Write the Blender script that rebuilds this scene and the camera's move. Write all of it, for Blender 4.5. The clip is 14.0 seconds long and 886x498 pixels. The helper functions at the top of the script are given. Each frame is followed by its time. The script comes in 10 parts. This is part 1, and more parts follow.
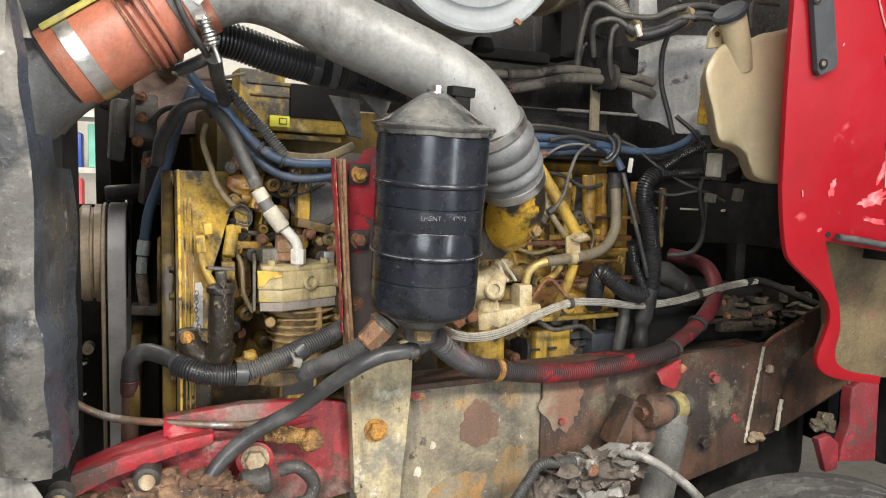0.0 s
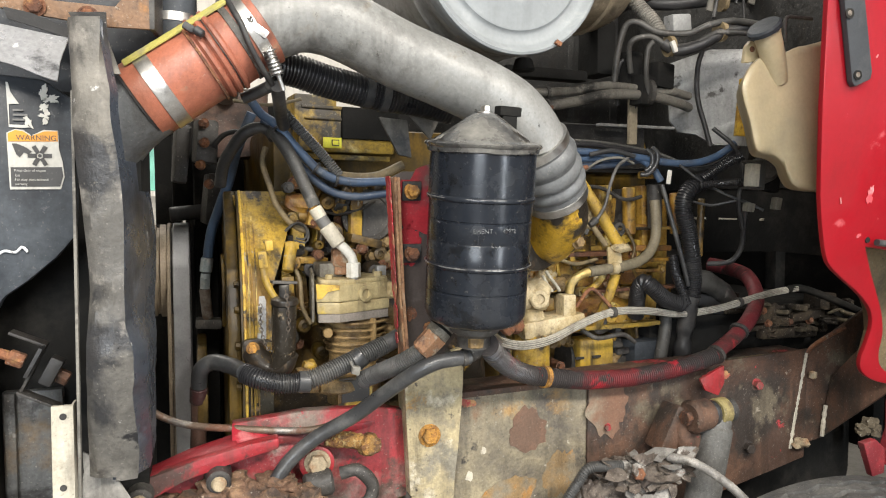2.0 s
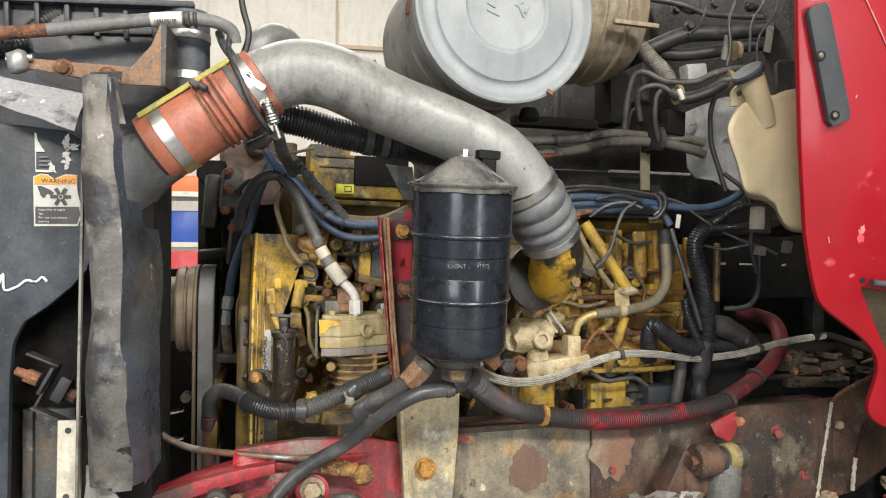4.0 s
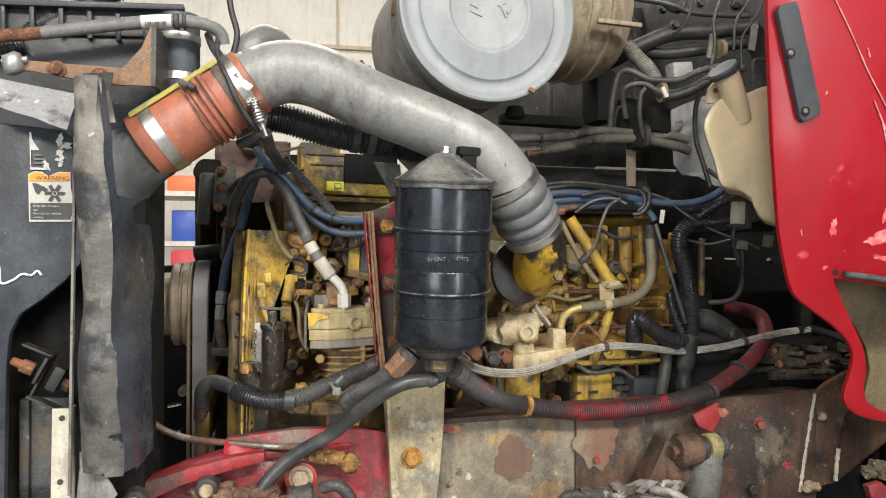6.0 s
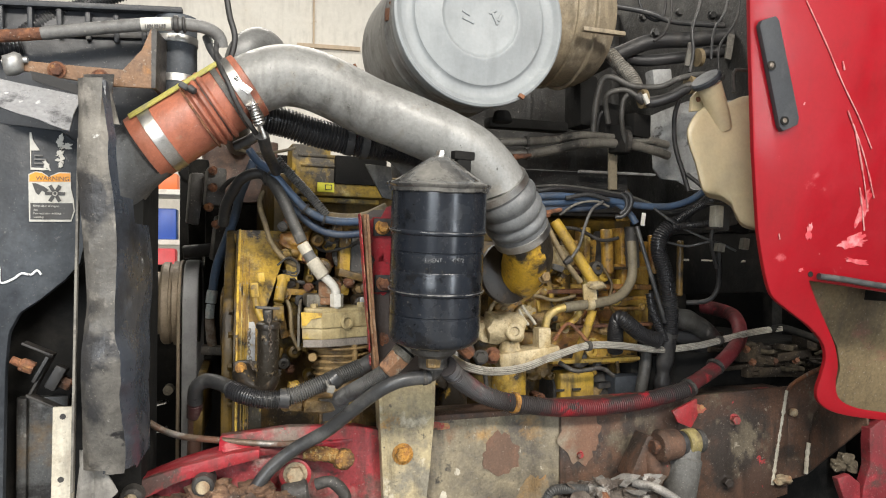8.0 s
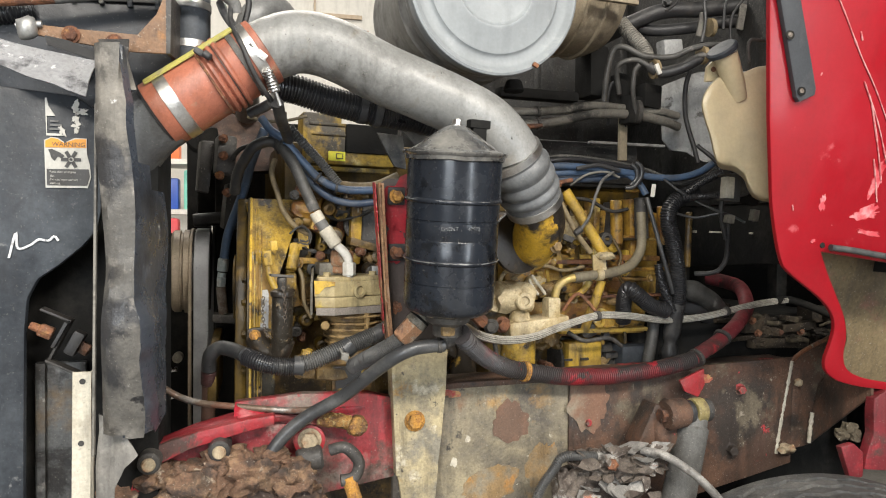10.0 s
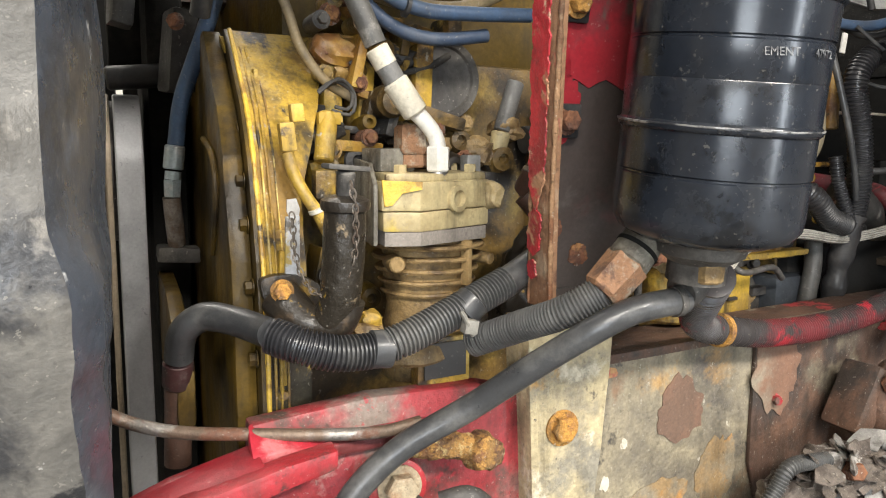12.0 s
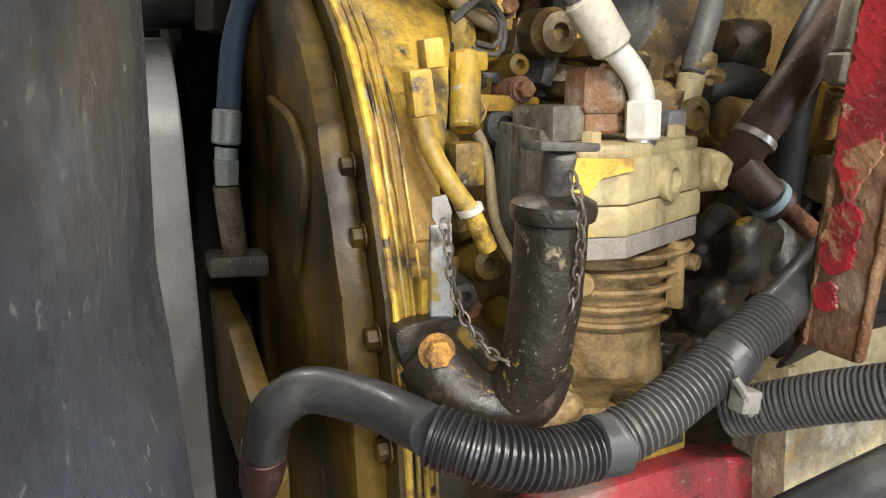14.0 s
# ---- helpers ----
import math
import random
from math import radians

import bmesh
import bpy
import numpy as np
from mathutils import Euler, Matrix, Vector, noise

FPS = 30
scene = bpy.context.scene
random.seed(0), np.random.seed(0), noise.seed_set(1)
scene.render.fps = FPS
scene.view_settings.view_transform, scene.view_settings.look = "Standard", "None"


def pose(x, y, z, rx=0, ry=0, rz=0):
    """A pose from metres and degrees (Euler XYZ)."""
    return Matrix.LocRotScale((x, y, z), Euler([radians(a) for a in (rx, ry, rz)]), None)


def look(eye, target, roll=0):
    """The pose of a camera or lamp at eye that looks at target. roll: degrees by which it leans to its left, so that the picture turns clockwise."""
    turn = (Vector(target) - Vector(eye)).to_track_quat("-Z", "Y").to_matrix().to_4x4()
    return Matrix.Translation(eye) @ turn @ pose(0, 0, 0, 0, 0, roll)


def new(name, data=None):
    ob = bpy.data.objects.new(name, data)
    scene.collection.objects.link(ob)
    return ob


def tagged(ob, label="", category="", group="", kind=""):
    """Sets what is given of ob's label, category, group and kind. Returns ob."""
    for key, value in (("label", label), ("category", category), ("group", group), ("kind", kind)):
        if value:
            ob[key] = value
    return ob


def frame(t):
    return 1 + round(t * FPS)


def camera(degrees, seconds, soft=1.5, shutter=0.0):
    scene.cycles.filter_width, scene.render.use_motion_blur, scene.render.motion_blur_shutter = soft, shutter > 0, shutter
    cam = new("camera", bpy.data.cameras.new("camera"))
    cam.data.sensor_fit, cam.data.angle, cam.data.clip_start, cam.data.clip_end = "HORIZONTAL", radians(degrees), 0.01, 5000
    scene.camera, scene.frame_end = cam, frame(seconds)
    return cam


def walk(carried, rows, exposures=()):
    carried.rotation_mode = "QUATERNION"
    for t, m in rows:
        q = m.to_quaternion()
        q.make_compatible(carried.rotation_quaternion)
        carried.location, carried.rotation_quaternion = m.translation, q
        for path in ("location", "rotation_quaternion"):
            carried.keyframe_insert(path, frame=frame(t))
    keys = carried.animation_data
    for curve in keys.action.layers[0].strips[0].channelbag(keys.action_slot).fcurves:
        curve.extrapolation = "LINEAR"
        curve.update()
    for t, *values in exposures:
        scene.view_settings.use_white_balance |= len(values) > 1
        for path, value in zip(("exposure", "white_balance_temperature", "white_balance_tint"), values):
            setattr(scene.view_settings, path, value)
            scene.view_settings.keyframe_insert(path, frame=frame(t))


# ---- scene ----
cam = camera(61.8, 14.0, 1.1)
PATH = [
    (0, (0.125, 0.09, 1.65), (0.821, 1.956, 1.473), 1.3),
    (0.5, (0.077, 0.071, 1.655), (0.734, 1.951, 1.471), 1.5),
    (1, (0.038, 0.053, 1.653), (0.669, 1.943, 1.476), 0.6),
    (1.5, (0.036, 0.043, 1.652), (0.665, 1.935, 1.495), 0.2),
    (2, (0.07, 0.034, 1.648), (0.684, 1.933, 1.513), 0.1),
    (2.5, (0.111, 0.015, 1.646), (0.685, 1.928, 1.537), 0.1),
    (3, (0.182, -0.024, 1.628), (0.681, 1.912, 1.573), 0.1),
    (3.2, (0.191, -0.06, 1.624), (0.664, 1.883, 1.605), 0.1),
    (5.5, (0.271, -0.108, 1.598), (0.647, 1.856, 1.632), 0.1),
    (6, (0.261, -0.137, 1.599), (0.651, 1.825, 1.619), -0.0),
    (6.5, (0.236, -0.152, 1.597), (0.655, 1.804, 1.615), -0.0),
    (7, (0.225, -0.157, 1.598), (0.668, 1.793, 1.619), 0.1),
    (9.3, (0.18, -0.171, 1.609), (0.665, 1.769, 1.601), 0.4),
    (9.5, (0.184, -0.163, 1.598), (0.665, 1.778, 1.582), 0.4),
    (10, (0.165, -0.16, 1.596), (0.647, 1.78, 1.539), 0.6),
    (10.5, (0.106, -0.024, 1.558), (0.617, 1.908, 1.462), 1.2),
    (11, (0.068, 0.251, 1.566), (0.665, 2.156, 1.45), 1.1),
    (11.5, (0.015, 0.458, 1.553), (0.722, 2.32, 1.371), 0.0),
    (12, (-0.005, 0.718, 1.512), (0.8, 2.528, 1.239), 0.5),
    (12.5, (-0.008, 0.923, 1.484), (0.853, 2.694, 1.131), 1.0),
    (13, (-0.008, 1.009, 1.461), (0.843, 2.775, 1.061), 0.4),
    (13.5, (-0.016, 1.066, 1.479), (0.805, 2.848, 1.088), -0.5),
    (14, (-0.018, 1.083, 1.522), (0.744, 2.885, 1.109), -1.3),
]
walk(cam, [(t, look(eye, target, roll)) for t, eye, target, roll in PATH],
     [(0, 0.24), (2, 0.23), (5, 0.03), (9.5, 0.02), (10.5, 0.23), (11.5, 0.60), (12.5, 0.53), (14, 0.52)])

# ---- world, lamps ----
world = bpy.data.worlds.new("world")
scene.world = world
world.use_nodes = True
world.node_tree.nodes["Background"].inputs[0].default_value = (0.75, 0.85, 1.0, 1)
world.node_tree.nodes["Background"].inputs[1].default_value = 0.035
scene.view_settings.exposure = 0.0


def strip_lamp(name, eye, target, sx, sy, watts, colour):
    data = bpy.data.lights.new(name, "AREA")
    data.shape, data.size, data.size_y, data.energy, data.color = "RECTANGLE", sx, sy, watts, colour
    ob = new(name, data)
    ob.matrix_world = look(eye, target)
    return ob


WARM, COOL = (1.0, 0.945, 0.86), (0.86, 0.93, 1.0)
strip_lamp("ceiling_lamp", (-0.9, -2.0, 3.9), (0.0, 1.2, 1.2), 2.0, 0.4, 160, WARM)
strip_lamp("ceiling_lamp", (1.9, -2.0, 3.9), (0.9, 1.2, 1.2), 2.0, 0.4, 182, WARM)
strip_lamp("ceiling_lamp", (0.2, 3.6, 4.4), (0.2, 3.6, 0.0), 2.4, 0.4, 100, WARM)
# Two cool fill lamps added in front of the truck, from no known source.
strip_lamp("front_fill_light", (2.6, -2.6, 1.7), (0.5, 1.4, 1.3), 0.4, 2.2, 58, COOL)
strip_lamp("front_fill_light", (-1.5, -2.7, 1.9), (0.5, 1.4, 1.35), 1.6, 1.8, 88, COOL)


# ---- materials ----
def surf(name, col, rough=0.5, metal=0.0, layers=(), bump=0.15, bscale=90.0, grain=0.16, coat=0.0, axis=None, through_light=0.0, grime=None, specks=None, spec=0.5):
    """A worn surface. layers: (colour, scale, low, high, roughness, metal) patches laid one over another."""
    m = bpy.data.materials.new(name)
    m.use_nodes = True
    nt = m.node_tree
    n, link = nt.nodes, nt.links
    b = n["Principled BSDF"]
    tc = n.new("ShaderNodeTexCoord")

    def noise_tex(scale, detail=5.0, distortion=0.0, rgh=0.6):
        t = n.new("ShaderNodeTexNoise")
        t.inputs["Scale"].default_value, t.inputs["Detail"].default_value = scale, detail
        t.inputs["Distortion"].default_value, t.inputs["Roughness"].default_value = distortion, rgh
        link.new(tc.outputs["Object"], t.inputs["Vector"])
        return t.outputs["Fac"]

    def ramp(fac, lo, hi):
        r = n.new("ShaderNodeMapRange")
        r.inputs["From Min"].default_value, r.inputs["From Max"].default_value = lo, hi
        link.new(fac, r.inputs["Value"])
        return r.outputs["Result"]

    def mix(kind, fac, a, c):
        x = n.new("ShaderNodeMix")
        x.data_type = kind
        ins = {"RGBA": (6, 7, 2), "FLOAT": (2, 3, 0)}[kind]
        link.new(fac, x.inputs[0])
        for i, v in ((ins[0], a), (ins[1], c)):
            if isinstance(v, bpy.types.NodeSocket):
                link.new(v, x.inputs[i])
            else:
                x.inputs[i].default_value = (*v, 1) if kind == "RGBA" else v
        return x.outputs[ins[2]]

    bump, grain = bump * 1.5, grain * 0.9
    colour, rr, mm = col, rough, metal
    height = noise_tex(bscale, 6.0)
    for k, lay in enumerate(layers):
        c, scale, lo, hi, r2, m2 = lay
        f = ramp(noise_tex(scale, 7.0, 0.25 * (k % 2), 0.66), lo, hi)
        colour, rr, mm = mix("RGBA", f, colour, c), mix("FLOAT", f, rr, r2), mix("FLOAT", f, mm, m2)
    # run-down streaks of grime, pale and dark specks
    grime = min(0.55, grain * 2.2) if grime is None else grime
    specks = min(0.5, grain * 1.7) if specks is None else specks
    if grime > 0.05:
        mp = n.new("ShaderNodeMapping")
        mp.inputs["Scale"].default_value = (1.0, 1.0, 0.16)
        link.new(tc.outputs["Object"], mp.inputs["Vector"])
        st = n.new("ShaderNodeTexNoise")
        st.inputs["Scale"].default_value, st.inputs["Detail"].default_value, st.inputs["Roughness"].default_value = 34.0, 6.0, 0.62
        link.new(mp.outputs["Vector"], st.inputs["Vector"])
        both = n.new("ShaderNodeMath")
        both.operation = "MULTIPLY"
        link.new(ramp(st.outputs["Fac"], 0.46, 0.64), both.inputs[0])
        link.new(ramp(noise_tex(6.3, 5.0, 0.4), 0.38, 0.62), both.inputs[1])
        cut = n.new("ShaderNodeMath")
        cut.operation = "MULTIPLY"
        cut.use_clamp = True
        link.new(both.outputs[0], cut.inputs[0])
        cut.inputs[1].default_value = grime * 1.5
        colour, rr = mix("RGBA", cut.outputs[0], colour, (0.028, 0.022, 0.016)), mix("FLOAT", cut.outputs[0], rr, 0.55)
    if specks > 0.08:
        for c, scale, lo in (((0.42, 0.39, 0.33), 190.0, 0.655), ((0.02, 0.017, 0.014), 120.0, 0.64)):
            cut = n.new("ShaderNodeMath")
            cut.operation = "MULTIPLY"
            cut.use_clamp = True
            link.new(ramp(noise_tex(scale, 2.5), lo, lo + 0.035), cut.inputs[0])
            cut.inputs[1].default_value = specks
            colour = mix("RGBA", cut.outputs[0], colour, c)
    # fine grain
    g = ramp(noise_tex(bscale * 2.6, 3.0), 0.3, 0.7)
    hsv = n.new("ShaderNodeHueSaturation")
    if isinstance(colour, bpy.types.NodeSocket):
        link.new(colour, hsv.inputs["Color"])
    else:
        hsv.inputs["Color"].default_value = (*colour, 1)
    big = ramp(noise_tex(7.0, 4.0), 0.3, 0.7)
    val = n.new("ShaderNodeMath")
    val.operation = "ADD"
    link.new(mix("FLOAT", g, 1 - grain, 1 + grain), val.inputs[0])
    link.new(mix("FLOAT", big, -grain * 0.8, grain * 0.8), val.inputs[1])
    link.new(val.outputs[0], hsv.inputs["Value"])
    link.new(hsv.outputs["Color"], b.inputs["Base Color"])
    rn = n.new("ShaderNodeMath")
    rn.operation = "ADD"
    rn.use_clamp = True
    if isinstance(rr, bpy.types.NodeSocket):
        link.new(rr, rn.inputs[0])
    else:
        rn.inputs[0].default_value = rr
    link.new(mix("FLOAT", ramp(noise_tex(bscale * 0.4), 0.3, 0.7), -0.1, 0.1), rn.inputs[1])
    link.new(rn.outputs[0], b.inputs["Roughness"])
    if isinstance(mm, bpy.types.NodeSocket):
        link.new(mm, b.inputs["Metallic"])
    else:
        b.inputs["Metallic"].default_value = mm
    b.inputs["Coat Weight"].default_value = coat
    b.inputs["Coat Roughness"].default_value = 0.12
    b.inputs["Specular IOR Level"].default_value = spec
    if through_light:
        b.inputs["Subsurface Weight"].default_value = through_light
        b.inputs["Subsurface Radius"].default_value = (0.03, 0.02, 0.01)
    bp = n.new("ShaderNodeBump")
    bp.inputs["Strength"].default_value, bp.inputs["Distance"].default_value = bump, 0.004
    link.new(height, bp.inputs["Height"])
    link.new(bp.outputs["Normal"], b.inputs["Normal"])
    return m


M = {}
M["red"] = surf("red_paint", (0.275, 0.0045, 0.011), 0.42, 0, [((0.32, 0.014, 0.024), 3, 0.50, 0.72, 0.46, 0), ((0.52, 0.18, 0.18), 30, 0.71, 0.75, 0.6, 0), ((0.41, 0.065, 0.075), 9, 0.65, 0.70, 0.5, 0)], 0.03, 40, 0.05, 0.12, spec=0.3)
M["old_red"] = surf("worn_red_paint", (0.33, 0.025, 0.03), 0.45, 0, [((0.45, 0.16, 0.14), 9, 0.56, 0.72, 0.6, 0), ((0.14, 0.085, 0.065), 14, 0.53, 0.61, 0.7, 0), ((0.05, 0.04, 0.035), 6, 0.57, 0.70, 0.6, 0)], 0.35, 60, 0.15, grime=0.35)
M["rail"] = surf("rusty_frame_paint", (0.215, 0.183, 0.13), 0.7, 0, [((0.30, 0.255, 0.165), 4, 0.45, 0.60, 0.8, 0), ((0.090, 0.079, 0.066), 2.6, 0.46, 0.60, 0.6, 0), ((0.20, 0.11, 0.062), 3.4, 0.54, 0.61, 0.75, 0), ((0.38, 0.22, 0.075), 5, 0.575, 0.69, 0.85, 0), ((0.46, 0.42, 0.34), 30, 0.65, 0.68, 0.8, 0), ((0.04, 0.035, 0.03), 9, 0.62, 0.67, 0.55, 0)], 0.7, 70, 0.2, grime=0.4)
M["brown_rail"] = surf("brown_rusted_steel", (0.070, 0.039, 0.027), 0.68, 0, [((0.12, 0.064, 0.040), 4.4, 0.47, 0.57, 0.8, 0), ((0.036, 0.027, 0.022), 5, 0.5, 0.60, 0.6, 0), ((0.125, 0.102, 0.070), 6, 0.58, 0.64, 0.8, 0), ((0.28, 0.24, 0.185), 24, 0.65, 0.69, 0.8, 0), ((0.36, 0.035, 0.04), 8, 0.655, 0.67, 0.5, 0)], 0.6, 70, 0.2, grime=0.45)
M["tan_plate"] = surf("weathered_tan_paint", (0.42, 0.35, 0.21), 0.72, 0, [((0.22, 0.20, 0.155), 8, 0.48, 0.60, 0.8, 0), ((0.46, 0.24, 0.055), 10, 0.58, 0.68, 0.85, 0), ((0.56, 0.50, 0.38), 17, 0.57, 0.65, 0.8, 0), ((0.07, 0.06, 0.05), 22, 0.62, 0.67, 0.7, 0)], 0.8, 65, 0.2, grime=0.3)
M["flange_red"] = surf("chipped_red_flange", (0.42, 0.024, 0.034), 0.45, 0, [((0.26, 0.022, 0.028), 18, 0.48, 0.56, 0.5, 0), ((0.38, 0.20, 0.11), 15, 0.57, 0.61, 0.85, 0), ((0.50, 0.36, 0.25), 24, 0.62, 0.67, 0.85, 0)], 0.7, 60, 0.2, grime=0.1)
M["tape"] = surf("faded_yellow_tape", (0.42, 0.38, 0.10), 0.65, 0, [((0.22, 0.2, 0.14), 16, 0.48, 0.62, 0.7, 0)], 0.1, 80, 0.12)
M["intake"] = surf("yellow_and_black_patches", (0.54, 0.32, 0.028), 0.42, 0, [((0.025, 0.021, 0.017), 5.5, 0.485, 0.56, 0.35, 0), ((0.20, 0.11, 0.025), 34, 0.56, 0.66, 0.5, 0)], 0.25, 80, 0.16)
M["rusty_plate"] = surf("brown_rusted_plate", (0.20, 0.115, 0.065), 0.7, 0, [((0.11, 0.075, 0.055), 9, 0.46, 0.62, 0.75, 0), ((0.34, 0.17, 0.07), 16, 0.56, 0.68, 0.85, 0), ((0.30, 0.28, 0.25), 7, 0.64, 0.72, 0.7, 0)], 0.4, 80, 0.2)
M["rust"] = surf("rust", (0.22, 0.09, 0.042), 0.85, 0, [((0.10, 0.045, 0.028), 22, 0.45, 0.58, 0.9, 0), ((0.36, 0.18, 0.065), 26, 0.58, 0.67, 0.9, 0), ((0.3, 0.27, 0.23), 60, 0.63, 0.68, 0.8, 0)], 0.8, 100, 0.25)
M["ochre_rust"] = surf("ochre_rust", (0.44, 0.22, 0.045), 0.9, 0, [((0.24, 0.11, 0.04), 40, 0.5, 0.65, 0.9, 0)], 0.9, 160, 0.3)
M["grey_pipe"] = surf("grey_painted_aluminium", (0.23, 0.23, 0.22), 0.46, 0.15, [((0.14, 0.138, 0.13), 5, 0.48, 0.64, 0.6, 0.0), ((0.20, 0.185, 0.16), 14, 0.58, 0.68, 0.7, 0), ((0.30, 0.30, 0.29), 3, 0.52, 0.64, 0.38, 0.2), ((0.06, 0.058, 0.052), 40, 0.655, 0.69, 0.7, 0), ((0.42, 0.41, 0.38), 24, 0.69, 0.72, 0.6, 0)], 0.14, 60, 0.12, grime=0.35)
M["grey_rubber"] = surf("dusty_grey_rubber", (0.145, 0.143, 0.138), 0.55, 0, [((0.065, 0.064, 0.062), 14, 0.49, 0.64, 0.55, 0), ((0.26, 0.25, 0.225), 9, 0.58, 0.72, 0.75, 0)], 0.2, 80, 0.15, grime=0.3)
M["orange"] = surf("orange_silicone", (0.36, 0.122, 0.072), 0.4, 0, [((0.25, 0.085, 0.055), 8, 0.48, 0.66, 0.55, 0), ((0.30, 0.17, 0.11), 26, 0.61, 0.70, 0.7, 0), ((0.08, 0.05, 0.04), 17, 0.64, 0.70, 0.6, 0)], 0.14, 90, 0.12, grime=0.35)
M["steel"] = surf("dull_stainless", (0.55, 0.54, 0.52), 0.38, 1, [((0.34, 0.31, 0.28), 20, 0.52, 0.7, 0.6, 0.6)], 0.1, 120, 0.1)
M["bright"] = surf("bright_steel", (0.7, 0.69, 0.66), 0.25, 1, [((0.4, 0.37, 0.33), 25, 0.6, 0.75, 0.5, 0.7)], 0.1, 120, 0.08)
M["black_gloss"] = surf("black_gloss_paint", (0.013, 0.016, 0.022), 0.25, 0, [((0.005, 0.006, 0.008), 10, 0.54, 0.60, 0.18, 0), ((0.03, 0.034, 0.04), 6, 0.52, 0.75, 0.38, 0), ((0.13, 0.125, 0.115), 60, 0.71, 0.75, 0.6, 0)], 0.05, 50, 0.1, 0.1, grime=0.1, specks=0.12, spec=0.4)
M["black_lid"] = surf("dusty_black_paint", (0.06, 0.06, 0.06), 0.22, 0.1, [((0.24, 0.23, 0.205), 6, 0.42, 0.62, 0.38, 0), ((0.014, 0.014, 0.016), 11, 0.57, 0.64, 0.16, 0), ((0.40, 0.39, 0.37), 17, 0.62, 0.68, 0.5, 0)], 0.1, 60, 0.12, 0.5, grime=0.2, specks=0.2)
M["black_rubber"] = surf("black_rubber", (0.022, 0.022, 0.023), 0.5, 0, [((0.085, 0.08, 0.075), 16, 0.5, 0.75, 0.7, 0)], 0.15, 90, 0.15, specks=0.0)
M["hose"] = surf("grey_black_hose", (0.038, 0.039, 0.041), 0.36, 0, [((0.125, 0.122, 0.115), 12, 0.5, 0.75, 0.6, 0)], 0.12, 110, 0.15, 0.1, grime=0.1, specks=0.0)
M["loom"] = surf("black_corrugated_plastic", (0.020, 0.020, 0.022), 0.34, 0, [((0.085, 0.082, 0.075), 10, 0.54, 0.74, 0.6, 0)], 0.06, 90, 0.12, specks=0.0)
M["grey_loom"] = surf("dusty_corrugated_plastic", (0.060, 0.060, 0.059), 0.46, 0, [((0.14, 0.133, 0.122), 13, 0.48, 0.72, 0.6, 0), ((0.4, 0.05, 0.06), 26, 0.735, 0.76, 0.5, 0)], 0.08, 90, 0.12)
M["red_loom"] = surf("red_oversprayed_loom", (0.038, 0.033, 0.033), 0.40, 0, [((0.14, 0.022, 0.026), 5, 0.49, 0.60, 0.45, 0), ((0.36, 0.022, 0.034), 8, 0.59, 0.64, 0.42, 0), ((0.034, 0.031, 0.030), 22, 0.55, 0.62, 0.5, 0)], 0.08, 90, 0.12, grime=0.15)
M["red_hose"] = surf("dull_red_hose", (0.15, 0.02, 0.025), 0.5, 0, [((0.06, 0.032, 0.03), 11, 0.45, 0.60, 0.65, 0), ((0.40, 0.03, 0.04), 11, 0.57, 0.63, 0.5, 0)], 0.15, 90, 0.15)
M["blue"] = surf("blue_hose", (0.052, 0.092, 0.165), 0.45, 0, [((0.045, 0.055, 0.072), 8, 0.44, 0.64, 0.6, 0), ((0.17, 0.195, 0.225), 20, 0.62, 0.75, 0.7, 0)], 0.1, 110, 0.12)
M["yellow"] = surf("oily_yellow_engine_paint", (0.43, 0.275, 0.038), 0.48, 0, [((0.53, 0.41, 0.14), 15, 0.52, 0.60, 0.6, 0), ((0.18, 0.10, 0.024), 9, 0.47, 0.57, 0.45, 0), ((0.03, 0.022, 0.013), 13, 0.53, 0.60, 0.4, 0), ((0.30, 0.29, 0.26), 28, 0.64, 0.70, 0.7, 0)], 0.45, 70, 0.2, grime=0.6)
M["pale_yellow"] = surf("chipped_yellow_paint", (0.40, 0.255, 0.034), 0.55, 0, [((0.46, 0.34, 0.10), 14, 0.54, 0.60, 0.6, 0), ((0.34, 0.34, 0.335), 13, 0.615, 0.65, 0.6, 0), ((0.20, 0.115, 0.024), 7, 0.48, 0.57, 0.5, 0), ((0.04, 0.03, 0.018), 11, 0.57, 0.63, 0.45, 0)], 0.5, 70, 0.2, grime=0.65, spec=0.35)
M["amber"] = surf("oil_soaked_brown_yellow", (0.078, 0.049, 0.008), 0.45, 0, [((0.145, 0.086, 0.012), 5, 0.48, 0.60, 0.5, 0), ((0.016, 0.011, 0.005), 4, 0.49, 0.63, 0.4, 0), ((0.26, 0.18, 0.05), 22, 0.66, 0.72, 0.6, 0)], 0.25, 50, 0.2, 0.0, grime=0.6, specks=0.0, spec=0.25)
M["cream"] = surf("cream_engine_paint", (0.48, 0.395, 0.215), 0.55, 0, [((0.38, 0.30, 0.155), 12, 0.47, 0.60, 0.6, 0), ((0.49, 0.36, 0.08), 6, 0.58, 0.65, 0.5, 0), ((0.13, 0.09, 0.045), 18, 0.62, 0.68, 0.6, 0)], 0.25, 70, 0.12, grime=0.5)
M["fins"] = surf("greasy_brown_casting", (0.30, 0.20, 0.085), 0.6, 0, [((0.10, 0.06, 0.025), 18, 0.46, 0.6, 0.5, 0), ((0.42, 0.30, 0.14), 26, 0.6, 0.7, 0.7, 0)], 0.5, 100, 0.22)
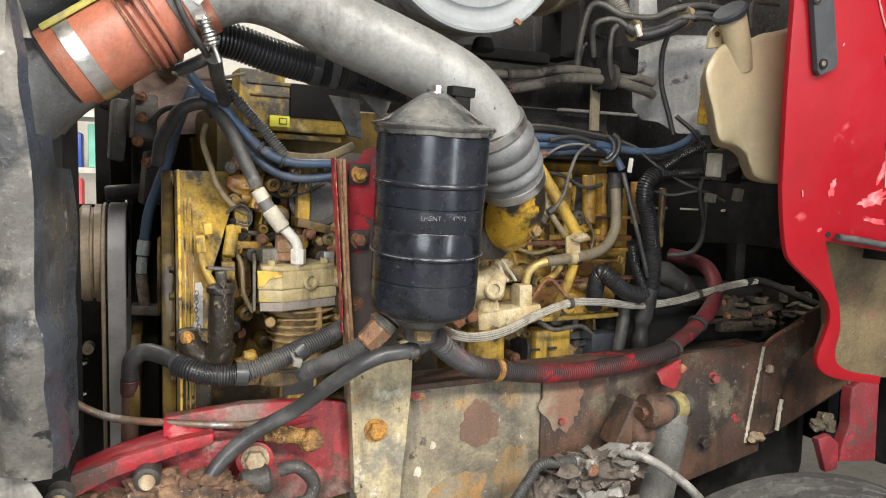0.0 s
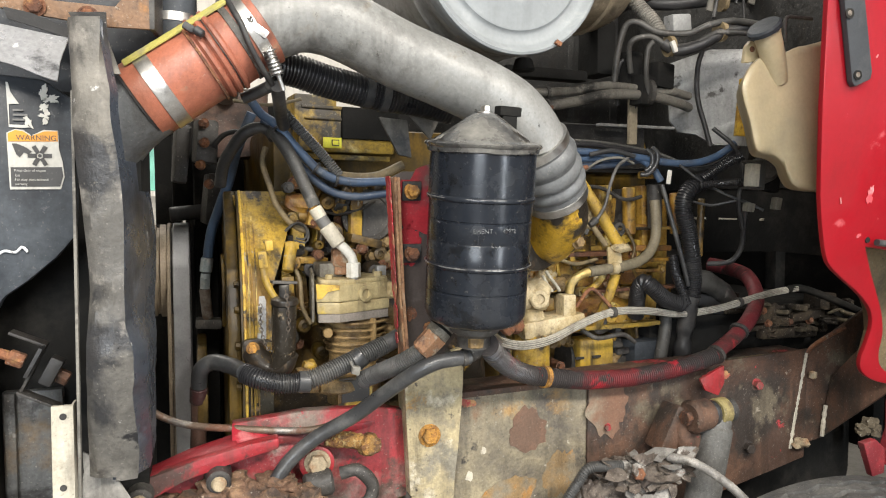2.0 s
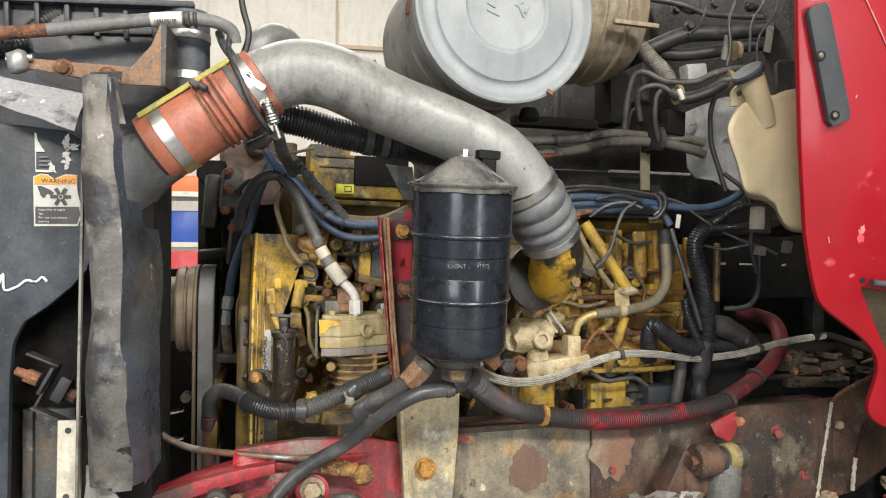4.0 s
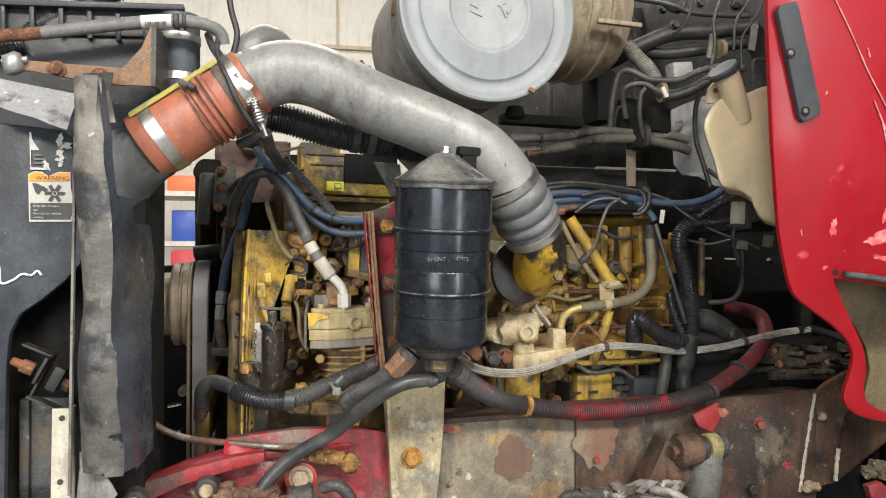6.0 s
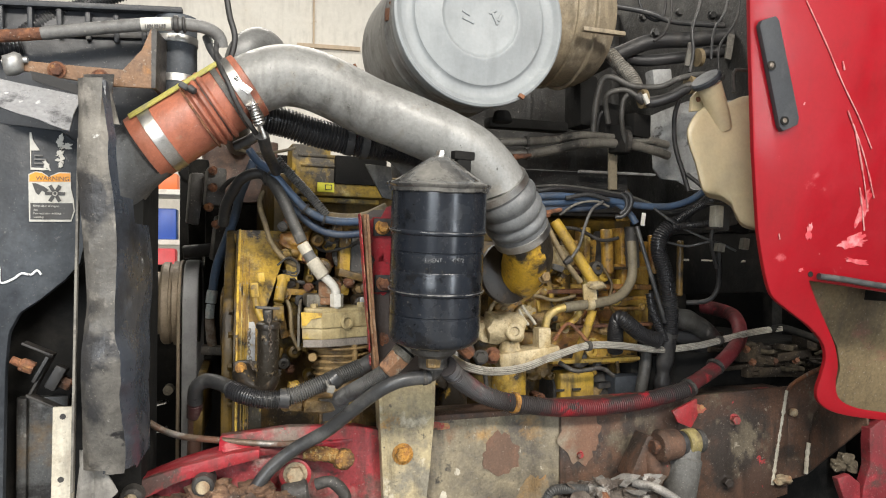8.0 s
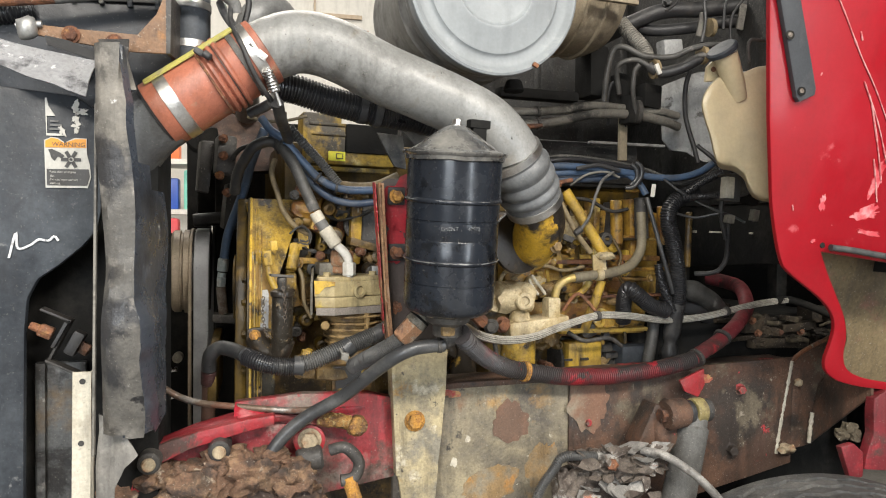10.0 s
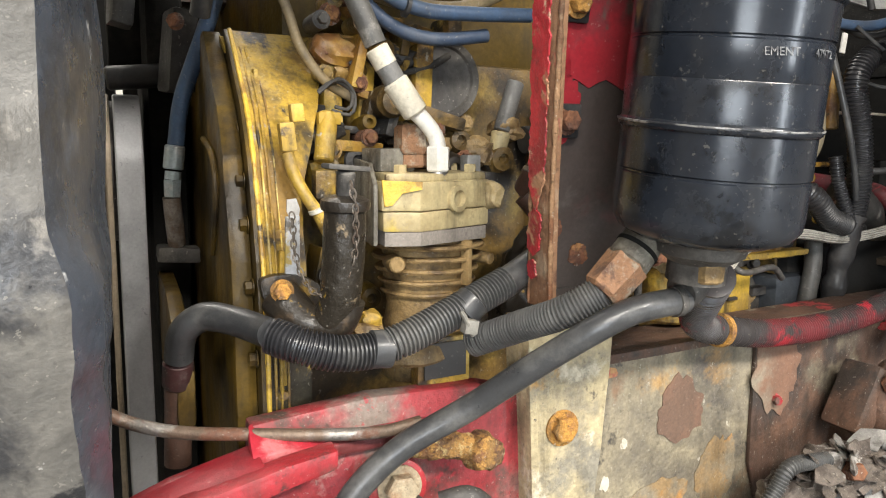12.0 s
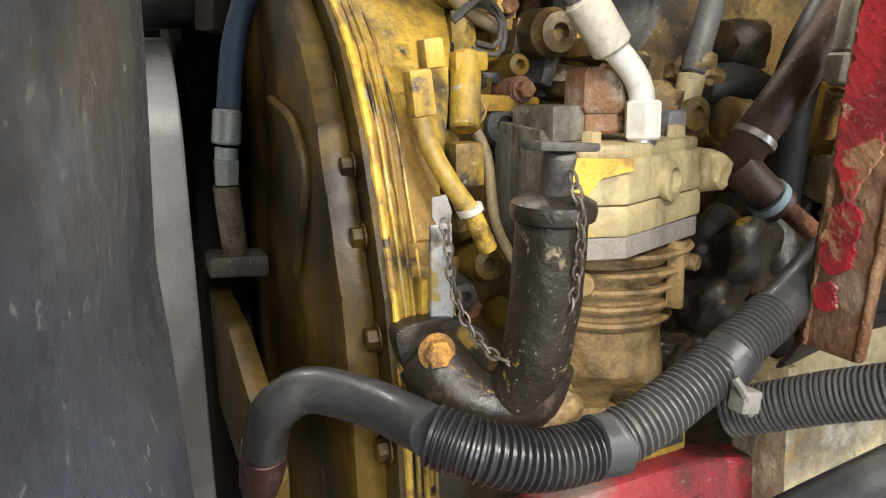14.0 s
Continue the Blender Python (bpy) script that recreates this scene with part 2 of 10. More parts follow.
M["tar"] = surf("tarry_black_pipe", (0.02, 0.016, 0.012), 0.35, 0, [((0.34, 0.21, 0.035), 14, 0.63, 0.68, 0.5, 0), ((0.09, 0.06, 0.035), 24, 0.55, 0.68, 0.5, 0)], 0.3, 80, 0.2, specks=0.0)
M["tar_chipped"] = surf("tarry_pipe_with_yellow_chips", (0.022, 0.018, 0.013), 0.33, 0, [((0.30, 0.19, 0.03), 17, 0.59, 0.62, 0.5, 0), ((0.20, 0.15, 0.09), 36, 0.61, 0.67, 0.6, 0)], 0.45, 75, 0.2)
M["plastic"] = surf("scuffed_black_plastic", (0.023, 0.027, 0.033), 0.44, 0, [((0.080, 0.090, 0.102), 4, 0.47, 0.72, 0.52, 0), ((0.18, 0.18, 0.18), 20, 0.65, 0.72, 0.7, 0)], 0.18, 60, 0.14, grime=0.1, specks=0.1, spec=0.28)
M["grey_plastic"] = surf("dusty_grey_plastic", (0.098, 0.093, 0.085), 0.52, 0, [((0.185, 0.172, 0.150), 3.2, 0.48, 0.62, 0.75, 0), ((0.036, 0.036, 0.038), 4.5, 0.51, 0.58, 0.4, 0), ((0.27, 0.25, 0.222), 10, 0.60, 0.70, 0.75, 0), ((0.018, 0.018, 0.020), 11, 0.62, 0.66, 0.35, 0), ((0.46, 0.45, 0.43), 26, 0.66, 0.70, 0.7, 0)], 0.4, 60, 0.15, grime=0.4)
M["inner_plastic"] = surf("scuffed_dark_plastic", (0.055, 0.066, 0.085), 0.28, 0, [((0.020, 0.023, 0.030), 4, 0.50, 0.62, 0.4, 0), ((0.12, 0.135, 0.16), 6, 0.56, 0.68, 0.45, 0), ((0.44, 0.44, 0.44), 18, 0.67, 0.71, 0.6, 0)], 0.2, 60, 0.12, 0.0, grime=0.1, spec=0.7)
# Near-black, for sheets that stand for deep shade and for black parts.
M["void"] = surf("near_black_part_or_shade", (0.012, 0.0118, 0.0112), 0.85, 0, [((0.034, 0.031, 0.027), 9, 0.52, 0.72, 0.85, 0)], 0.3, 60, 0.1, grime=0.0, specks=0.0, spec=0.15)
M["soot"] = surf("grimy_dark_metal", (0.05, 0.047, 0.044), 0.6, 0.1, [((0.13, 0.12, 0.105), 8, 0.48, 0.7, 0.75, 0), ((0.02, 0.018, 0.017), 14, 0.5, 0.66, 0.5, 0)], 0.35, 70, 0.22)
M["alu"] = surf("dirty_sheet_aluminium", (0.42, 0.42, 0.41), 0.42, 0.7, [((0.16, 0.155, 0.145), 10, 0.5, 0.68, 0.6, 0.3), ((0.6, 0.6, 0.6), 7, 0.6, 0.75, 0.35, 0.8)], 0.15, 70, 0.15)
M["cap_grey"] = surf("light_grey_paint", (0.245, 0.262, 0.270), 0.5, 0.0, [((0.215, 0.230, 0.236), 5, 0.5, 0.68, 0.55, 0), ((0.285, 0.30, 0.305), 14, 0.60, 0.68, 0.5, 0), ((0.15, 0.137, 0.115), 28, 0.70, 0.75, 0.7, 0)], 0.06, 50, 0.05, spec=0.35)
M["drum_grey"] = surf("worn_grey_housing", (0.19, 0.19, 0.185), 0.45, 0.3, [((0.3, 0.29, 0.27), 6, 0.5, 0.7, 0.55, 0.2), ((0.09, 0.085, 0.08), 11, 0.55, 0.68, 0.6, 0)], 0.1, 60, 0.15)
M["tan_plastic"] = surf("dusty_tan_plastic", (0.27, 0.225, 0.155), 0.6, 0, [((0.15, 0.125, 0.09), 7, 0.48, 0.68, 0.7, 0), ((0.36, 0.32, 0.24), 14, 0.58, 0.72, 0.75, 0)], 0.15, 60, 0.15)
M["tank"] = surf("yellowed_translucent_plastic", (0.47, 0.39, 0.245), 0.40, 0, [((0.35, 0.305, 0.205), 4, 0.46, 0.7, 0.5, 0), ((0.27, 0.225, 0.155), 30, 0.71, 0.76, 0.6, 0)], 0.06, 60, 0.05, 0.1, through_light=0.06)
M["firewall"] = surf("grey_insulation_sheet", (0.36, 0.365, 0.36), 0.45, 0.1, [((0.22, 0.22, 0.215), 7, 0.48, 0.66, 0.6, 0.1), ((0.46, 0.46, 0.455), 5, 0.58, 0.74, 0.4, 0.1), ((0.08, 0.077, 0.072), 16, 0.62, 0.68, 0.7, 0)], 0.3, 50, 0.15)
M["white"] = surf("white_plastic", (0.7, 0.68, 0.62), 0.5, 0, [((0.5, 0.47, 0.4), 18, 0.5, 0.7, 0.6, 0)], 0.05, 80, 0.08)
M["bone"] = surf("bone_painted_bar", (0.52, 0.48, 0.39), 0.65, 0, [((0.34, 0.29, 0.22), 12, 0.55, 0.72, 0.75, 0)], 0.3, 70, 0.15)
M["braid"] = surf("braided_hose", (0.30, 0.285, 0.245), 0.4, 0.4, [((0.18, 0.165, 0.14), 30, 0.46, 0.60, 0.5, 0.3)], 0.7, 420, 0.25, grime=0.2)
M["sticker_y"] = surf("yellow_sticker", (0.72, 0.68, 0.04), 0.5, 0, [((0.45, 0.4, 0.06), 30, 0.6, 0.7, 0.6, 0)], 0.02, 80, 0.08)
M["sticker_w"] = surf("white_sticker", (0.50, 0.485, 0.44), 0.5, 0, [((0.36, 0.34, 0.3), 22, 0.56, 0.68, 0.6, 0)], 0.02, 80, 0.08)
M["sticker_o"] = surf("orange_sticker", (0.66, 0.27, 0.012), 0.5, 0, [((0.5, 0.24, 0.04), 30, 0.6, 0.7, 0.6, 0)], 0.02, 80, 0.05)
M["ink"] = surf("dark_print", (0.03, 0.028, 0.026), 0.5, 0, (), 0.02, 80, 0.08)
M["print"] = surf("faded_white_print", (0.15, 0.155, 0.16), 0.5, 0, [((0.03, 0.03, 0.033), 150, 0.45, 0.55, 0.4, 0)], 0.02, 80, 0.08)
M["chalk"] = surf("white_paint_marker", (0.72, 0.73, 0.74), 0.6, 0, [((0.2, 0.2, 0.21), 60, 0.58, 0.68, 0.6, 0)], 0.05, 80, 0.08)
M["wall"] = surf("cream_shop_wall", (0.63, 0.61, 0.56), 0.7, 0, [((0.55, 0.515, 0.45), 1.6, 0.5, 0.75, 0.75, 0), ((0.5, 0.44, 0.35), 9, 0.66, 0.72, 0.8, 0)], 0.05, 12, 0.05)
M["trim"] = surf("faint_brown_wall_line", (0.45, 0.36, 0.26), 0.7, 0, (), 0.05, 30, 0.08)
M["wall_far"] = surf("beige_shop_wall", (0.42, 0.39, 0.34), 0.7, 0, [((0.33, 0.30, 0.25), 1.6, 0.55, 0.8, 0.75, 0)], 0.05, 12, 0.05)
M["concrete"] = surf("oily_concrete", (0.22, 0.21, 0.195), 0.7, 0, [((0.1, 0.095, 0.085), 1.3, 0.5, 0.7, 0.5, 0)], 0.2, 30, 0.15)
M["ceil"] = surf("grey_ceiling", (0.45, 0.445, 0.43), 0.8, 0, (), 0.05, 20, 0.05)
M["tyre"] = surf("tyre_rubber", (0.058, 0.058, 0.058), 0.65, 0, [((0.125, 0.122, 0.115), 9, 0.45, 0.66, 0.8, 0), ((0.03, 0.03, 0.03), 16, 0.56, 0.66, 0.6, 0)], 0.5, 80, 0.2)
M["sign_blue"] = surf("blue_board", (0.03, 0.09, 0.42), 0.4, 0, (), 0.02, 30, 0.05)
M["sign_teal"] = surf("teal_plastic", (0.22, 0.62, 0.50), 0.5, 0, (), 0.02, 30, 0.05)
M["sign_red"] = surf("red_plastic", (0.6, 0.05, 0.06), 0.45, 0, (), 0.02, 30, 0.05)
M["sign_orange"] = surf("orange_plastic", (0.75, 0.16, 0.04), 0.45, 0, (), 0.02, 30, 0.05)

M["ecm"] = surf("sooty_yellow_case", (0.40, 0.26, 0.03), 0.5, 0, [((0.05, 0.042, 0.03), 8, 0.42, 0.54, 0.6, 0), ((0.52, 0.42, 0.18), 20, 0.58, 0.7, 0.6, 0)], 0.2, 70, 0.2)
# Greasy yellow, darkened too for the shaded space behind the compressor.
M["grimy_yellow"] = surf("greasy_and_shaded_yellow", (0.20, 0.12, 0.03), 0.5, 0, [((0.36, 0.24, 0.06), 9, 0.52, 0.64, 0.5, 0), ((0.035, 0.025, 0.015), 6, 0.44, 0.58, 0.45, 0), ((0.015, 0.012, 0.01), 13, 0.54, 0.66, 0.4, 0)], 0.4, 70, 0.22)
M["brown_tube"] = surf("brown_painted_tube", (0.085, 0.045, 0.032), 0.5, 0, [((0.17, 0.10, 0.07), 12, 0.52, 0.64, 0.6, 0), ((0.03, 0.02, 0.017), 9, 0.5, 0.62, 0.5, 0)], 0.2, 90, 0.15)
# Brown made darker, with the shade of the cowl put into it.
M["trans_brown"] = surf("shaded_brown_casting", (0.048, 0.037, 0.027), 0.8, 0, [((0.088, 0.068, 0.046), 10, 0.52, 0.62, 0.8, 0), ((0.020, 0.017, 0.014), 7, 0.48, 0.6, 0.7, 0)], 0.6, 70, 0.25, grime=0.4, spec=0.2)
M["pulley_tan"] = surf("dusty_tan_pulley", (0.33, 0.265, 0.19), 0.55, 0.2, [((0.21, 0.165, 0.12), 8, 0.46, 0.66, 0.65, 0)], 0.2, 80, 0.15)
M["chain"] = surf("rusty_chain_steel", (0.17, 0.145, 0.12), 0.5, 0.5, [((0.07, 0.045, 0.03), 40, 0.48, 0.6, 0.7, 0.1)], 0.2, 160, 0.2)
M["rust_edge"] = surf("tan_rust_edge", (0.33, 0.19, 0.10), 0.85, 0, [((0.20, 0.09, 0.045), 24, 0.48, 0.6, 0.9, 0), ((0.45, 0.33, 0.22), 40, 0.6, 0.68, 0.85, 0)], 0.6, 130, 0.25)
# Pink patches put the highlights of the top ledge into the colour.
M["ledge_red"] = surf("worn_red_pink_highlights", (0.37, 0.022, 0.036), 0.4, 0, [((0.48, 0.14, 0.145), 10, 0.55, 0.63, 0.5, 0), ((0.13, 0.03, 0.03), 6, 0.54, 0.62, 0.5, 0), ((0.05, 0.035, 0.03), 8, 0.58, 0.63, 0.6, 0)], 0.3, 70, 0.15, grime=0.3)
M["belt"] = surf("grey_worn_belt", (0.40, 0.405, 0.42), 0.34, 0.15, [((0.27, 0.275, 0.285), 9, 0.46, 0.66, 0.4, 0.1)], 0.06, 120, 0.08, grime=0.1)
M["gasket"] = surf("grey_gasket", (0.26, 0.23, 0.2), 0.8, 0, (), 0.3, 100, 0.2)
M["plug_yellow"] = surf("yellow_painted_part", (0.50, 0.32, 0.04), 0.5, 0, [((0.36, 0.23, 0.05), 14, 0.48, 0.60, 0.6, 0), ((0.09, 0.055, 0.02), 20, 0.57, 0.65, 0.5, 0), ((0.50, 0.44, 0.3), 34, 0.62, 0.67, 0.6, 0)], 0.3, 80, 0.15, grime=0.55)
M["wire_tan"] = surf("dirty_tan_rubber", (0.24, 0.18, 0.095), 0.6, 0, [((0.12, 0.095, 0.06), 20, 0.48, 0.66, 0.7, 0)], 0.2, 90, 0.15)
M["blue_pale"] = surf("pale_blue_band", (0.30, 0.42, 0.46), 0.5, 0, (), 0.05, 90, 0.1)
M["blue_dark"] = surf("dark_blue_hose", (0.035, 0.055, 0.095), 0.5, 0, [((0.1, 0.11, 0.125), 12, 0.5, 0.72, 0.7, 0)], 0.1, 110, 0.12)
M["pump_cream"] = surf("dirty_cream_casting", (0.50, 0.41, 0.25), 0.6, 0, [((0.36, 0.27, 0.13), 15, 0.49, 0.61, 0.6, 0), ((0.48, 0.32, 0.07), 9, 0.58, 0.67, 0.5, 0), ((0.09, 0.065, 0.04), 18, 0.61, 0.69, 0.6, 0)], 0.5, 75, 0.2, grime=0.4)
M["amber_y"] = surf("oil_washed_yellow", (0.34, 0.19, 0.030), 0.42, 0, [((0.46, 0.31, 0.07), 13, 0.52, 0.62, 0.5, 0), ((0.17, 0.075, 0.022), 7, 0.48, 0.58, 0.4, 0), ((0.04, 0.027, 0.015), 14, 0.57, 0.63, 0.4, 0)], 0.45, 70, 0.2, grime=0.5)
M["brass"] = surf("dusty_brass", (0.50, 0.37, 0.13), 0.5, 0.6, [((0.45, 0.36, 0.2), 20, 0.5, 0.66, 0.7, 0)], 0.2, 90, 0.15)
M["hose_tan"] = surf("dirty_tan_hose", (0.19, 0.16, 0.105), 0.6, 0, [((0.10, 0.085, 0.06), 13, 0.46, 0.66, 0.7, 0)], 0.15, 90, 0.15)
M["hose_grey"] = surf("dusty_heater_hose", (0.065, 0.063, 0.058), 0.55, 0, [((0.03, 0.029, 0.027), 12, 0.46, 0.62, 0.5, 0), ((0.17, 0.16, 0.145), 16, 0.6, 0.68, 0.6, 0)], 0.15, 90, 0.15)
M["shock_grey"] = surf("dusty_shock_tube", (0.13, 0.128, 0.12), 0.65, 0, [((0.075, 0.072, 0.066), 6, 0.48, 0.64, 0.7, 0), ((0.24, 0.23, 0.21), 40, 0.64, 0.72, 0.7, 0)], 0.4, 80, 0.2)
M["brass_dull"] = surf("dull_brass_fitting", (0.30, 0.20, 0.085), 0.6, 0.3, [((0.14, 0.09, 0.04), 24, 0.48, 0.62, 0.7, 0.1)], 0.4, 100, 0.2)
M["eye_yellow"] = surf("yellowed_bushing", (0.27, 0.22, 0.09), 0.65, 0, [((0.12, 0.09, 0.045), 22, 0.46, 0.6, 0.7, 0)], 0.5, 90, 0.2)
M["flaky"] = surf("flaking_corroded_metal", (0.13, 0.105, 0.085), 0.7, 0.05, [((0.06, 0.045, 0.036), 16, 0.46, 0.55, 0.8, 0), ((0.36, 0.34, 0.31), 14, 0.57, 0.62, 0.55, 0.3), ((0.27, 0.11, 0.07), 14, 0.64, 0.68, 0.8, 0)], 0.8, 90, 0.25)
M["braid_dark"] = surf("worn_grey_cable", (0.20, 0.19, 0.175), 0.6, 0.1, [((0.35, 0.33, 0.3), 16, 0.5, 0.62, 0.6, 0.2), ((0.08, 0.07, 0.06), 20, 0.56, 0.68, 0.7, 0)], 0.4, 120, 0.2)
M["horn"] = surf("worn_red_casting", (0.29, 0.028, 0.034), 0.55, 0, [((0.21, 0.165, 0.14), 4.2, 0.52, 0.62, 0.75, 0), ((0.38, 0.25, 0.22), 11, 0.61, 0.70, 0.75, 0), ((0.07, 0.045, 0.036), 7, 0.52, 0.61, 0.7, 0), ((0.36, 0.02, 0.03), 14, 0.61, 0.65, 0.5, 0)], 0.5, 60, 0.2, grime=0.45)
M["red_chip"] = surf("bright_chipped_red", (0.30, 0.02, 0.027), 0.42, 0, [((0.46, 0.17, 0.16), 13, 0.57, 0.64, 0.5, 0), ((0.09, 0.045, 0.037), 9, 0.52, 0.59, 0.7, 0), ((0.035, 0.027, 0.024), 18, 0.58, 0.64, 0.7, 0)], 0.4, 60, 0.15, grime=0.4)
M["bone_rust"] = surf("pale_rusted_head", (0.36, 0.29, 0.19), 0.75, 0, [((0.26, 0.14, 0.07), 24, 0.5, 0.64, 0.85, 0)], 0.5, 110, 0.2)
M["crust"] = surf("flaking_rust_crust", (0.150, 0.085, 0.052), 0.85, 0, [((0.25, 0.155, 0.09), 10, 0.50, 0.60, 0.9, 0), ((0.055, 0.036, 0.027), 13, 0.5, 0.6, 0.85, 0), ((0.34, 0.27, 0.20), 22, 0.62, 0.68, 0.8, 0)], 0.9, 80, 0.3)
M["liner"] = surf("muddy_arch_liner", (0.155, 0.115, 0.060), 0.8, 0, [((0.07, 0.052, 0.030), 4, 0.46, 0.64, 0.8, 0), ((0.20, 0.07, 0.055), 3.5, 0.60, 0.72, 0.7, 0)], 0.3, 50, 0.2)
M["pad"] = surf("dark_grey_rubber_pad", (0.045, 0.048, 0.053), 0.6, 0, [((0.08, 0.08, 0.082), 10, 0.5, 0.7, 0.65, 0)], 0.1, 110, 0.1, grime=0.0, specks=0.08, spec=0.3)
M["scratch"] = surf("bare_pale_scratch", (0.58, 0.28, 0.27), 0.6, 0, [((0.48, 0.10, 0.11), 60, 0.46, 0.58, 0.5, 0)], 0.1, 110, 0.1)
M["elbow_rubber"] = surf("stained_dark_rubber", (0.105, 0.108, 0.11), 0.5, 0, [((0.19, 0.188, 0.18), 6, 0.48, 0.64, 0.65, 0), ((0.03, 0.03, 0.032), 9, 0.55, 0.63, 0.35, 0), ((0.36, 0.35, 0.33), 30, 0.66, 0.71, 0.6, 0)], 0.25, 80, 0.15, grime=0.5)
M["wet_alu"] = surf("bright_mottled_aluminium", (0.39, 0.39, 0.40), 0.3, 0.35, [((0.07, 0.07, 0.075), 14, 0.51, 0.60, 0.5, 0.2), ((0.30, 0.30, 0.31), 6, 0.5, 0.66, 0.4, 0.3), ((0.75, 0.75, 0.75), 50, 0.62, 0.68, 0.3, 0.4)], 0.25, 60, 0.15, grime=0.15)
M["primer"] = surf("brown_primer_patch", (0.185, 0.098, 0.062), 0.7, 0, [((0.14, 0.085, 0.058), 6, 0.46, 0.62, 0.7, 0), ((0.22, 0.185, 0.135), 7, 0.54, 0.66, 0.8, 0)], 0.3, 80, 0.15, grime=0.3)
M["salmon"] = surf("orange_red_chipped_patch", (0.40, 0.11, 0.07), 0.6, 0, [((0.48, 0.27, 0.12), 22, 0.5, 0.58, 0.8, 0), ((0.42, 0.02, 0.035), 14, 0.55, 0.60, 0.45, 0), ((0.12, 0.08, 0.055), 25, 0.61, 0.66, 0.7, 0)], 0.5, 90, 0.15, grime=0.2)
M["ochre_stain"] = surf("ochre_rust_stain", (0.25, 0.165, 0.078), 0.8, 0, [((0.21, 0.178, 0.125), 9, 0.46, 0.58, 0.8, 0), ((0.34, 0.17, 0.05), 16, 0.57, 0.66, 0.85, 0)], 0.5, 80, 0.2)
M["grey_cream"] = surf("greasy_grey_casting", (0.24, 0.225, 0.185), 0.5, 0.1, [((0.09, 0.075, 0.055), 12, 0.5, 0.62, 0.55, 0), ((0.38, 0.36, 0.30), 24, 0.6, 0.67, 0.6, 0)], 0.4, 75, 0.18, grime=0.5)
M["steel_rust"] = surf("rust_browned_tube", (0.15, 0.105, 0.075), 0.5, 0.4, [((0.26, 0.24, 0.22), 14, 0.5, 0.62, 0.4, 0.6), ((0.13, 0.055, 0.03), 18, 0.55, 0.64, 0.7, 0)], 0.3, 100, 0.2)
M["nut_maroon"] = surf("worn_maroon_nut", (0.060, 0.022, 0.022), 0.5, 0.2, [((0.12, 0.085, 0.075), 20, 0.54, 0.64, 0.5, 0.4), ((0.03, 0.02, 0.018), 14, 0.5, 0.6, 0.6, 0)], 0.2, 90, 0.15)
M["silver_blue"] = surf("silver_blue_fitting", (0.40, 0.47, 0.50), 0.35, 0.6, [((0.55, 0.57, 0.57), 30, 0.5, 0.62, 0.35, 0.8), ((0.16, 0.17, 0.17), 24, 0.58, 0.68, 0.6, 0.2)], 0.15, 110, 0.12)
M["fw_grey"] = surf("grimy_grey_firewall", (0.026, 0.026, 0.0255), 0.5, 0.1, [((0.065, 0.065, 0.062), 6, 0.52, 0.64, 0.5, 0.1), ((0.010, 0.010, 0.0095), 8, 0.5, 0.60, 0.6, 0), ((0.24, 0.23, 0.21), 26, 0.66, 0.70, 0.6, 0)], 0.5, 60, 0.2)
M["dusty_hose"] = surf("pale_dusty_hose", (0.20, 0.19, 0.165), 0.65, 0, [((0.09, 0.085, 0.075), 12, 0.48, 0.60, 0.6, 0), ((0.32, 0.30, 0.26), 20, 0.58, 0.67, 0.7, 0)], 0.2, 90, 0.18)
M["crumb"] = surf("crumbling_ochre_rust", (0.36, 0.19, 0.05), 0.95, 0, [((0.16, 0.075, 0.03), 50, 0.46, 0.56, 0.9, 0), ((0.46, 0.33, 0.14), 70, 0.56, 0.62, 0.9, 0)], 1.0, 150, 0.3)
M["scuff"] = surf("scuffed_pinkish_red", (0.50, 0.06, 0.075), 0.5, 0, [((0.62, 0.24, 0.25), 18, 0.48, 0.62, 0.6, 0), ((0.46, 0.012, 0.025), 9, 0.52, 0.62, 0.4, 0)], 0.1, 70, 0.08)
M["web_red"] = surf("scraped_red", (0.27, 0.016, 0.024), 0.45, 0, [((0.14, 0.02, 0.024), 7, 0.50, 0.60, 0.5, 0), ((0.10, 0.06, 0.05), 14, 0.58, 0.64, 0.7, 0), ((0.50, 0.22, 0.2), 24, 0.67, 0.71, 0.6, 0)], 0.2, 70, 0.12, grime=0.15)
M["bellows_grey"] = surf("dusty_grey_bellows", (0.135, 0.14, 0.143), 0.45, 0, [((0.07, 0.072, 0.075), 10, 0.5, 0.66, 0.45, 0), ((0.24, 0.235, 0.225), 14, 0.6, 0.70, 0.7, 0)], 0.15, 80, 0.14, grime=0.25)
M["cover_shade"] = surf("black_yellow_casting", (0.045, 0.037, 0.022), 0.5, 0, [((0.36, 0.24, 0.04), 10, 0.53, 0.58, 0.5, 0), ((0.016, 0.014, 0.012), 8, 0.50, 0.58, 0.4, 0), ((0.40, 0.39, 0.36), 26, 0.62, 0.67, 0.6, 0)], 0.5, 70, 0.2, grime=0.6, spec=0.3)
M["fit_rust"] = surf("pale_rusted_fitting", (0.28, 0.145, 0.075), 0.75, 0, [((0.36, 0.30, 0.22), 22, 0.5, 0.58, 0.7, 0), ((0.13, 0.07, 0.045), 26, 0.55, 0.63, 0.8, 0)], 0.6, 100, 0.2, grime=0.3)
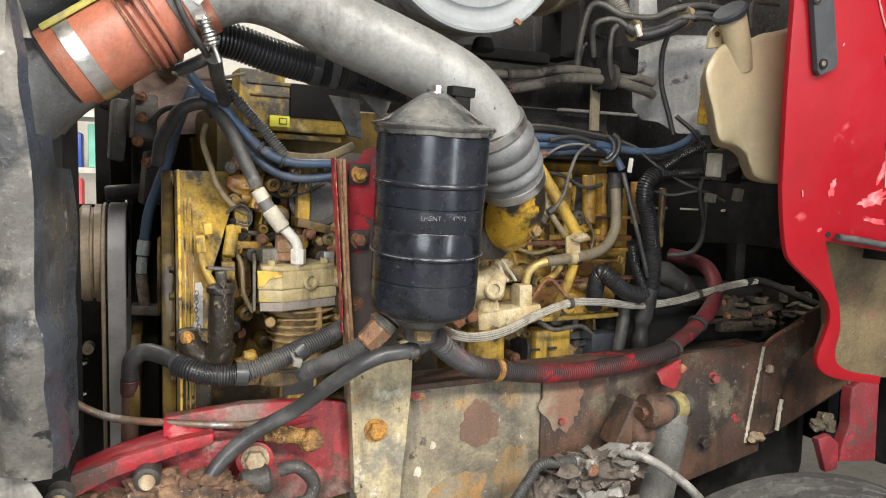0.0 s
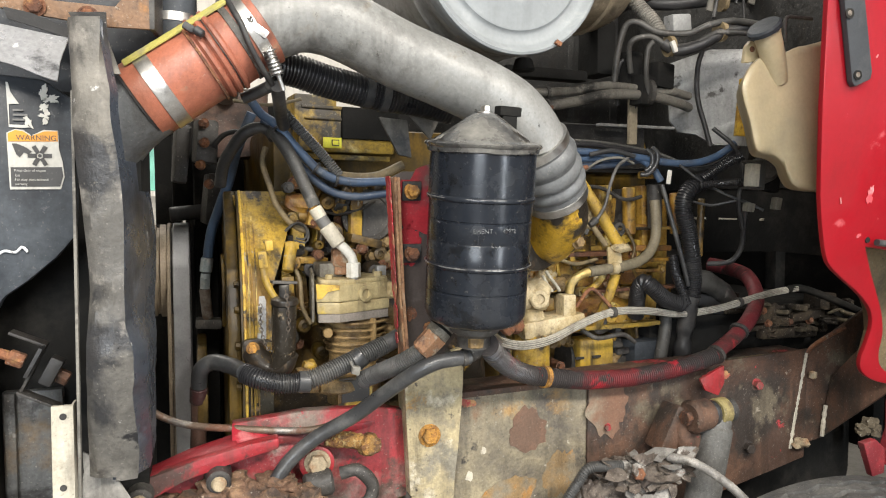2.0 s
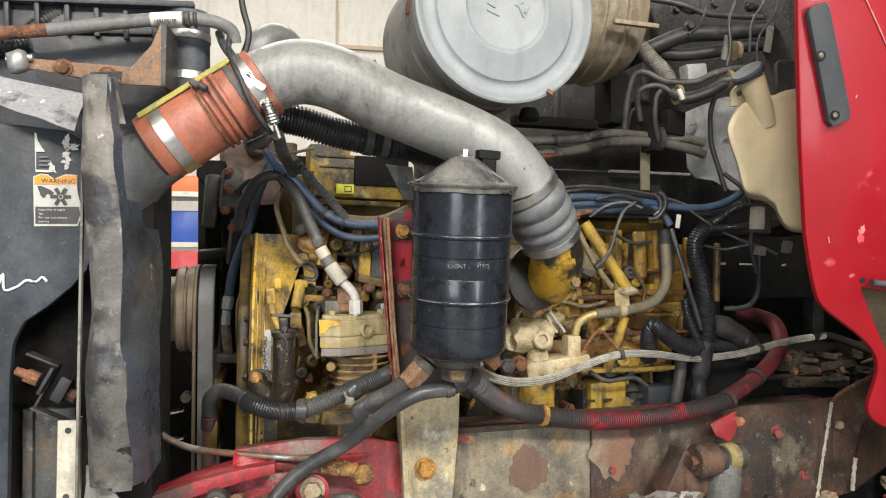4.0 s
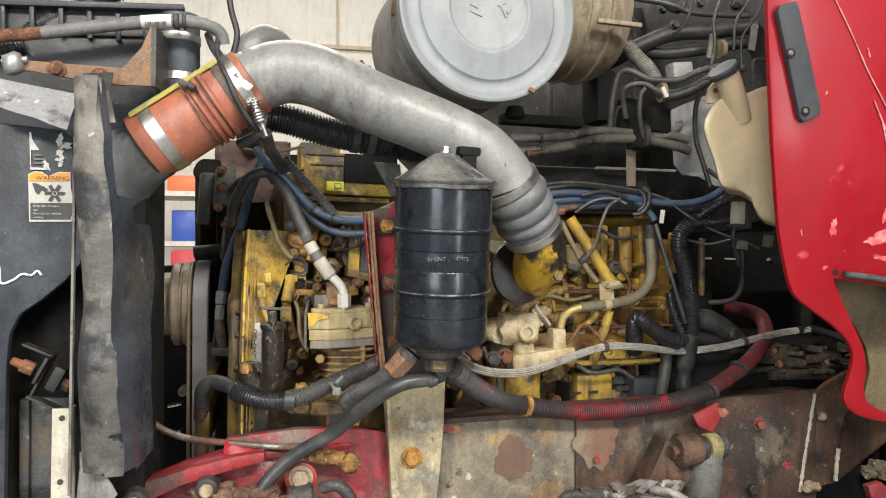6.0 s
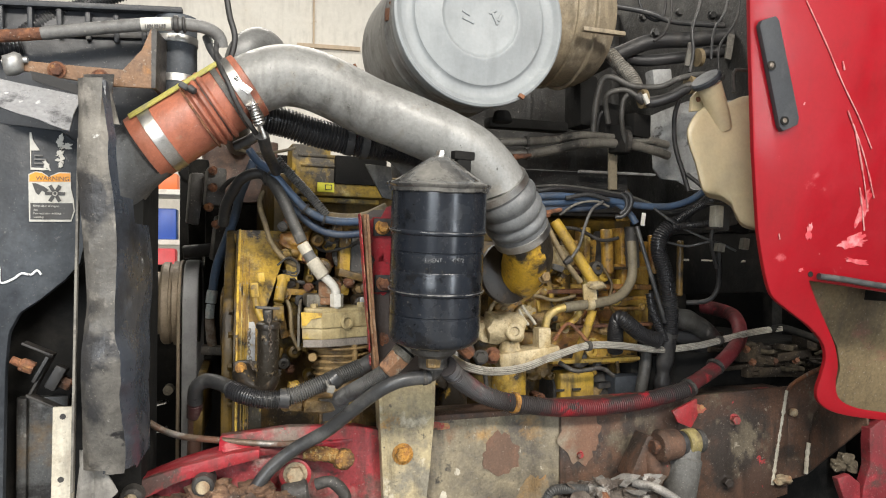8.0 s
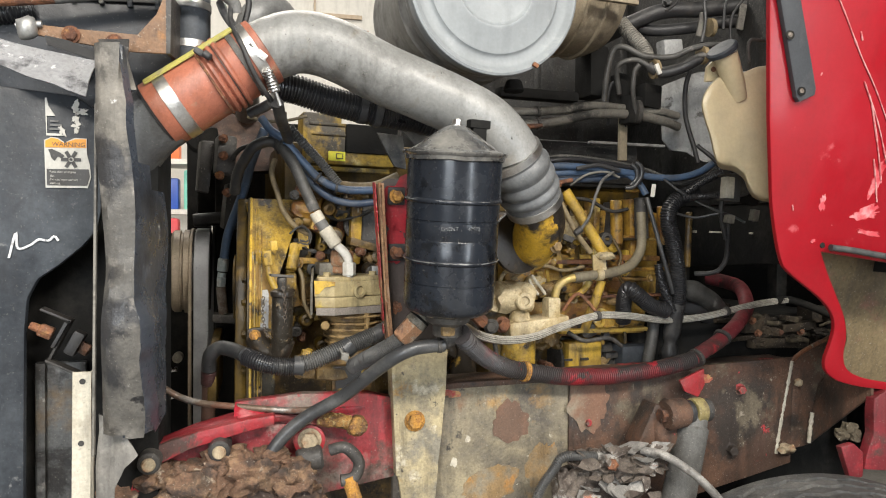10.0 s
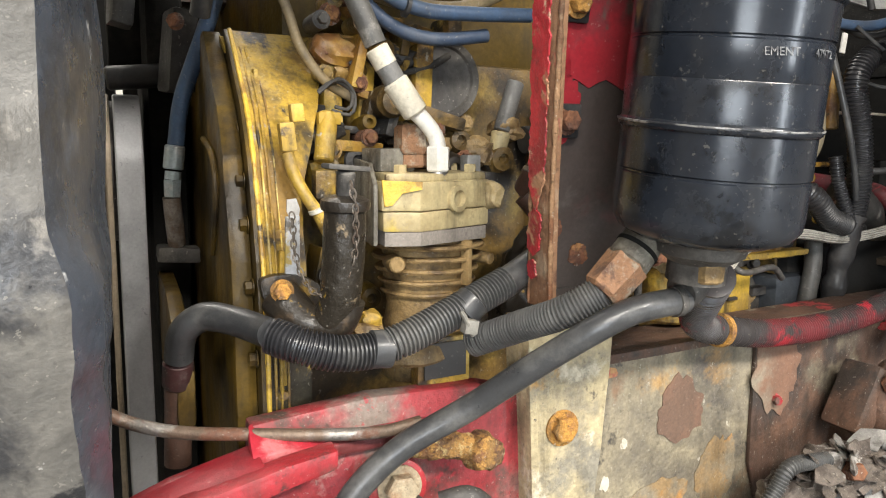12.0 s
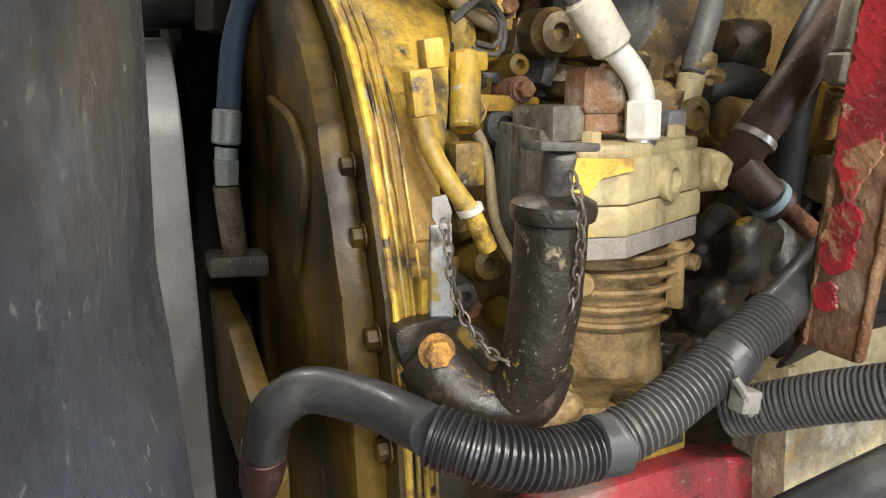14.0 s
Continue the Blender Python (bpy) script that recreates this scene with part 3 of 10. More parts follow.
M["yellow_lip"] = surf("bright_yellow_lip", (0.62, 0.40, 0.05), 0.45, 0, [((0.30, 0.17, 0.03), 22, 0.52, 0.60, 0.5, 0), ((0.06, 0.04, 0.02), 30, 0.6, 0.65, 0.5, 0)], 0.3, 80, 0.15, grime=0.2)
M["strand"] = surf("bright_braid_strand", (0.60, 0.57, 0.50), 0.36, 0.4, [((0.34, 0.31, 0.26), 24, 0.5, 0.62, 0.5, 0.3)], 0.4, 300, 0.2, grime=0.15)
M["flap_grey"] = surf("pale_dusty_plastic", (0.27, 0.255, 0.23), 0.65, 0, [((0.17, 0.162, 0.15), 5, 0.5, 0.64, 0.7, 0), ((0.36, 0.345, 0.315), 9, 0.56, 0.68, 0.75, 0)], 0.2, 60, 0.12, grime=0.25)
M["tank_black"] = surf("dull_black_nylon", (0.024, 0.026, 0.030), 0.40, 0, [((0.065, 0.069, 0.076), 6, 0.52, 0.70, 0.5, 0), ((0.12, 0.118, 0.11), 18, 0.66, 0.73, 0.7, 0)], 0.2, 60, 0.12, grime=0.1, specks=0.15, spec=0.35)
M["heater_hose"] = surf("dusty_black_heater_hose", (0.145, 0.135, 0.115), 0.55, 0, [((0.028, 0.027, 0.025), 7, 0.50, 0.58, 0.45, 0), ((0.26, 0.245, 0.21), 16, 0.56, 0.66, 0.65, 0)], 0.2, 90, 0.18, grime=0.4)
M["rust_amber"] = surf("rust_stained_amber_ledge", (0.25, 0.115, 0.03), 0.55, 0, [((0.36, 0.20, 0.04), 12, 0.5, 0.6, 0.5, 0), ((0.07, 0.035, 0.016), 9, 0.5, 0.6, 0.5, 0)], 0.5, 70, 0.2, grime=0.4)
M["rad_side"] = surf("stained_radiator_steel", (0.105, 0.108, 0.108), 0.6, 0.1, [((0.13, 0.095, 0.06), 5, 0.50, 0.60, 0.75, 0), ((0.025, 0.024, 0.024), 9, 0.50, 0.58, 0.6, 0), ((0.24, 0.23, 0.215), 15, 0.60, 0.66, 0.7, 0)], 0.5, 60, 0.2, grime=0.5)
M["web_dark"] = surf("dark_maroon_brown", (0.046, 0.035, 0.031), 0.45, 0, [((0.10, 0.030, 0.032), 4, 0.56, 0.68, 0.5, 0), ((0.095, 0.084, 0.074), 9, 0.54, 0.68, 0.6, 0)], 0.2, 70, 0.15, specks=0.0)
M["flange_rust"] = surf("rust_tan_flange", (0.27, 0.145, 0.078), 0.78, 0, [((0.40, 0.29, 0.19), 13, 0.52, 0.62, 0.8, 0), ((0.30, 0.035, 0.04), 9, 0.56, 0.61, 0.55, 0), ((0.13, 0.065, 0.042), 20, 0.56, 0.66, 0.8, 0)], 0.7, 60, 0.2, grime=0.1)
M["trans_tan"] = surf("dusty_tan_linkage", (0.085, 0.070, 0.048), 0.85, 0, [((0.04, 0.032, 0.024), 14, 0.48, 0.6, 0.8, 0), ((0.16, 0.14, 0.10), 30, 0.62, 0.68, 0.8, 0)], 0.5, 80, 0.2, spec=0.2)
M["step_red"] = surf("dull_dark_red_paint", (0.17, 0.016, 0.022), 0.5, 0, [((0.30, 0.028, 0.036), 8, 0.54, 0.64, 0.45, 0), ((0.07, 0.035, 0.03), 11, 0.52, 0.62, 0.7, 0)], 0.25, 70, 0.15)
M["bead_worn"] = surf("bead_rubbed_to_metal", (0.035, 0.037, 0.042), 0.35, 0.2, [((0.42, 0.41, 0.40), 38, 0.46, 0.56, 0.4, 0.7), ((0.02, 0.021, 0.024), 24, 0.56, 0.64, 0.4, 0)], 0.2, 90, 0.15, grime=0.1)
M["bare"] = surf("bare_scraped_metal", (0.42, 0.43, 0.45), 0.5, 0.2, [((0.30, 0.22, 0.06), 26, 0.52, 0.58, 0.5, 0), ((0.10, 0.09, 0.075), 20, 0.57, 0.63, 0.6, 0)], 0.4, 80, 0.15, grime=0.3)


# ---- mesh tools ----
def thing(name, at, label, category, group="", kind=""):
    ob = new(name)
    ob.location = at
    ob.empty_display_size = 0.02
    return tagged(ob, label, category, group, kind)


def finish(bm, name, material, smooth=True):
    bmesh.ops.recalc_face_normals(bm, faces=bm.faces)
    me = bpy.data.meshes.new(name)
    bm.to_mesh(me)
    bm.free()
    me.materials.append(M[material] if isinstance(material, str) else material)
    if smooth:
        me.polygons.foreach_set("use_smooth", [True] * len(me.polygons))
        me.set_sharp_from_angle(angle=radians(38))
    return me


def part(name, bm, material, parent=None, label="", smooth=True):
    ob = new(name, finish(bm, name, material, smooth))
    if parent is not None:
        ob.parent = parent
        if parent.type == "EMPTY":
            ob.matrix_parent_inverse = Matrix.Translation(-parent.location)
    if label:
        ob["label"] = label
    return ob


def solo(name, bm, material, label, category, group="", kind="", smooth=True):
    return tagged(part(name, bm, material, None, "", smooth), label, category, group, kind)


def B():
    return bmesh.new()


def box(bm, c, s, rot=(0, 0, 0), bevel=0.0):
    """A box about c of size s, turned by degrees, with rounded edges."""
    m = pose(*c, *rot)
    r = bmesh.ops.create_cube(bm, size=1.0, matrix=m @ Matrix.Diagonal((*s, 1)))
    if bevel:
        edges = {e for v in r["verts"] for e in v.link_edges}
        bmesh.ops.bevel(bm, geom=list(edges), offset=bevel, segments=2, affect="EDGES", profile=0.6)
    return bm


def frame_z(d):
    return Vector(d).normalized().to_track_quat("Z", "Y").to_matrix().to_4x4()


def lathe(bm, profile, base, axis=(0, 0, 1), seg=32):
    """Turn (radius, height) pairs about an axis from base."""
    m = Matrix.Translation(base) @ frame_z(axis)
    rings = []
    for r, h in profile:
        if r < 1e-5:
            rings.append([bm.verts.new(m @ Vector((0, 0, h)))])
        else:
            rings.append([bm.verts.new(m @ Vector((r * math.cos(a), r * math.sin(a), h))) for a in (2 * math.pi * i / seg for i in range(seg))])
    for a, b in zip(rings, rings[1:]):
        for i in range(seg):
            j = (i + 1) % seg
            if len(a) == 1 and len(b) > 1:
                bm.faces.new((a[0], b[i], b[j]))
            elif len(b) == 1 and len(a) > 1:
                bm.faces.new((a[i], a[j], b[0]))
            elif len(a) > 1:
                bm.faces.new((a[i], a[j], b[j], b[i]))
    for ring in (rings[0], rings[-1]):
        if len(ring) > 1:
            bm.faces.new(ring)
    return bm


def rod(bm, a, b, r, r2=None, seg=20, bev=0.0):
    a, b = Vector(a), Vector(b)
    L = (b - a).length
    r2 = r if r2 is None else r2
    if bev:
        return lathe(bm, [(r - bev, 0), (r, bev), (r2, L - bev), (r2 - bev, L)], a, b - a, seg)
    return lathe(bm, [(r, 0), (r2, L)], a, b - a, seg)


def spline(pts, per=10):
    """A smooth line through points."""
    p = [Vector(q) for q in pts]
    p = [2 * p[0] - p[1]] + p + [2 * p[-1] - p[-2]]
    out = []
    for i in range(1, len(p) - 2):
        a, b, c, d = p[i - 1:i + 3]
        for k in range(per):
            t = k / per
            out.append(0.5 * (2 * b + (c - a) * t + (2 * a - 5 * b + 4 * c - d) * t * t + (3 * b - a - 3 * c + d) * t ** 3))
    out.append(p[-2])
    return out


def even(line, step):
    out, left = [line[0]], step
    for a, b in zip(line, line[1:]):
        L = (b - a).length
        at = 0.0
        while L - at >= left > 1e-9:
            at += left
            out.append(a.lerp(b, at / L))
            left = step
        left -= L - at
    return out


def sweep(bm, pts, radius, seg=14, step=0.008, line=None):
    """Sweep a circle along a smooth line; radius is a number or a function of the share of the way and the length gone."""
    line = even(line or spline(pts), step)
    n = len(line)
    up = Vector((0.13, 0.21, 0.97))
    rings, gone = [], 0.0
    for i, c in enumerate(line):
        d = (line[min(i + 1, n - 1)] - line[max(i - 1, 0)]).normalized()
        side = d.cross(up)
        side = side.normalized() if side.length > 1e-4 else d.orthogonal().normalized()
        up = side.cross(d).normalized()
        if i:
            gone += (c - line[i - 1]).length
        r = radius(i / (n - 1), gone) if callable(radius) else radius
        rings.append([bm.verts.new(c + (side * math.cos(a) + up * math.sin(a)) * r) for a in (2 * math.pi * k / seg for k in range(seg))])
    for a, b in zip(rings, rings[1:]):
        for i in range(seg):
            j = (i + 1) % seg
            bm.faces.new((a[i], a[j], b[j], b[i]))
    bm.faces.new(rings[0])
    bm.faces.new(rings[-1])
    return bm


def corrugated(bm, pts, r, pitch=0.006, depth=0.0025, seg=16):
    """A ribbed conduit: crests and valleys at an even pitch."""
    def rad(share, gone):
        k = (gone / pitch) % 1.0
        return r if k < 0.5 else r - depth
    return sweep(bm, pts, rad, seg, pitch / 4)


def closed(pts, per=5):
    """A smooth closed outline through points."""
    p = [Vector(q) for q in pts]
    n, out = len(p), []
    for i in range(n):
        e, f, g, h = p[i - 1], p[i], p[(i + 1) % n], p[(i + 2) % n]
        for k in range(per):
            t = k / per
            out.append(0.5 * (2 * f + (g - e) * t + (2 * e - 5 * f + 4 * g - h) * t * t + (3 * f - e - 3 * g + h) * t ** 3))
    return out


def plate(bm, outline, thick, along=(0, 1, 0), bevel=0.0):
    """A flat sheet from a closed outline, given thickness along a direction."""
    v = [bm.verts.new(Vector(p)) for p in outline]
    f = bm.faces.new(v)
    r = bmesh.ops.extrude_face_region(bm, geom=[f])
    nv = [g for g in r["geom"] if isinstance(g, bmesh.types.BMVert)]
    bmesh.ops.translate(bm, verts=nv, vec=Vector(along).normalized() * thick)
    if bevel:
        es = {e for q in v + nv for e in q.link_edges}
        bmesh.ops.bevel(bm, geom=list(es), offset=bevel, segments=2, affect="EDGES", profile=0.6)
    return bm


def pillow(bm, outline, along, depth, r):
    """A hollow-moulded body: an outline carried along a way, with soft front and back rims."""
    o = [Vector(p) for p in outline]
    mid = sum(o, Vector()) / len(o)
    along = Vector(along).normalized()
    rings = []
    for k, (t, inset) in enumerate(((0, 1.0), (0.12, 0.55), (0.35, 0.2), (0.7, 0.04), (1.0, 0.0))):
        rings.append((r * t, inset * r))
    rings += [(depth - x, y) for x, y in reversed(rings)]
    loops = []
    for t, inset in rings:
        loops.append([bm.verts.new(p + along * t + (mid - p).normalized() * inset) for p in o])
    n = len(o)
    for p, q in zip(loops, loops[1:]):
        for i in range(n):
            j = (i + 1) % n
            bm.faces.new((p[i], p[j], q[j], q[i]))
    bm.faces.new(loops[0])
    bm.faces.new(loops[-1])
    return bm


def hexhead(bm, at, axis, r, h=None):
    """A hexagon bolt head on a washer."""
    h = h or r * 0.75
    a = Vector(axis).normalized()
    lathe(bm, [(r * 1.35, 0), (r * 1.35, r * 0.18), (r * 0.9, r * 0.2)], at, a, 20)
    lathe(bm, [(r, r * 0.15), (r, h - r * 0.12), (r * 0.85, h)], at, a, 6)
    return bm


def roughen(bm, amp, scale, seed=0.0):
    for v in bm.verts:
        v.co += noise.noise_vector(v.co * scale + Vector((seed, seed * 2, 3.1))) * amp
    return bm


def lump(bm, c, s, amp=0.25, sub=3, scale=None, seed=0.0):
    """An uneven cast lump about c, of half sizes s."""
    r = bmesh.ops.create_icosphere(bm, subdivisions=sub, radius=1.0)
    k = scale or 1.6
    for v in r["verts"]:
        d = v.co.copy()
        n = 1 + amp * noise.noise(d * k + Vector((seed, seed * 1.7, c[0] * 9)))
        # squarish body
        q = max(abs(d.x), abs(d.y), abs(d.z))
        d = d.lerp(d / q * 0.82, 0.5)
        v.co = Vector((c[0] + d.x * s[0] * n, c[1] + d.y * s[1] * n, c[2] + d.z * s[2] * n))
    return bm


def blotch(parent, name, mids, rx, rz, material, seed, lay, spin=0.0, ragged=0.36, thick=0.0012, lean=0.0):
    """A flaked patch of paint or rust with a ragged outline, lying on a surface y = lay(x) that leans with height."""
    cx, cz = mids
    out = []
    for k in range(44):
        a = 2 * math.pi * k / 44
        q = Vector((math.cos(a), math.sin(a), seed))
        r = 1 + ragged * (noise.noise(q * 1.3) + 0.6 * noise.noise(q * 3.7) + 0.35 * noise.noise(q * 9.0))
        u, v = rx * r * math.cos(a), rz * r * math.sin(a)
        x, z = cx + u * math.cos(spin) - v * math.sin(spin), cz + u * math.sin(spin) + v * math.cos(spin)
        out.append((x, lay(x) + lean * (z - cz), z))
    return part(name, plate(B(), out, thick, (0, 1, 0)), material, parent)


def split(bm, test):
    """Parts a mesh in two along a ragged line: faces for which test(face) holds, and the rest."""
    rest = bm.copy()
    bm.normal_update()
    rest.normal_update()
    bmesh.ops.delete(bm, geom=[f for f in bm.faces if not test(f)], context="FACES")
    bmesh.ops.delete(rest, geom=[f for f in rest.faces if test(f)], context="FACES")
    return bm, rest


def band(bm, at, axis, r, width, thick=0.0015, seg=36):
    a = Vector(axis).normalized()
    return lathe(bm, [(r, -width / 2), (r + thick, -width / 2 + 0.0006), (r + thick, width / 2 - 0.0006), (r, width / 2)], at, a, seg)


def words(name, body, size, m, material, parent, label=""):
    """Flat lettering as a thin mesh."""
    cu = bpy.data.curves.new(name, "FONT")
    cu.body, cu.size, cu.extrude, cu.align_x, cu.align_y = body, size, 0.0002, "CENTER", "CENTER"
    tmp = new("tmp_text", cu)
    bpy.context.view_layer.update()
    me = bpy.data.meshes.new_from_object(tmp.evaluated_get(bpy.context.evaluated_depsgraph_get()))
    bpy.data.objects.remove(tmp)
    me.transform(m)
    bm = bmesh.new()
    bm.from_mesh(me)
    return part(name, bm, material, parent, label, False)


# ---- workshop ----
def slab(name, c, s, material, label, category):
    return solo(name, box(B(), c, s), material, label, category, kind="structure", smooth=False)


slab("floor", (1.0, 1.0, -0.1), (13, 10, 0.2), "concrete", "oil-stained grey concrete workshop floor", "floor")
slab("wall_north", (1.0, 5.9, 2.4), (13, 0.2, 4.8), "wall", "cream painted workshop wall behind the truck", "wall")
# Unseen walls and ceiling close the room; their tones set the bounced light.
slab("wall_south", (1.0, -3.9, 2.4), (13, 0.2, 4.8), "wall_far", "unseen beige wall closing the workshop", "wall")
slab("wall_west", (-5.4, 1.0, 2.4), (0.2, 9.6, 4.8), "wall_far", "unseen beige wall closing the workshop", "wall")
slab("wall_east", (7.4, 1.0, 2.4), (0.2, 9.6, 4.8), "wall_far", "unseen beige wall closing the workshop", "wall")
slab("ceiling", (1.0, 1.0, 4.9), (13, 10, 0.2), "ceil", "unseen grey ceiling closing the workshop", "ceiling")
bm = B()
box(bm, (0.7035, 5.7800, 3.2616), (0.5, 0.03, 0.03))
box(bm, (0.5825, 5.7800, 3.4528), (0.014, 0.02, 0.5))
solo("trim", bm, "trim", "thin brown rail and stain line on wall", "trim", kind="structure")

# ---- frame rail ----
RAIL = lambda x: 1.545 + 0.11 * (x - 0.6)
rail = thing("frame_rail", (1.0, RAIL(1.0), 0.5), "rusted truck frame rail with flaking grey and brown paint", "frame rail")
bm = B()
pts = [(0.47, 1.205), (0.52, 1.215), (0.60, 1.215), (0.64, 1.222), (1.0, 1.225), (1.62, 1.225), (1.62, 0.98), (1.30, 0.90), (1.05, 0.90), (0.86, 0.86), (0.47, 0.86)]
plate(bm, [(x, RAIL(x), z) for x, z in pts], 0.03, (0, 1, 0), 0.003)
bmesh.ops.subdivide_edges(bm, edges=bm.edges[:], cuts=2, use_grid_fill=True)
roughen(bm, 0.0015, 18)
part("web", bm, "rail", rail)
bm = B()
box(bm, (1.12, RAIL(1.12) + 0.05, 1.218), (1.1, 0.11, 0.014), (0, 0, math.degrees(math.atan(0.11))), 0.003)
part("top_flange", bm, "brown_rail", rail)
# brown doubler plate on the rail behind the shock mount
bm = B()
pts = [(0.93, 1.215), (1.22, 1.225), (1.66, 1.235), (1.655, 0.93), (1.30, 0.87), (0.97, 0.88), (0.93, 1.0)]
plate(bm, [(x, RAIL(x) - 0.008, z) for x, z in pts], 0.008, (0, 1, 0), 0.002)
bmesh.ops.subdivide_edges(bm, edges=bm.edges[:], cuts=2, use_grid_fill=True)
roughen(bm, 0.0012, 14)
part("doubler_plate", bm, "brown_rail", rail, "brown primed doubler plate with rust")
for p, r, mt in (((1.4669, 1.6150, 1.1550), 0.012, "old_red"), ((0.9839, 1.5750, 1.1007), 0.008, "old_red"), ((1.4407, 1.6100, 0.9877), 0.014, "brown_rail")):
    bm = hexhead(B(), (p[0], RAIL(p[0]) - 0.008, p[2]), (-0.1, -1, 0), r, r * 1.6)
    part("bolt", bm, mt, rail)

ON_RAIL = lambda x: RAIL(x) - 0.0012
ON_DOUBLER = lambda x: RAIL(x) - 0.0098
for k, (at, rx, rz, mt, lay, spin) in enumerate((
        ((0.775, 1.115), 0.050, 0.048, "primer", ON_RAIL, 0.5),
        ((0.575, 1.200), 0.060, 0.011, "salmon", ON_RAIL, -0.05), ((0.53, 1.192), 0.022, 0.014, "salmon", ON_RAIL, 0.3),
        ((0.622, 1.032), 0.008, 0.010, "bone", ON_RAIL, 0.2),
        ((0.985, 1.150), 0.055, 0.070, "primer", ON_DOUBLER, 0.1), ((0.715, 0.965), 0.070, 0.045, "ochre_stain", ON_RAIL, 0.2), ((0.860, 1.000), 0.045, 0.060, "ochre_stain", ON_RAIL, -0.3),
        ((1.33, 1.19), 0.050, 0.014, "salmon", ON_DOUBLER, 0.0), ((1.27, 1.02), 0.05, 0.07, "primer", ON_DOUBLER, -0.2))):
    blotch(rail, "paint_patch", at, rx, rz, mt, k * 3.7, lay, spin)

# ---- bracket box with welded edge, behind the cowl ----
gusset = thing("gusset_bracket", (1.68, 1.66, 0.9), "brown rusted steel gusset with white weld bead", "bracket")
bm = B()
plate(bm, [(1.6582, 1.6600, 1.2229), (1.7956, 1.6600, 1.2975), (1.9084, 1.6600, 1.3588), (1.9068, 1.6600, 1.1005), (1.7203, 1.6600, 0.9752), (1.6049, 1.6600, 0.9558)], 0.012, (0, 1, 0), 0.003)
part("back_plate", roughen(bm, 0.001, 20), "brown_rail", gusset)
bm = B()
plate(bm, [(1.715, 1.655, 0.98), (1.728, 1.655, 1.087), (1.743, 1.655, 1.15), (1.737, 1.56, 1.25), (1.73, 1.45, 1.31), (1.724, 1.44, 1.17)], 0.008, (1, 0, 0), 0.002)
bmesh.ops.subdivide_edges(bm, edges=bm.edges[:], cuts=2, use_grid_fill=True)
part("wing", roughen(bm, 0.0012, 18), "brown_rail", gusset)
bm = B()
sweep(bm, [(1.6524, 1.6550, 1.2240), (1.6304, 1.6550, 1.1152), (1.6134, 1.6520, 1.0309), (1.6009, 1.6500, 0.9591)], lambda s, g: 0.007 + 0.003 * noise.noise(Vector((g * 90, 0, 1))), 8, 0.004)
part("weld_bead", bm, "bone", gusset, "lumpy white-grey weld bead")
bm = sweep(B(), [(1.712, 1.648, 0.985), (1.716, 1.648, 1.03), (1.722, 1.648, 1.075)], lambda s, g: 0.006 + 0.003 * noise.noise(Vector((g * 90, 3, 1))), 8, 0.004)
part("weld_bead", bm, "bone", gusset)
bm = B()
sweep(bm, [(1.6524, 1.6550, 1.2208), (1.6774, 1.6500, 1.2459), (1.7236, 1.6400, 1.2742), (1.7697, 1.6300, 1.2946)], 0.006, 8)
part("edge", bm, "rust", gusset)
bm = roughen(lump(B(), (1.6693, 1.6450, 1.1625), (0.014, 0.010, 0.013), 0.3, 2), 0.001, 60)
part("bolt", bm, "bone_rust", gusset)
bm = roughen(lump(B(), (1.6300, 1.6400, 0.9760), (0.026, 0.015, 0.014), 0.6, 3), 0.003, 60)
part("corrosion_lump", bm, "bone_rust", gusset)

# ---- filter bracket ----
WEB = lambda z: 1.402 + (1.69 - z) * 0.185      # the web leans back towards its foot
bracket = thing("filter_bracket", (0.47, 1.42, 0.95), "chipped red and tan steel bracket holding oil filter", "bracket")
bm = B()
plate(bm, [(x, WEB(z), z) for x, z in ((0.413, 1.69), (0.43, 1.70), (0.64, 1.70), (0.618, 1.46), (0.603, 1.434), (0.583, 1.402), (0.562, 1.371), (0.535, 1.330), (0.455, 1.325), (0.44, 1.34))], 0.008, (0, 1, 0), 0.002)
# The web is dark all over; red patches follow in its upper part.
part("web", bm, "web_dark", bracket, "dark maroon-brown bracket web")
SIDE = ((0.404, 1.688), (0.412, 1.60), (0.425, 1.46), (0.441, 1.328))
FLANGE_X = lambda z: 0.441 - (z - 1.328) * 0.103
bm = B()
plate(bm, [(x, WEB(z) - 0.044, z) for x, z in SIDE] + [(x, WEB(z) + 0.002, z) for x, z in reversed(SIDE)], 0.011, (1, 0, 0), 0.002)
part("flange", roughen(bm, 0.0008, 40), "flange_rust", bracket, "rust-tan flange with chipped paint")
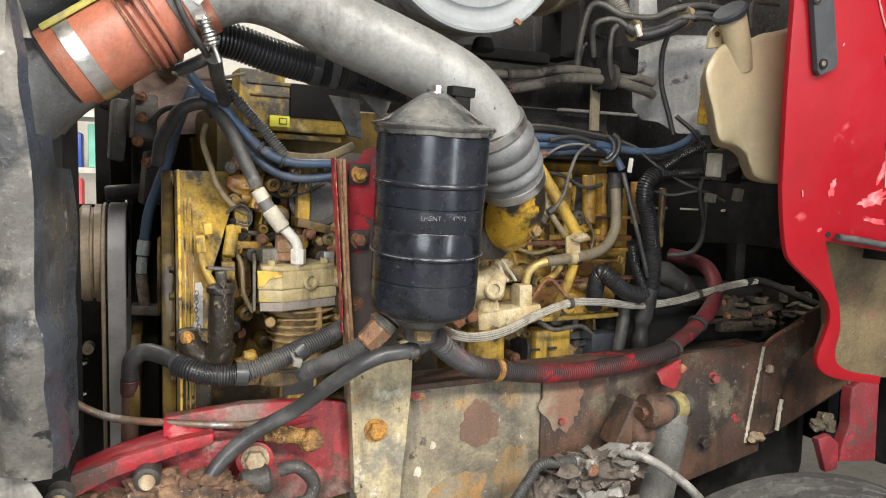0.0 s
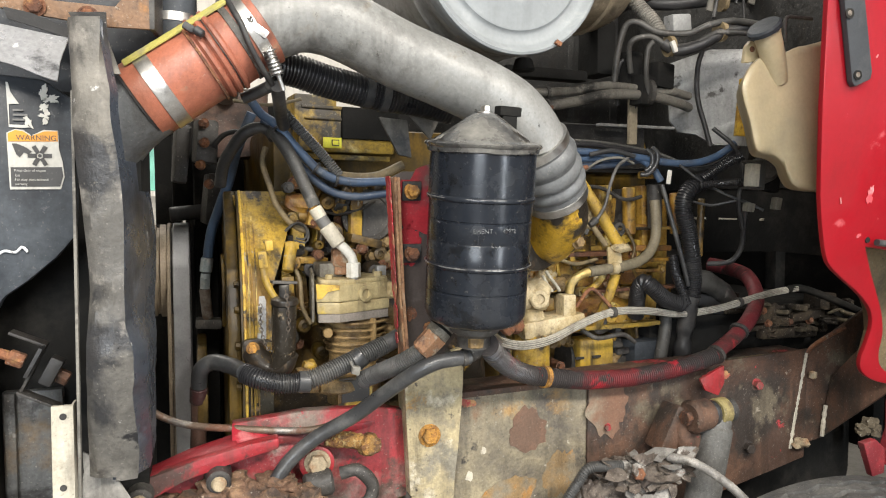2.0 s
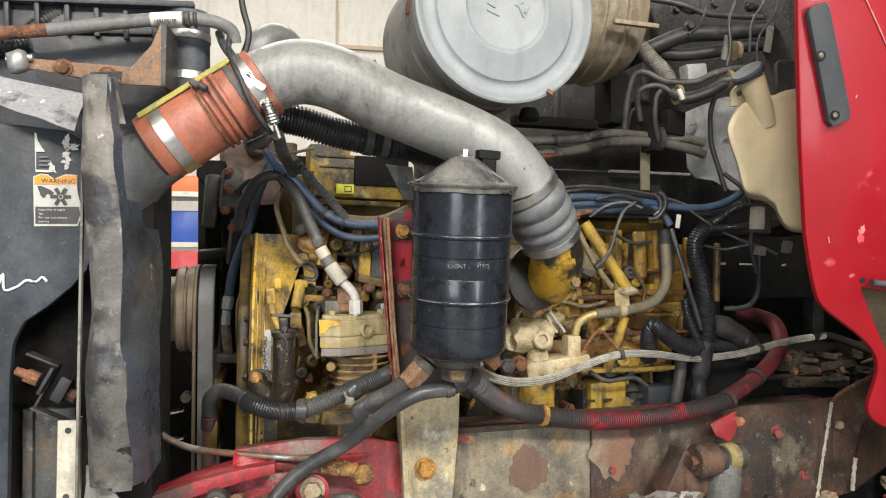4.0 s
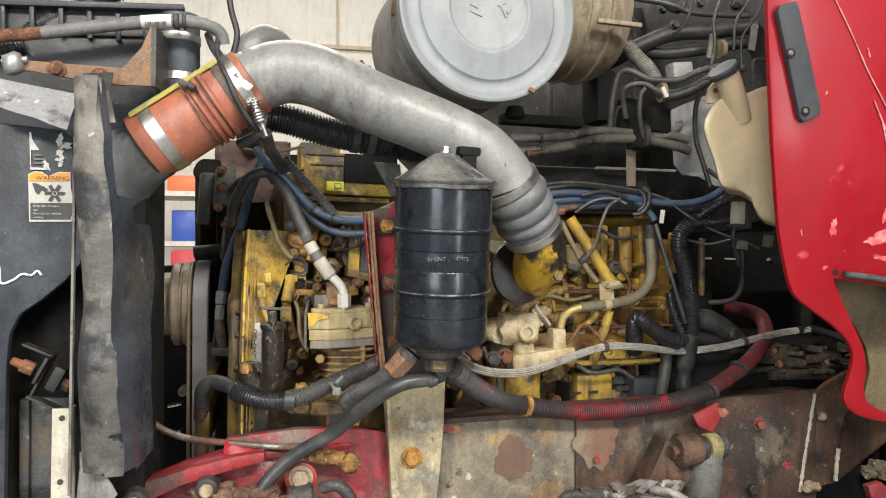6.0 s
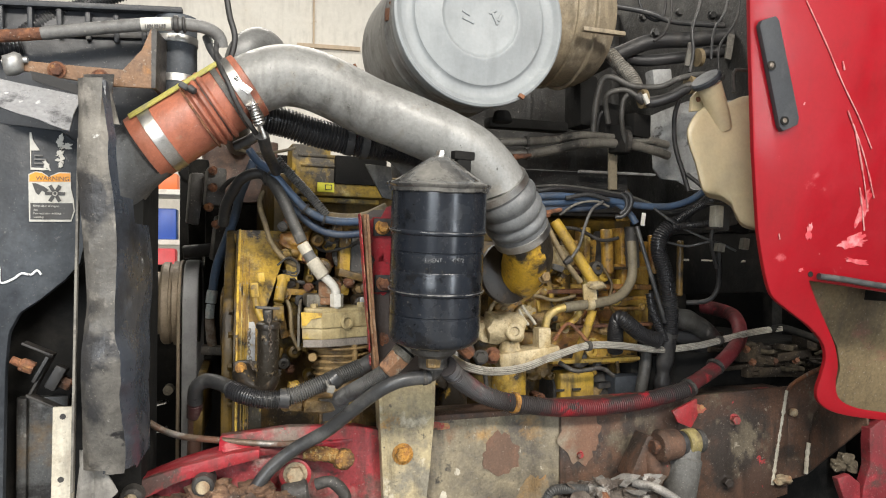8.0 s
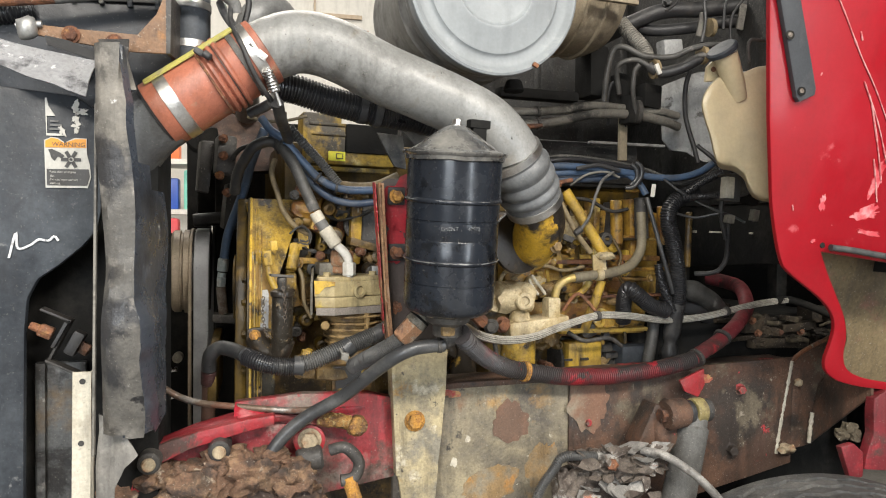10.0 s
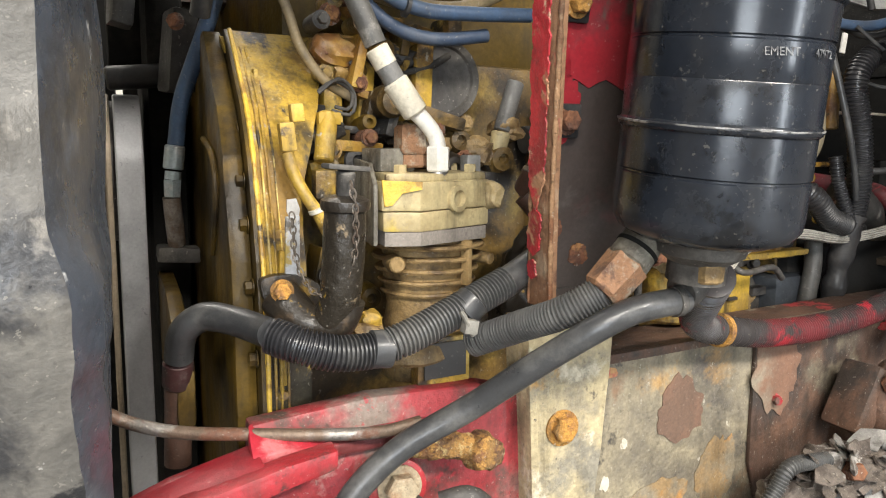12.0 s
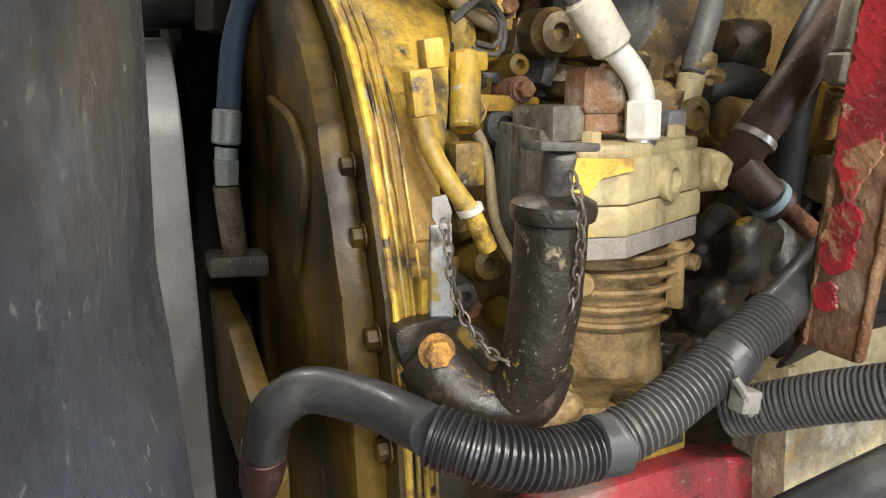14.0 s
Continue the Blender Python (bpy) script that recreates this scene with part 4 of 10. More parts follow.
# what is left of the red paint: a ragged film down the middle of the flange
for z0, z1, seed, lo, hi in ((1.440, 1.690, 0.0, 0.17, 0.90), (1.390, 1.446, 4.0, 0.28, 0.86), (1.362, 1.386, 8.0, 0.40, 0.80)):
    bm = B()
    rows = []
    for k in range(141):
        s = k / 140
        z = z0 + (z1 - z0) * s
        tip = min(1.0, 7.0 * s, 7.0 * (1 - s) if z1 < 1.68 else 1.0)
        wob = [0.11 * noise.noise(Vector((z * 38, side, seed))) + 0.07 * noise.noise(Vector((z * 150, side, seed))) + 0.04 * noise.noise(Vector((z * 420, side, seed))) for side in (0.0, 9.0)]
        mid = (lo + hi) / 2
        ends = (mid + (lo + wob[0] - mid) * tip, mid + (hi + wob[1] - mid) * tip)
        rows.append([bm.verts.new((FLANGE_X(z) - h, WEB(z) - 0.044 + 0.046 * u, z)) for u, h in ((ends[0], 0.0052), (ends[0] + 0.01, 0.0070), (ends[1] - 0.01, 0.0070), (ends[1], 0.0052))])
    for a, b in zip(rows, rows[1:]):
        for i in range(3):
            bm.faces.new((a[i], a[i + 1], b[i + 1], b[i]))
    part("red_paint", bm, "flange_red", bracket, "remaining chipped red paint")
for dy in (-0.044, 0.0):
    bm = sweep(B(), [(x + 0.002, WEB(z) + dy, z) for x, z in SIDE], lambda s, g: 0.0028 + 0.0018 * noise.noise(Vector((g * 60, dy * 99, 0))), 10, 0.006)
    part("rusty_edge", bm, "rust_edge", bracket, "tan rusted raw edge")
bm = B()
plate(bm, [(0.4578, 1.5000, 1.2966), (0.5925, 1.5000, 1.3365), (0.5886, 1.5000, 1.2210), (0.5740, 1.5000, 1.0600), (0.5640, 1.5000, 0.9300), (0.4920, 1.5000, 0.9300), (0.4758, 1.5000, 1.0239)], 0.014, (0, 1, 0), 0.003)
bmesh.ops.subdivide_edges(bm, edges=bm.edges[:], cuts=2, use_grid_fill=True)
part("lower_plate", roughen(bm, 0.0012, 30), "tan_plate", bracket, "weathered tan lower plate with rust spots")
bm = B()
plate(bm, [(0.4571, 1.4950, 1.2975), (0.4673, 1.4950, 1.2971), (0.4840, 1.4950, 1.0249), (0.4713, 1.4950, 1.0259)], 0.06, (0, 1, 0), 0.002)
part("side_flange", roughen(bm, 0.001, 30), "tan_plate", bracket)
bm = B()
plate(bm, [(0.445, 1.464, 1.345), (0.540, 1.464, 1.345), (0.5700, 1.5020, 1.3200), (0.4580, 1.5020, 1.2937)], 0.01, (0, 1, -0.3), 0.002)
part("neck_plate", bm, "soot", bracket, "grimy grey bend between plates")
for k, (at, rx, rz, mt) in enumerate((((0.495, 1.640), 0.080, 0.062, "web_red"), ((0.452, 1.560), 0.022, 0.040, "web_red"), ((0.50, 1.385), 0.014, 0.013, "rust"), ((0.462, 1.42), 0.010, 0.016, "rust"))):
    blotch(bracket, "paint_patch", at, rx, rz, mt, 1.9 * k, lambda x: WEB(at[1]) - 0.002, 0.0, 0.4, 0.002, -0.185)
for p, r, mt in (((0.4490, WEB(1.663) - 0.002, 1.6630), 0.012, "ochre_rust"), ((0.4550, WEB(1.542) - 0.002, 1.5420), 0.012, "rust")):
    bm = box(B(), (p[0], p[1] - 0.003, p[2]), (0.038, 0.007, 0.038), (10, 0, 0), 0.003)
    part("rubber_grommet", bm, "black_rubber", bracket)
    part("bolt", hexhead(B(), (p[0], p[1] - 0.006, p[2]), (0.1, -1, 0), r, 0.014), mt, bracket)
bm = hexhead(B(), (0.5143, 1.5000, 1.1507), (0, -1, 0), 0.018, 0.014)
part("bolt", bm, "ochre_rust", bracket, "orange rusted bolt head")

# ---- oil filter canister ----
FA = Vector((0.009, -0.107, 1.0)).normalized()      # the canister leans forward with its bracket
F0 = Vector((0.5387, 1.283, 1.524)) - FA * 1.524
can = thing("oil_filter", F0 + FA * 1.42, "glossy black bypass oil filter canister with conical lid", "oil filter")
FK = 0.972
bm = B()
prof = [(0.03, 1.418), (0.07, 1.424), (0.087, 1.432), (0.0935, 1.442), (0.0945, 1.452), (0.0945, 1.4875), (0.0928, 1.4890), (0.0928, 1.4905), (0.0945, 1.492), (0.0945, 1.5305), (0.0975, 1.5325), (0.0985, 1.5355), (0.0975, 1.5385), (0.0955, 1.5405), (0.0955, 1.5765), (0.0948, 1.578), (0.0955, 1.5795), (0.0955, 1.6125), (0.0938, 1.614), (0.0938, 1.6155), (0.0955, 1.617), (0.0955, 1.6485), (0.0985, 1.6505), (0.0995, 1.6535), (0.0985, 1.6565), (0.0965, 1.6585), (0.0965, 1.735)]
lathe(bm, [(r * FK, h) for r, h in prof], F0, FA, 72)
# shallow dents in the thin shell
for v in bm.verts:
    o = v.co - F0
    o -= FA * o.dot(FA)
    if o.length > 0.08:
        v.co += o.normalized() * 0.0011 * noise.noise(v.co * 21 + Vector((4, 1, 2)))
body = part("body", bm, "black_gloss", can)
bm = B()
lathe(bm, [(0.095, 1.731), (0.0985, 1.733), (0.0995, 1.740), (0.1035, 1.7435), (0.1045, 1.7465), (0.1025, 1.7490), (0.095, 1.7500), (0.088, 1.7515), (0.084, 1.7545), (0.060, 1.7710), (0.036, 1.7880), (0.020, 1.7985), (0.014, 1.8000), (0, 1.8005)], F0, FA, 72)
for v in bm.verts:
    v.co += FA * 0.0016 * noise.noise(v.co * 26)
lid = part("lid", bm, "black_lid", can, "conical black lid with dusty top")
bm = B()
lathe(bm, [(0.013, 1.798), (0.013, 1.801), (0.009, 1.802)], F0, FA, 20)
lathe(bm, [(0.009, 1.801), (0.009, 1.809), (0.007, 1.812), (0, 1.812)], F0, FA, 6)
part("nut", bm, "steel", lid, "small steel nut")
bm = B()
box(bm, (0.5910, 1.2720, 1.7860), (0.030, 0.020, 0.034), (4, 0, 8), 0.003)
box(bm, (0.5912, 1.2700, 1.8040), (0.044, 0.024, 0.017), (4, 2, 8), 0.003)
part("vent_tab", bm, "void", lid, "small black vent tab")
for z in (1.5355, 1.6535):
    bm = B()
    lathe(bm, [(0.0960 * FK, z - 0.0015), (0.0992 * FK, z + 0.0012), (0.0992 * FK, z + 0.0022), (0.0960 * FK, z + 0.003)], F0, FA, 72)
    part("bead", roughen(bm, 0.0006, 70), "bead_worn", body, "worn raised bead")
ang = math.atan2(-1.472, -0.315)
for name, body_text, da in (("lettering", "EMENT", -0.16), ("lettering", "47972", 0.34)):
    a = ang + da + 0.08
    c = F0 + FA * 1.594
    m = Matrix.Translation((c.x + 0.0948 * math.cos(a), c.y + 0.0948 * math.sin(a), c.z)) @ pose(0, 0, 0, 84, 0, math.degrees(a) + 90)
    words(name, body_text, 0.0105, m, "print", body)
# outlets under the filter
bm = B()
lathe(bm, [(0.03, 0), (0.03, 0.02), (0.045, 0.03), (0.05, 0.05)], F0 + FA * 1.378, FA, 24)
part("base", bm, "soot", can, "grimy cast filter base")
bm = rod(B(), (0.5158, 1.3300, 1.4415), (0.4972, 1.3300, 1.4213), 0.021, 0.0225, 24, 0.003)
part("outlet_collar", bm, "pump_cream", can, "cream painted outlet collar")
bm = rod(B(), (0.4995, 1.3300, 1.4235), (0.4740, 1.3300, 1.3945), 0.022, 0.023, 28, 0.003)
part("outlet_sleeve", bm, "grey_cream", can, "dusty grey outlet sleeve")
bm = band(B(), (0.4867, 1.3300, 1.4090), Vector((0.4740, 1.3300, 1.3945)) - Vector((0.4995, 1.3300, 1.4235)), 0.0226, 0.005, 0.0010)
part("groove_ring", bm, "void", can)
bm = B()
rod(bm, (0.4786, 1.3300, 1.3989), (0.4471, 1.3350, 1.3649), 0.0245, 0.023, 6, 0.004)
part("hex_fitting", roughen(bm, 0.001, 60), "fit_rust", can, "rusty orange hex fitting")
bm = B()
rod(bm, (0.5336, 1.2800, 1.4105), (0.5336, 1.2800, 1.3794), 0.019, 0.017, 8, 0.002)
part("drain_fitting", bm, "brass_dull", can, "brass drain fitting")
bm = B()
rod(bm, (0.6034, 1.3300, 1.4164), (0.6289, 1.3400, 1.3946), 0.014, 0.014, 6, 0.002)
part("side_fitting", bm, "rust", can)

# ---- charge air pipe ----
pipe = thing("charge_air_pipe", (0.45, 1.38, 1.6), "dull grey aluminium charge air pipe with large bend", "pipe")
axis = [(0.1481, 1.3900, 1.9305), (0.1891, 1.3850, 1.9542), (0.2371, 1.3850, 1.9705), (0.2881, 1.3850, 1.9673), (0.3398, 1.3850, 1.9501), (0.4158, 1.3850, 1.9160), (0.5003, 1.3900, 1.8872), (0.5872, 1.3950, 1.8550), (0.6512, 1.4000, 1.8236), (0.6988, 1.4100, 1.7804), (0.7158, 1.4150, 1.7502)]
bm = sweep(B(), axis, 0.0625, 40, 0.008)
part("tube", bm, "grey_pipe", pipe)
# bellows
bm = B()
bl = [(0.7103, 1.4140, 1.7624), (0.7401, 1.4300, 1.7242), (0.7695, 1.4550, 1.6841), (0.7925, 1.4750, 1.6502)]
def bellow(s, g):
    if s < 0.16:
        return 0.0675
    if s > 0.80:
        return 0.0665
    return 0.066 + 0.0075 * abs(math.sin((s - 0.16) / 0.64 * math.pi * 3))
sweep(bm, bl, bellow, 40, 0.003)
bel = part("bellows", bm, "bellows_grey", pipe, "dusty grey ribbed rubber bellows")
d = Vector(bl[1]) - Vector(bl[0])
part("clamp_band", band(B(), Vector(bl[0]).lerp(Vector(bl[1]), 0.15), d, 0.0685, 0.018), "steel", bel)
d = Vector(bl[3]) - Vector(bl[2])
part("clamp_band", band(B(), Vector(bl[2]).lerp(Vector(bl[3]), 0.75), d, 0.0675, 0.02), "steel", bel)
# orange silicone coupler
A0, A1 = Vector((-0.0282, 1.4000, 1.8102)), Vector((0.1758, 1.3850, 1.9490))
ax = A1 - A0
L = ax.length
ax.normalize()
coup = thing("silicone_coupler", A0, "orange silicone coupler hose with steel clamps", "hose coupler")
R = 0.0685
prof = [(R - 0.006, 0), (R, 0.002), (R, L * 0.52)]
for k in range(3):
    h = L * (0.53 + 0.055 * k)
    prof += [(R, h), (R + 0.006, h + 0.005), (R + 0.006, h + 0.010), (R, h + 0.014)]
prof += [(R, L * 0.72), (R, L - 0.002), (R - 0.006, L)]
part("sleeve", lathe(B(), prof, A0, ax, 48), "orange", coup)
part("band_clamp", band(B(), A0 + ax * L * 0.17, ax, R, 0.026, 0.002, 48), "steel", coup, "wide bright steel band clamp")
part("band_clamp", band(B(), A0 + ax * L * 0.90, ax, R, 0.022, 0.002, 48), "steel", coup)
for k in (0.51, 0.61):
    part("wire_ring", band(B(), A0 + ax * L * k, ax, R + 0.003, 0.005, 0.002, 48), "rust", coup)
part("strap_clamp", band(B(), A0 + ax * L * 0.66, ax, R + 0.001, 0.009, 0.002, 48), "black_rubber", coup, "thin black strap")
part("strap_clamp", band(B(), A0 + ax * L * 0.80, ax, R + 0.0005, 0.013, 0.003, 48), "soot", coup)
bm = B()
p1 = (0.1832, 1.3350, 1.8980)
rod(bm, (0.1469, 1.3180, 1.9473), p1, 0.005)
box(bm, (0.1646, 1.3220, 1.9273), (0.03, 0.012, 0.014), (0, 35, 0), 0.002)
part("clamp_bolt", bm, "bright", coup)
bm = B()
corrugated(bm, [(0.1802, 1.3300, 1.8969), (0.1951, 1.3350, 1.8565)], 0.0115, 0.006, 0.004, 14)
rod(bm, (0.1951, 1.3350, 1.8587), (0.2047, 1.3400, 1.8332), 0.004)
part("tension_spring", bm, "steel", coup, "steel clamp spring")
bm = B()
box(bm, (0, 0, 0), (0.20, 0.017, 0.004), (0, 0, 0), 0.001)
yv = (Vector((-0.5, -0.75, 0.9)) - Vector((-0.5, -0.75, 0.9)).dot(ax) * ax).normalized()
mid = A0 + ax * L * 0.47 + yv * 0.0735
bm.transform(Matrix.Translation(mid) @ Matrix((ax, ax.cross(yv) * -1, yv)).transposed().to_4x4())
part("printed_tape", bm, "tape", coup, "yellow and grey tape strip")
# grey elbow into the shroud
elbow = thing("rubber_elbow", (-0.0917, 1.4200, 1.7684), "stained dark rubber intake elbow beside shroud", "hose")
bm = sweep(B(), [(-0.0039, 1.4000, 1.8244), (-0.0340, 1.4050, 1.8020), (-0.0700, 1.4200, 1.7720), (-0.1050, 1.4500, 1.7350), (-0.1300, 1.5000, 1.6850)], lambda s, g: 0.065 + 0.012 * s, 36)
part("body", roughen(bm, 0.0025, 18), "elbow_rubber", elbow)
part("lip", band(B(), (-0.0222, 1.4020, 1.8141), ax, 0.066, 0.02, 0.003, 40), "black_rubber", elbow)

# ---- yellow intake elbow of the engine ----
intake = thing("intake_elbow", (0.8215, 1.5600, 1.5734), "oily yellow cast intake elbow with rolled flange", "engine part")
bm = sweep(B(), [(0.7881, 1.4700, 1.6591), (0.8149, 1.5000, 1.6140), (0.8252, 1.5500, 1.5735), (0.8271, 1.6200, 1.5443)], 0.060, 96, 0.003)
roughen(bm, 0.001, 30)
# Faces turned down and to the left go black, along a ragged line.
clean, black_faces = split(bm, lambda f: f.normal.dot(Vector((0.62, -0.05, 0.72))) + 0.55 * noise.noise(f.calc_center_median() * 22) > -0.02)
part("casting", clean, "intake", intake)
part("black_underside", black_faces, "tar", intake, "underside coloured black")
bm = B()
lathe(bm, [(0.066, 0), (0.076, 0.004), (0.078, 0.012), (0.074, 0.018), (0.05, 0.02)], (0.7885, 1.5600, 1.5626), (-0.25, 0.95, -0.1), 40)
part("flange", bm, "tar", intake)
part("bolt", hexhead(B(), (0.8499, 1.4850, 1.5545), (0.2, -1, 0), 0.012, 0.012), "brass_dull", intake)

# ---- air cleaner ----
cleaner = thing("air_cleaner", (0.7322, 1.6000, 2.0875), "large grey air cleaner housing with light grey end cap", "air cleaner")
C0 = Vector((0.6826, 1.4438, 2.1490))
adir = Vector((-0.10, 1, 0.0)).normalized()
bm = B()
lathe(bm, [(0, 0.013), (0.084, 0.013), (0.089, 0.0115), (0.094, 0.0065), (0.100, 0.006), (0.104, 0.0085), (0.152, 0.0085), (0.157, 0.010), (0.161, 0.016), (0.166, 0.018), (0.184, 0.0165), (0.190, 0.013), (0.195, 0.006), (0.201, 0.0025), (0.206, 0.005), (0.2075, 0.012), (0.206, 0.022), (0.2, 0.05)], C0, adir, 72)
cap = part("end_cap", bm, "cap_grey", cleaner, "light grey pressed steel end cap")
bm = B()
lathe(bm, [(0.190, 0.045), (0.199, 0.05), (0.201, 0.06), (0.199, 0.07), (0.195, 0.075), (0.195, 0.12), (0.198, 0.125), (0.195, 0.13), (0.195, 0.36), (0.18, 0.37)], C0, adir, 72)
part("housing", bm, "drum_grey", cleaner)
for p in ((0.4188, 1.6200, 2.0370), (0.5087, 1.5000, 2.1152), (0.4884, 1.5200, 2.1588)):
    bm = B()
    box(bm, p, (0.022, 0.035, 0.03), (10, 0, 20), 0.003)
    rod(bm, (p[0] - 0.01, p[1] - 0.03, p[2] + 0.02), (p[0] + 0.015, p[1] - 0.02, p[2] - 0.02), 0.004)
    part("clip", bm, "rust" if p[0] < 0.5 else "soot", cleaner)
for dx, dz, w, h, rot in ((-0.03, 0.02, 0.03, 0.006, 20), (-0.035, 0.036, 0.02, 0.005, 25), (0.035, 0.03, 0.006, 0.03, -25), (0.048, 0.034, 0.006, 0.02, 30), (0.03, 0.045, 0.02, 0.005, -30)):
    part("embossed_mark", box(B(), C0 + Vector((dx, 0.0118 + dx * 0.1, dz - 0.03)), (w, 0.003, h), (0, rot, 5), 0.001), "cap_grey", cap)
bm = B()
box(bm, (0.7800, 1.4520, 1.9720), (0.014, 0.010, 0.009), (0, 30, 0), 0.001)
part("notch_clip", bm, "rust", cap)
# tan drum behind
drum = thing("intake_plenum", (1.1230, 1.8000, 2.2267), "dusty tan ribbed plastic intake drum", "intake drum")
bm = B()
D0 = Vector((0.9714, 1.7800, 2.2897))
lathe(bm, [(0.05, 0.33), (0.13, 0.325), (0.165, 0.31), (0.185, 0.27), (0.19, 0.20), (0.19, 0.0), (0.1, -0.01)], D0 + Vector((-0.15, 0.05, 0)), (1, 0.12, 0), 48)
part("drum", bm, "tan_plastic", drum)
for x in (0.10, 0.17, 0.23):
    bm = B()
    lathe(bm, [(0.188, x), (0.196, x + 0.003), (0.196, x + 0.009), (0.188, x + 0.012)], D0 + Vector((-0.15, 0.05, 0)), (1, 0.12, 0), 48)
    part("rib", bm, "tan_plastic", drum)
bm = B()
box(bm, (1.0850, 1.6560, 2.2050), (0.13, 0.016, 0.012), (0, 0, 7), 0.003)
part("rib", bm, "tan_plastic", drum)

# ---- fan shroud ----
shroud = thing("fan_shroud", (-0.15, 1.3, 1.0), "scuffed black plastic fan shroud with torn grey edge", "fan shroud")
bm = B()
out = [(-0.60, 1.87), (-0.16, 1.83), (-0.118, 1.80), (-0.118, 1.62), (-0.125, 1.585), (-0.15, 1.555), (-0.19, 1.52), (-0.225, 1.495), (-0.242, 1.46), (-0.247, 1.40), (-0.25, 1.05), (-0.60, 1.05)]
plate(bm, [(x, 1.318 + 0.15 * (abs(x) - 0.12) * 0, z) for x, z in out], 0.02, (0, 1, 0), 0.006)
part("side_panel", bm, "plastic", shroud)
# rolled grey edge: a plan section carried up
sec = [(-0.098, 1.215), (-0.096, 1.190), (-0.085, 1.178), (-0.062, 1.172), (-0.045, 1.180), (-0.034, 1.205), (-0.026, 1.27), (-0.016, 1.37), (-0.022, 1.372), (-0.034, 1.275), (-0.044, 1.212), (-0.052, 1.190), (-0.063, 1.182), (-0.083, 1.188), (-0.088, 1.215)]
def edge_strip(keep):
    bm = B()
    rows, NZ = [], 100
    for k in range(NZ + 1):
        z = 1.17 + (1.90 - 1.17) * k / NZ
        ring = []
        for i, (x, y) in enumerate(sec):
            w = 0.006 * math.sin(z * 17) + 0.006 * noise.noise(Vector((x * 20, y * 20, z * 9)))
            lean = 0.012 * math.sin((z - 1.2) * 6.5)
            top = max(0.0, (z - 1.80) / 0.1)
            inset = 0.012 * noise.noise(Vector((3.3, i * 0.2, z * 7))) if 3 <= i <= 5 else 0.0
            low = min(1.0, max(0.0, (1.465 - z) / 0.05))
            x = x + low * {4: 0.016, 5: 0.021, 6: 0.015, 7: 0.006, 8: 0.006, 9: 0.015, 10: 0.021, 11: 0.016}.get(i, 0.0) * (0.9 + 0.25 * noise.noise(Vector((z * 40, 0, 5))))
            # the foot is moved back along the line of sight to fit the camera's view
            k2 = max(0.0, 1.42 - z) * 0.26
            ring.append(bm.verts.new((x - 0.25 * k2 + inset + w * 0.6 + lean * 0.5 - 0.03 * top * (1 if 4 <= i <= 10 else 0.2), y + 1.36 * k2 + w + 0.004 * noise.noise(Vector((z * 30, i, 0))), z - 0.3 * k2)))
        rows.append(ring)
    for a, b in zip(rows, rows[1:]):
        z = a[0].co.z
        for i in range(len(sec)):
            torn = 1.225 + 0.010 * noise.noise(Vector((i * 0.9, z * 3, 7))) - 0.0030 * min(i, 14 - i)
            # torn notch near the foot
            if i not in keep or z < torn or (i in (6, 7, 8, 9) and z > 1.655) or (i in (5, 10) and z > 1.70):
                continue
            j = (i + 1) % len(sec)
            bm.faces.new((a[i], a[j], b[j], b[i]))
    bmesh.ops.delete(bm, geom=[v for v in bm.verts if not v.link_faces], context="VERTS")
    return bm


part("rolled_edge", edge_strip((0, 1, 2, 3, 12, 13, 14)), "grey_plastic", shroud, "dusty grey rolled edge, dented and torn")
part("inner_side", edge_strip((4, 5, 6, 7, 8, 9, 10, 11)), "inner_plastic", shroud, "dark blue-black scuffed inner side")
bm = B()
box(bm, (-0.106, 1.203, 1.50), (0.0042, 0.012, 0.60), (0, 0.6, 0), 0.001)
part("seal_strip", bm, "dusty_hose", shroud, "thin grey sealing strip")
bm = B()
plate(bm, [(-0.0823, 1.1900, 1.8234), (-0.0962, 1.2400, 1.8862), (-0.1227, 1.3100, 1.9335), (-0.0695, 1.3100, 1.9363), (-0.0615, 1.2500, 1.8850), (-0.0398, 1.2000, 1.8268)], 0.006, (0, 1, 0), 0.001)
part("upper_tongue", roughen(bm, 0.003, 25), "grey_plastic", shroud)
# torn flap at the foot
bm = B()
plate(bm, [(-0.1190, 1.2900, 1.2500), (-0.1000, 1.2851, 1.2380), (-0.0810, 1.2720, 1.2280), (-0.0700, 1.2633, 1.2120), (-0.0610, 1.2571, 1.2020), (-0.0440, 1.2504, 1.1820), (-0.0580, 1.2554, 1.1680), (-0.0700, 1.2633, 1.1540), (-0.0860, 1.2759, 1.1190), (-0.0930, 1.2809, 1.0770), (-0.1000, 1.2851, 1.0230), (-0.1240, 1.2894, 1.0250), (-0.1220, 1.2897, 1.1570)], 0.005, (0, 1, 0), 0.001)
bmesh.ops.subdivide_edges(bm, edges=bm.edges[:], cuts=2, use_grid_fill=True)
part("torn_flap", roughen(bm, 0.005, 22), "flap_grey", shroud, "pale dusty torn flap at the foot")
# chalk marks
bm = B()
sweep(bm, [(-0.2707, 1.3150, 1.5339), (-0.2590, 1.3150, 1.5795), (-0.2561, 1.3150, 1.5511), (-0.2357, 1.3150, 1.5570), (-0.2218, 1.3150, 1.5672), (-0.2059, 1.3150, 1.5650), (-0.1966, 1.3150, 1.5732), (-0.1890, 1.3150, 1.5650)], 0.0022, 6, 0.004)
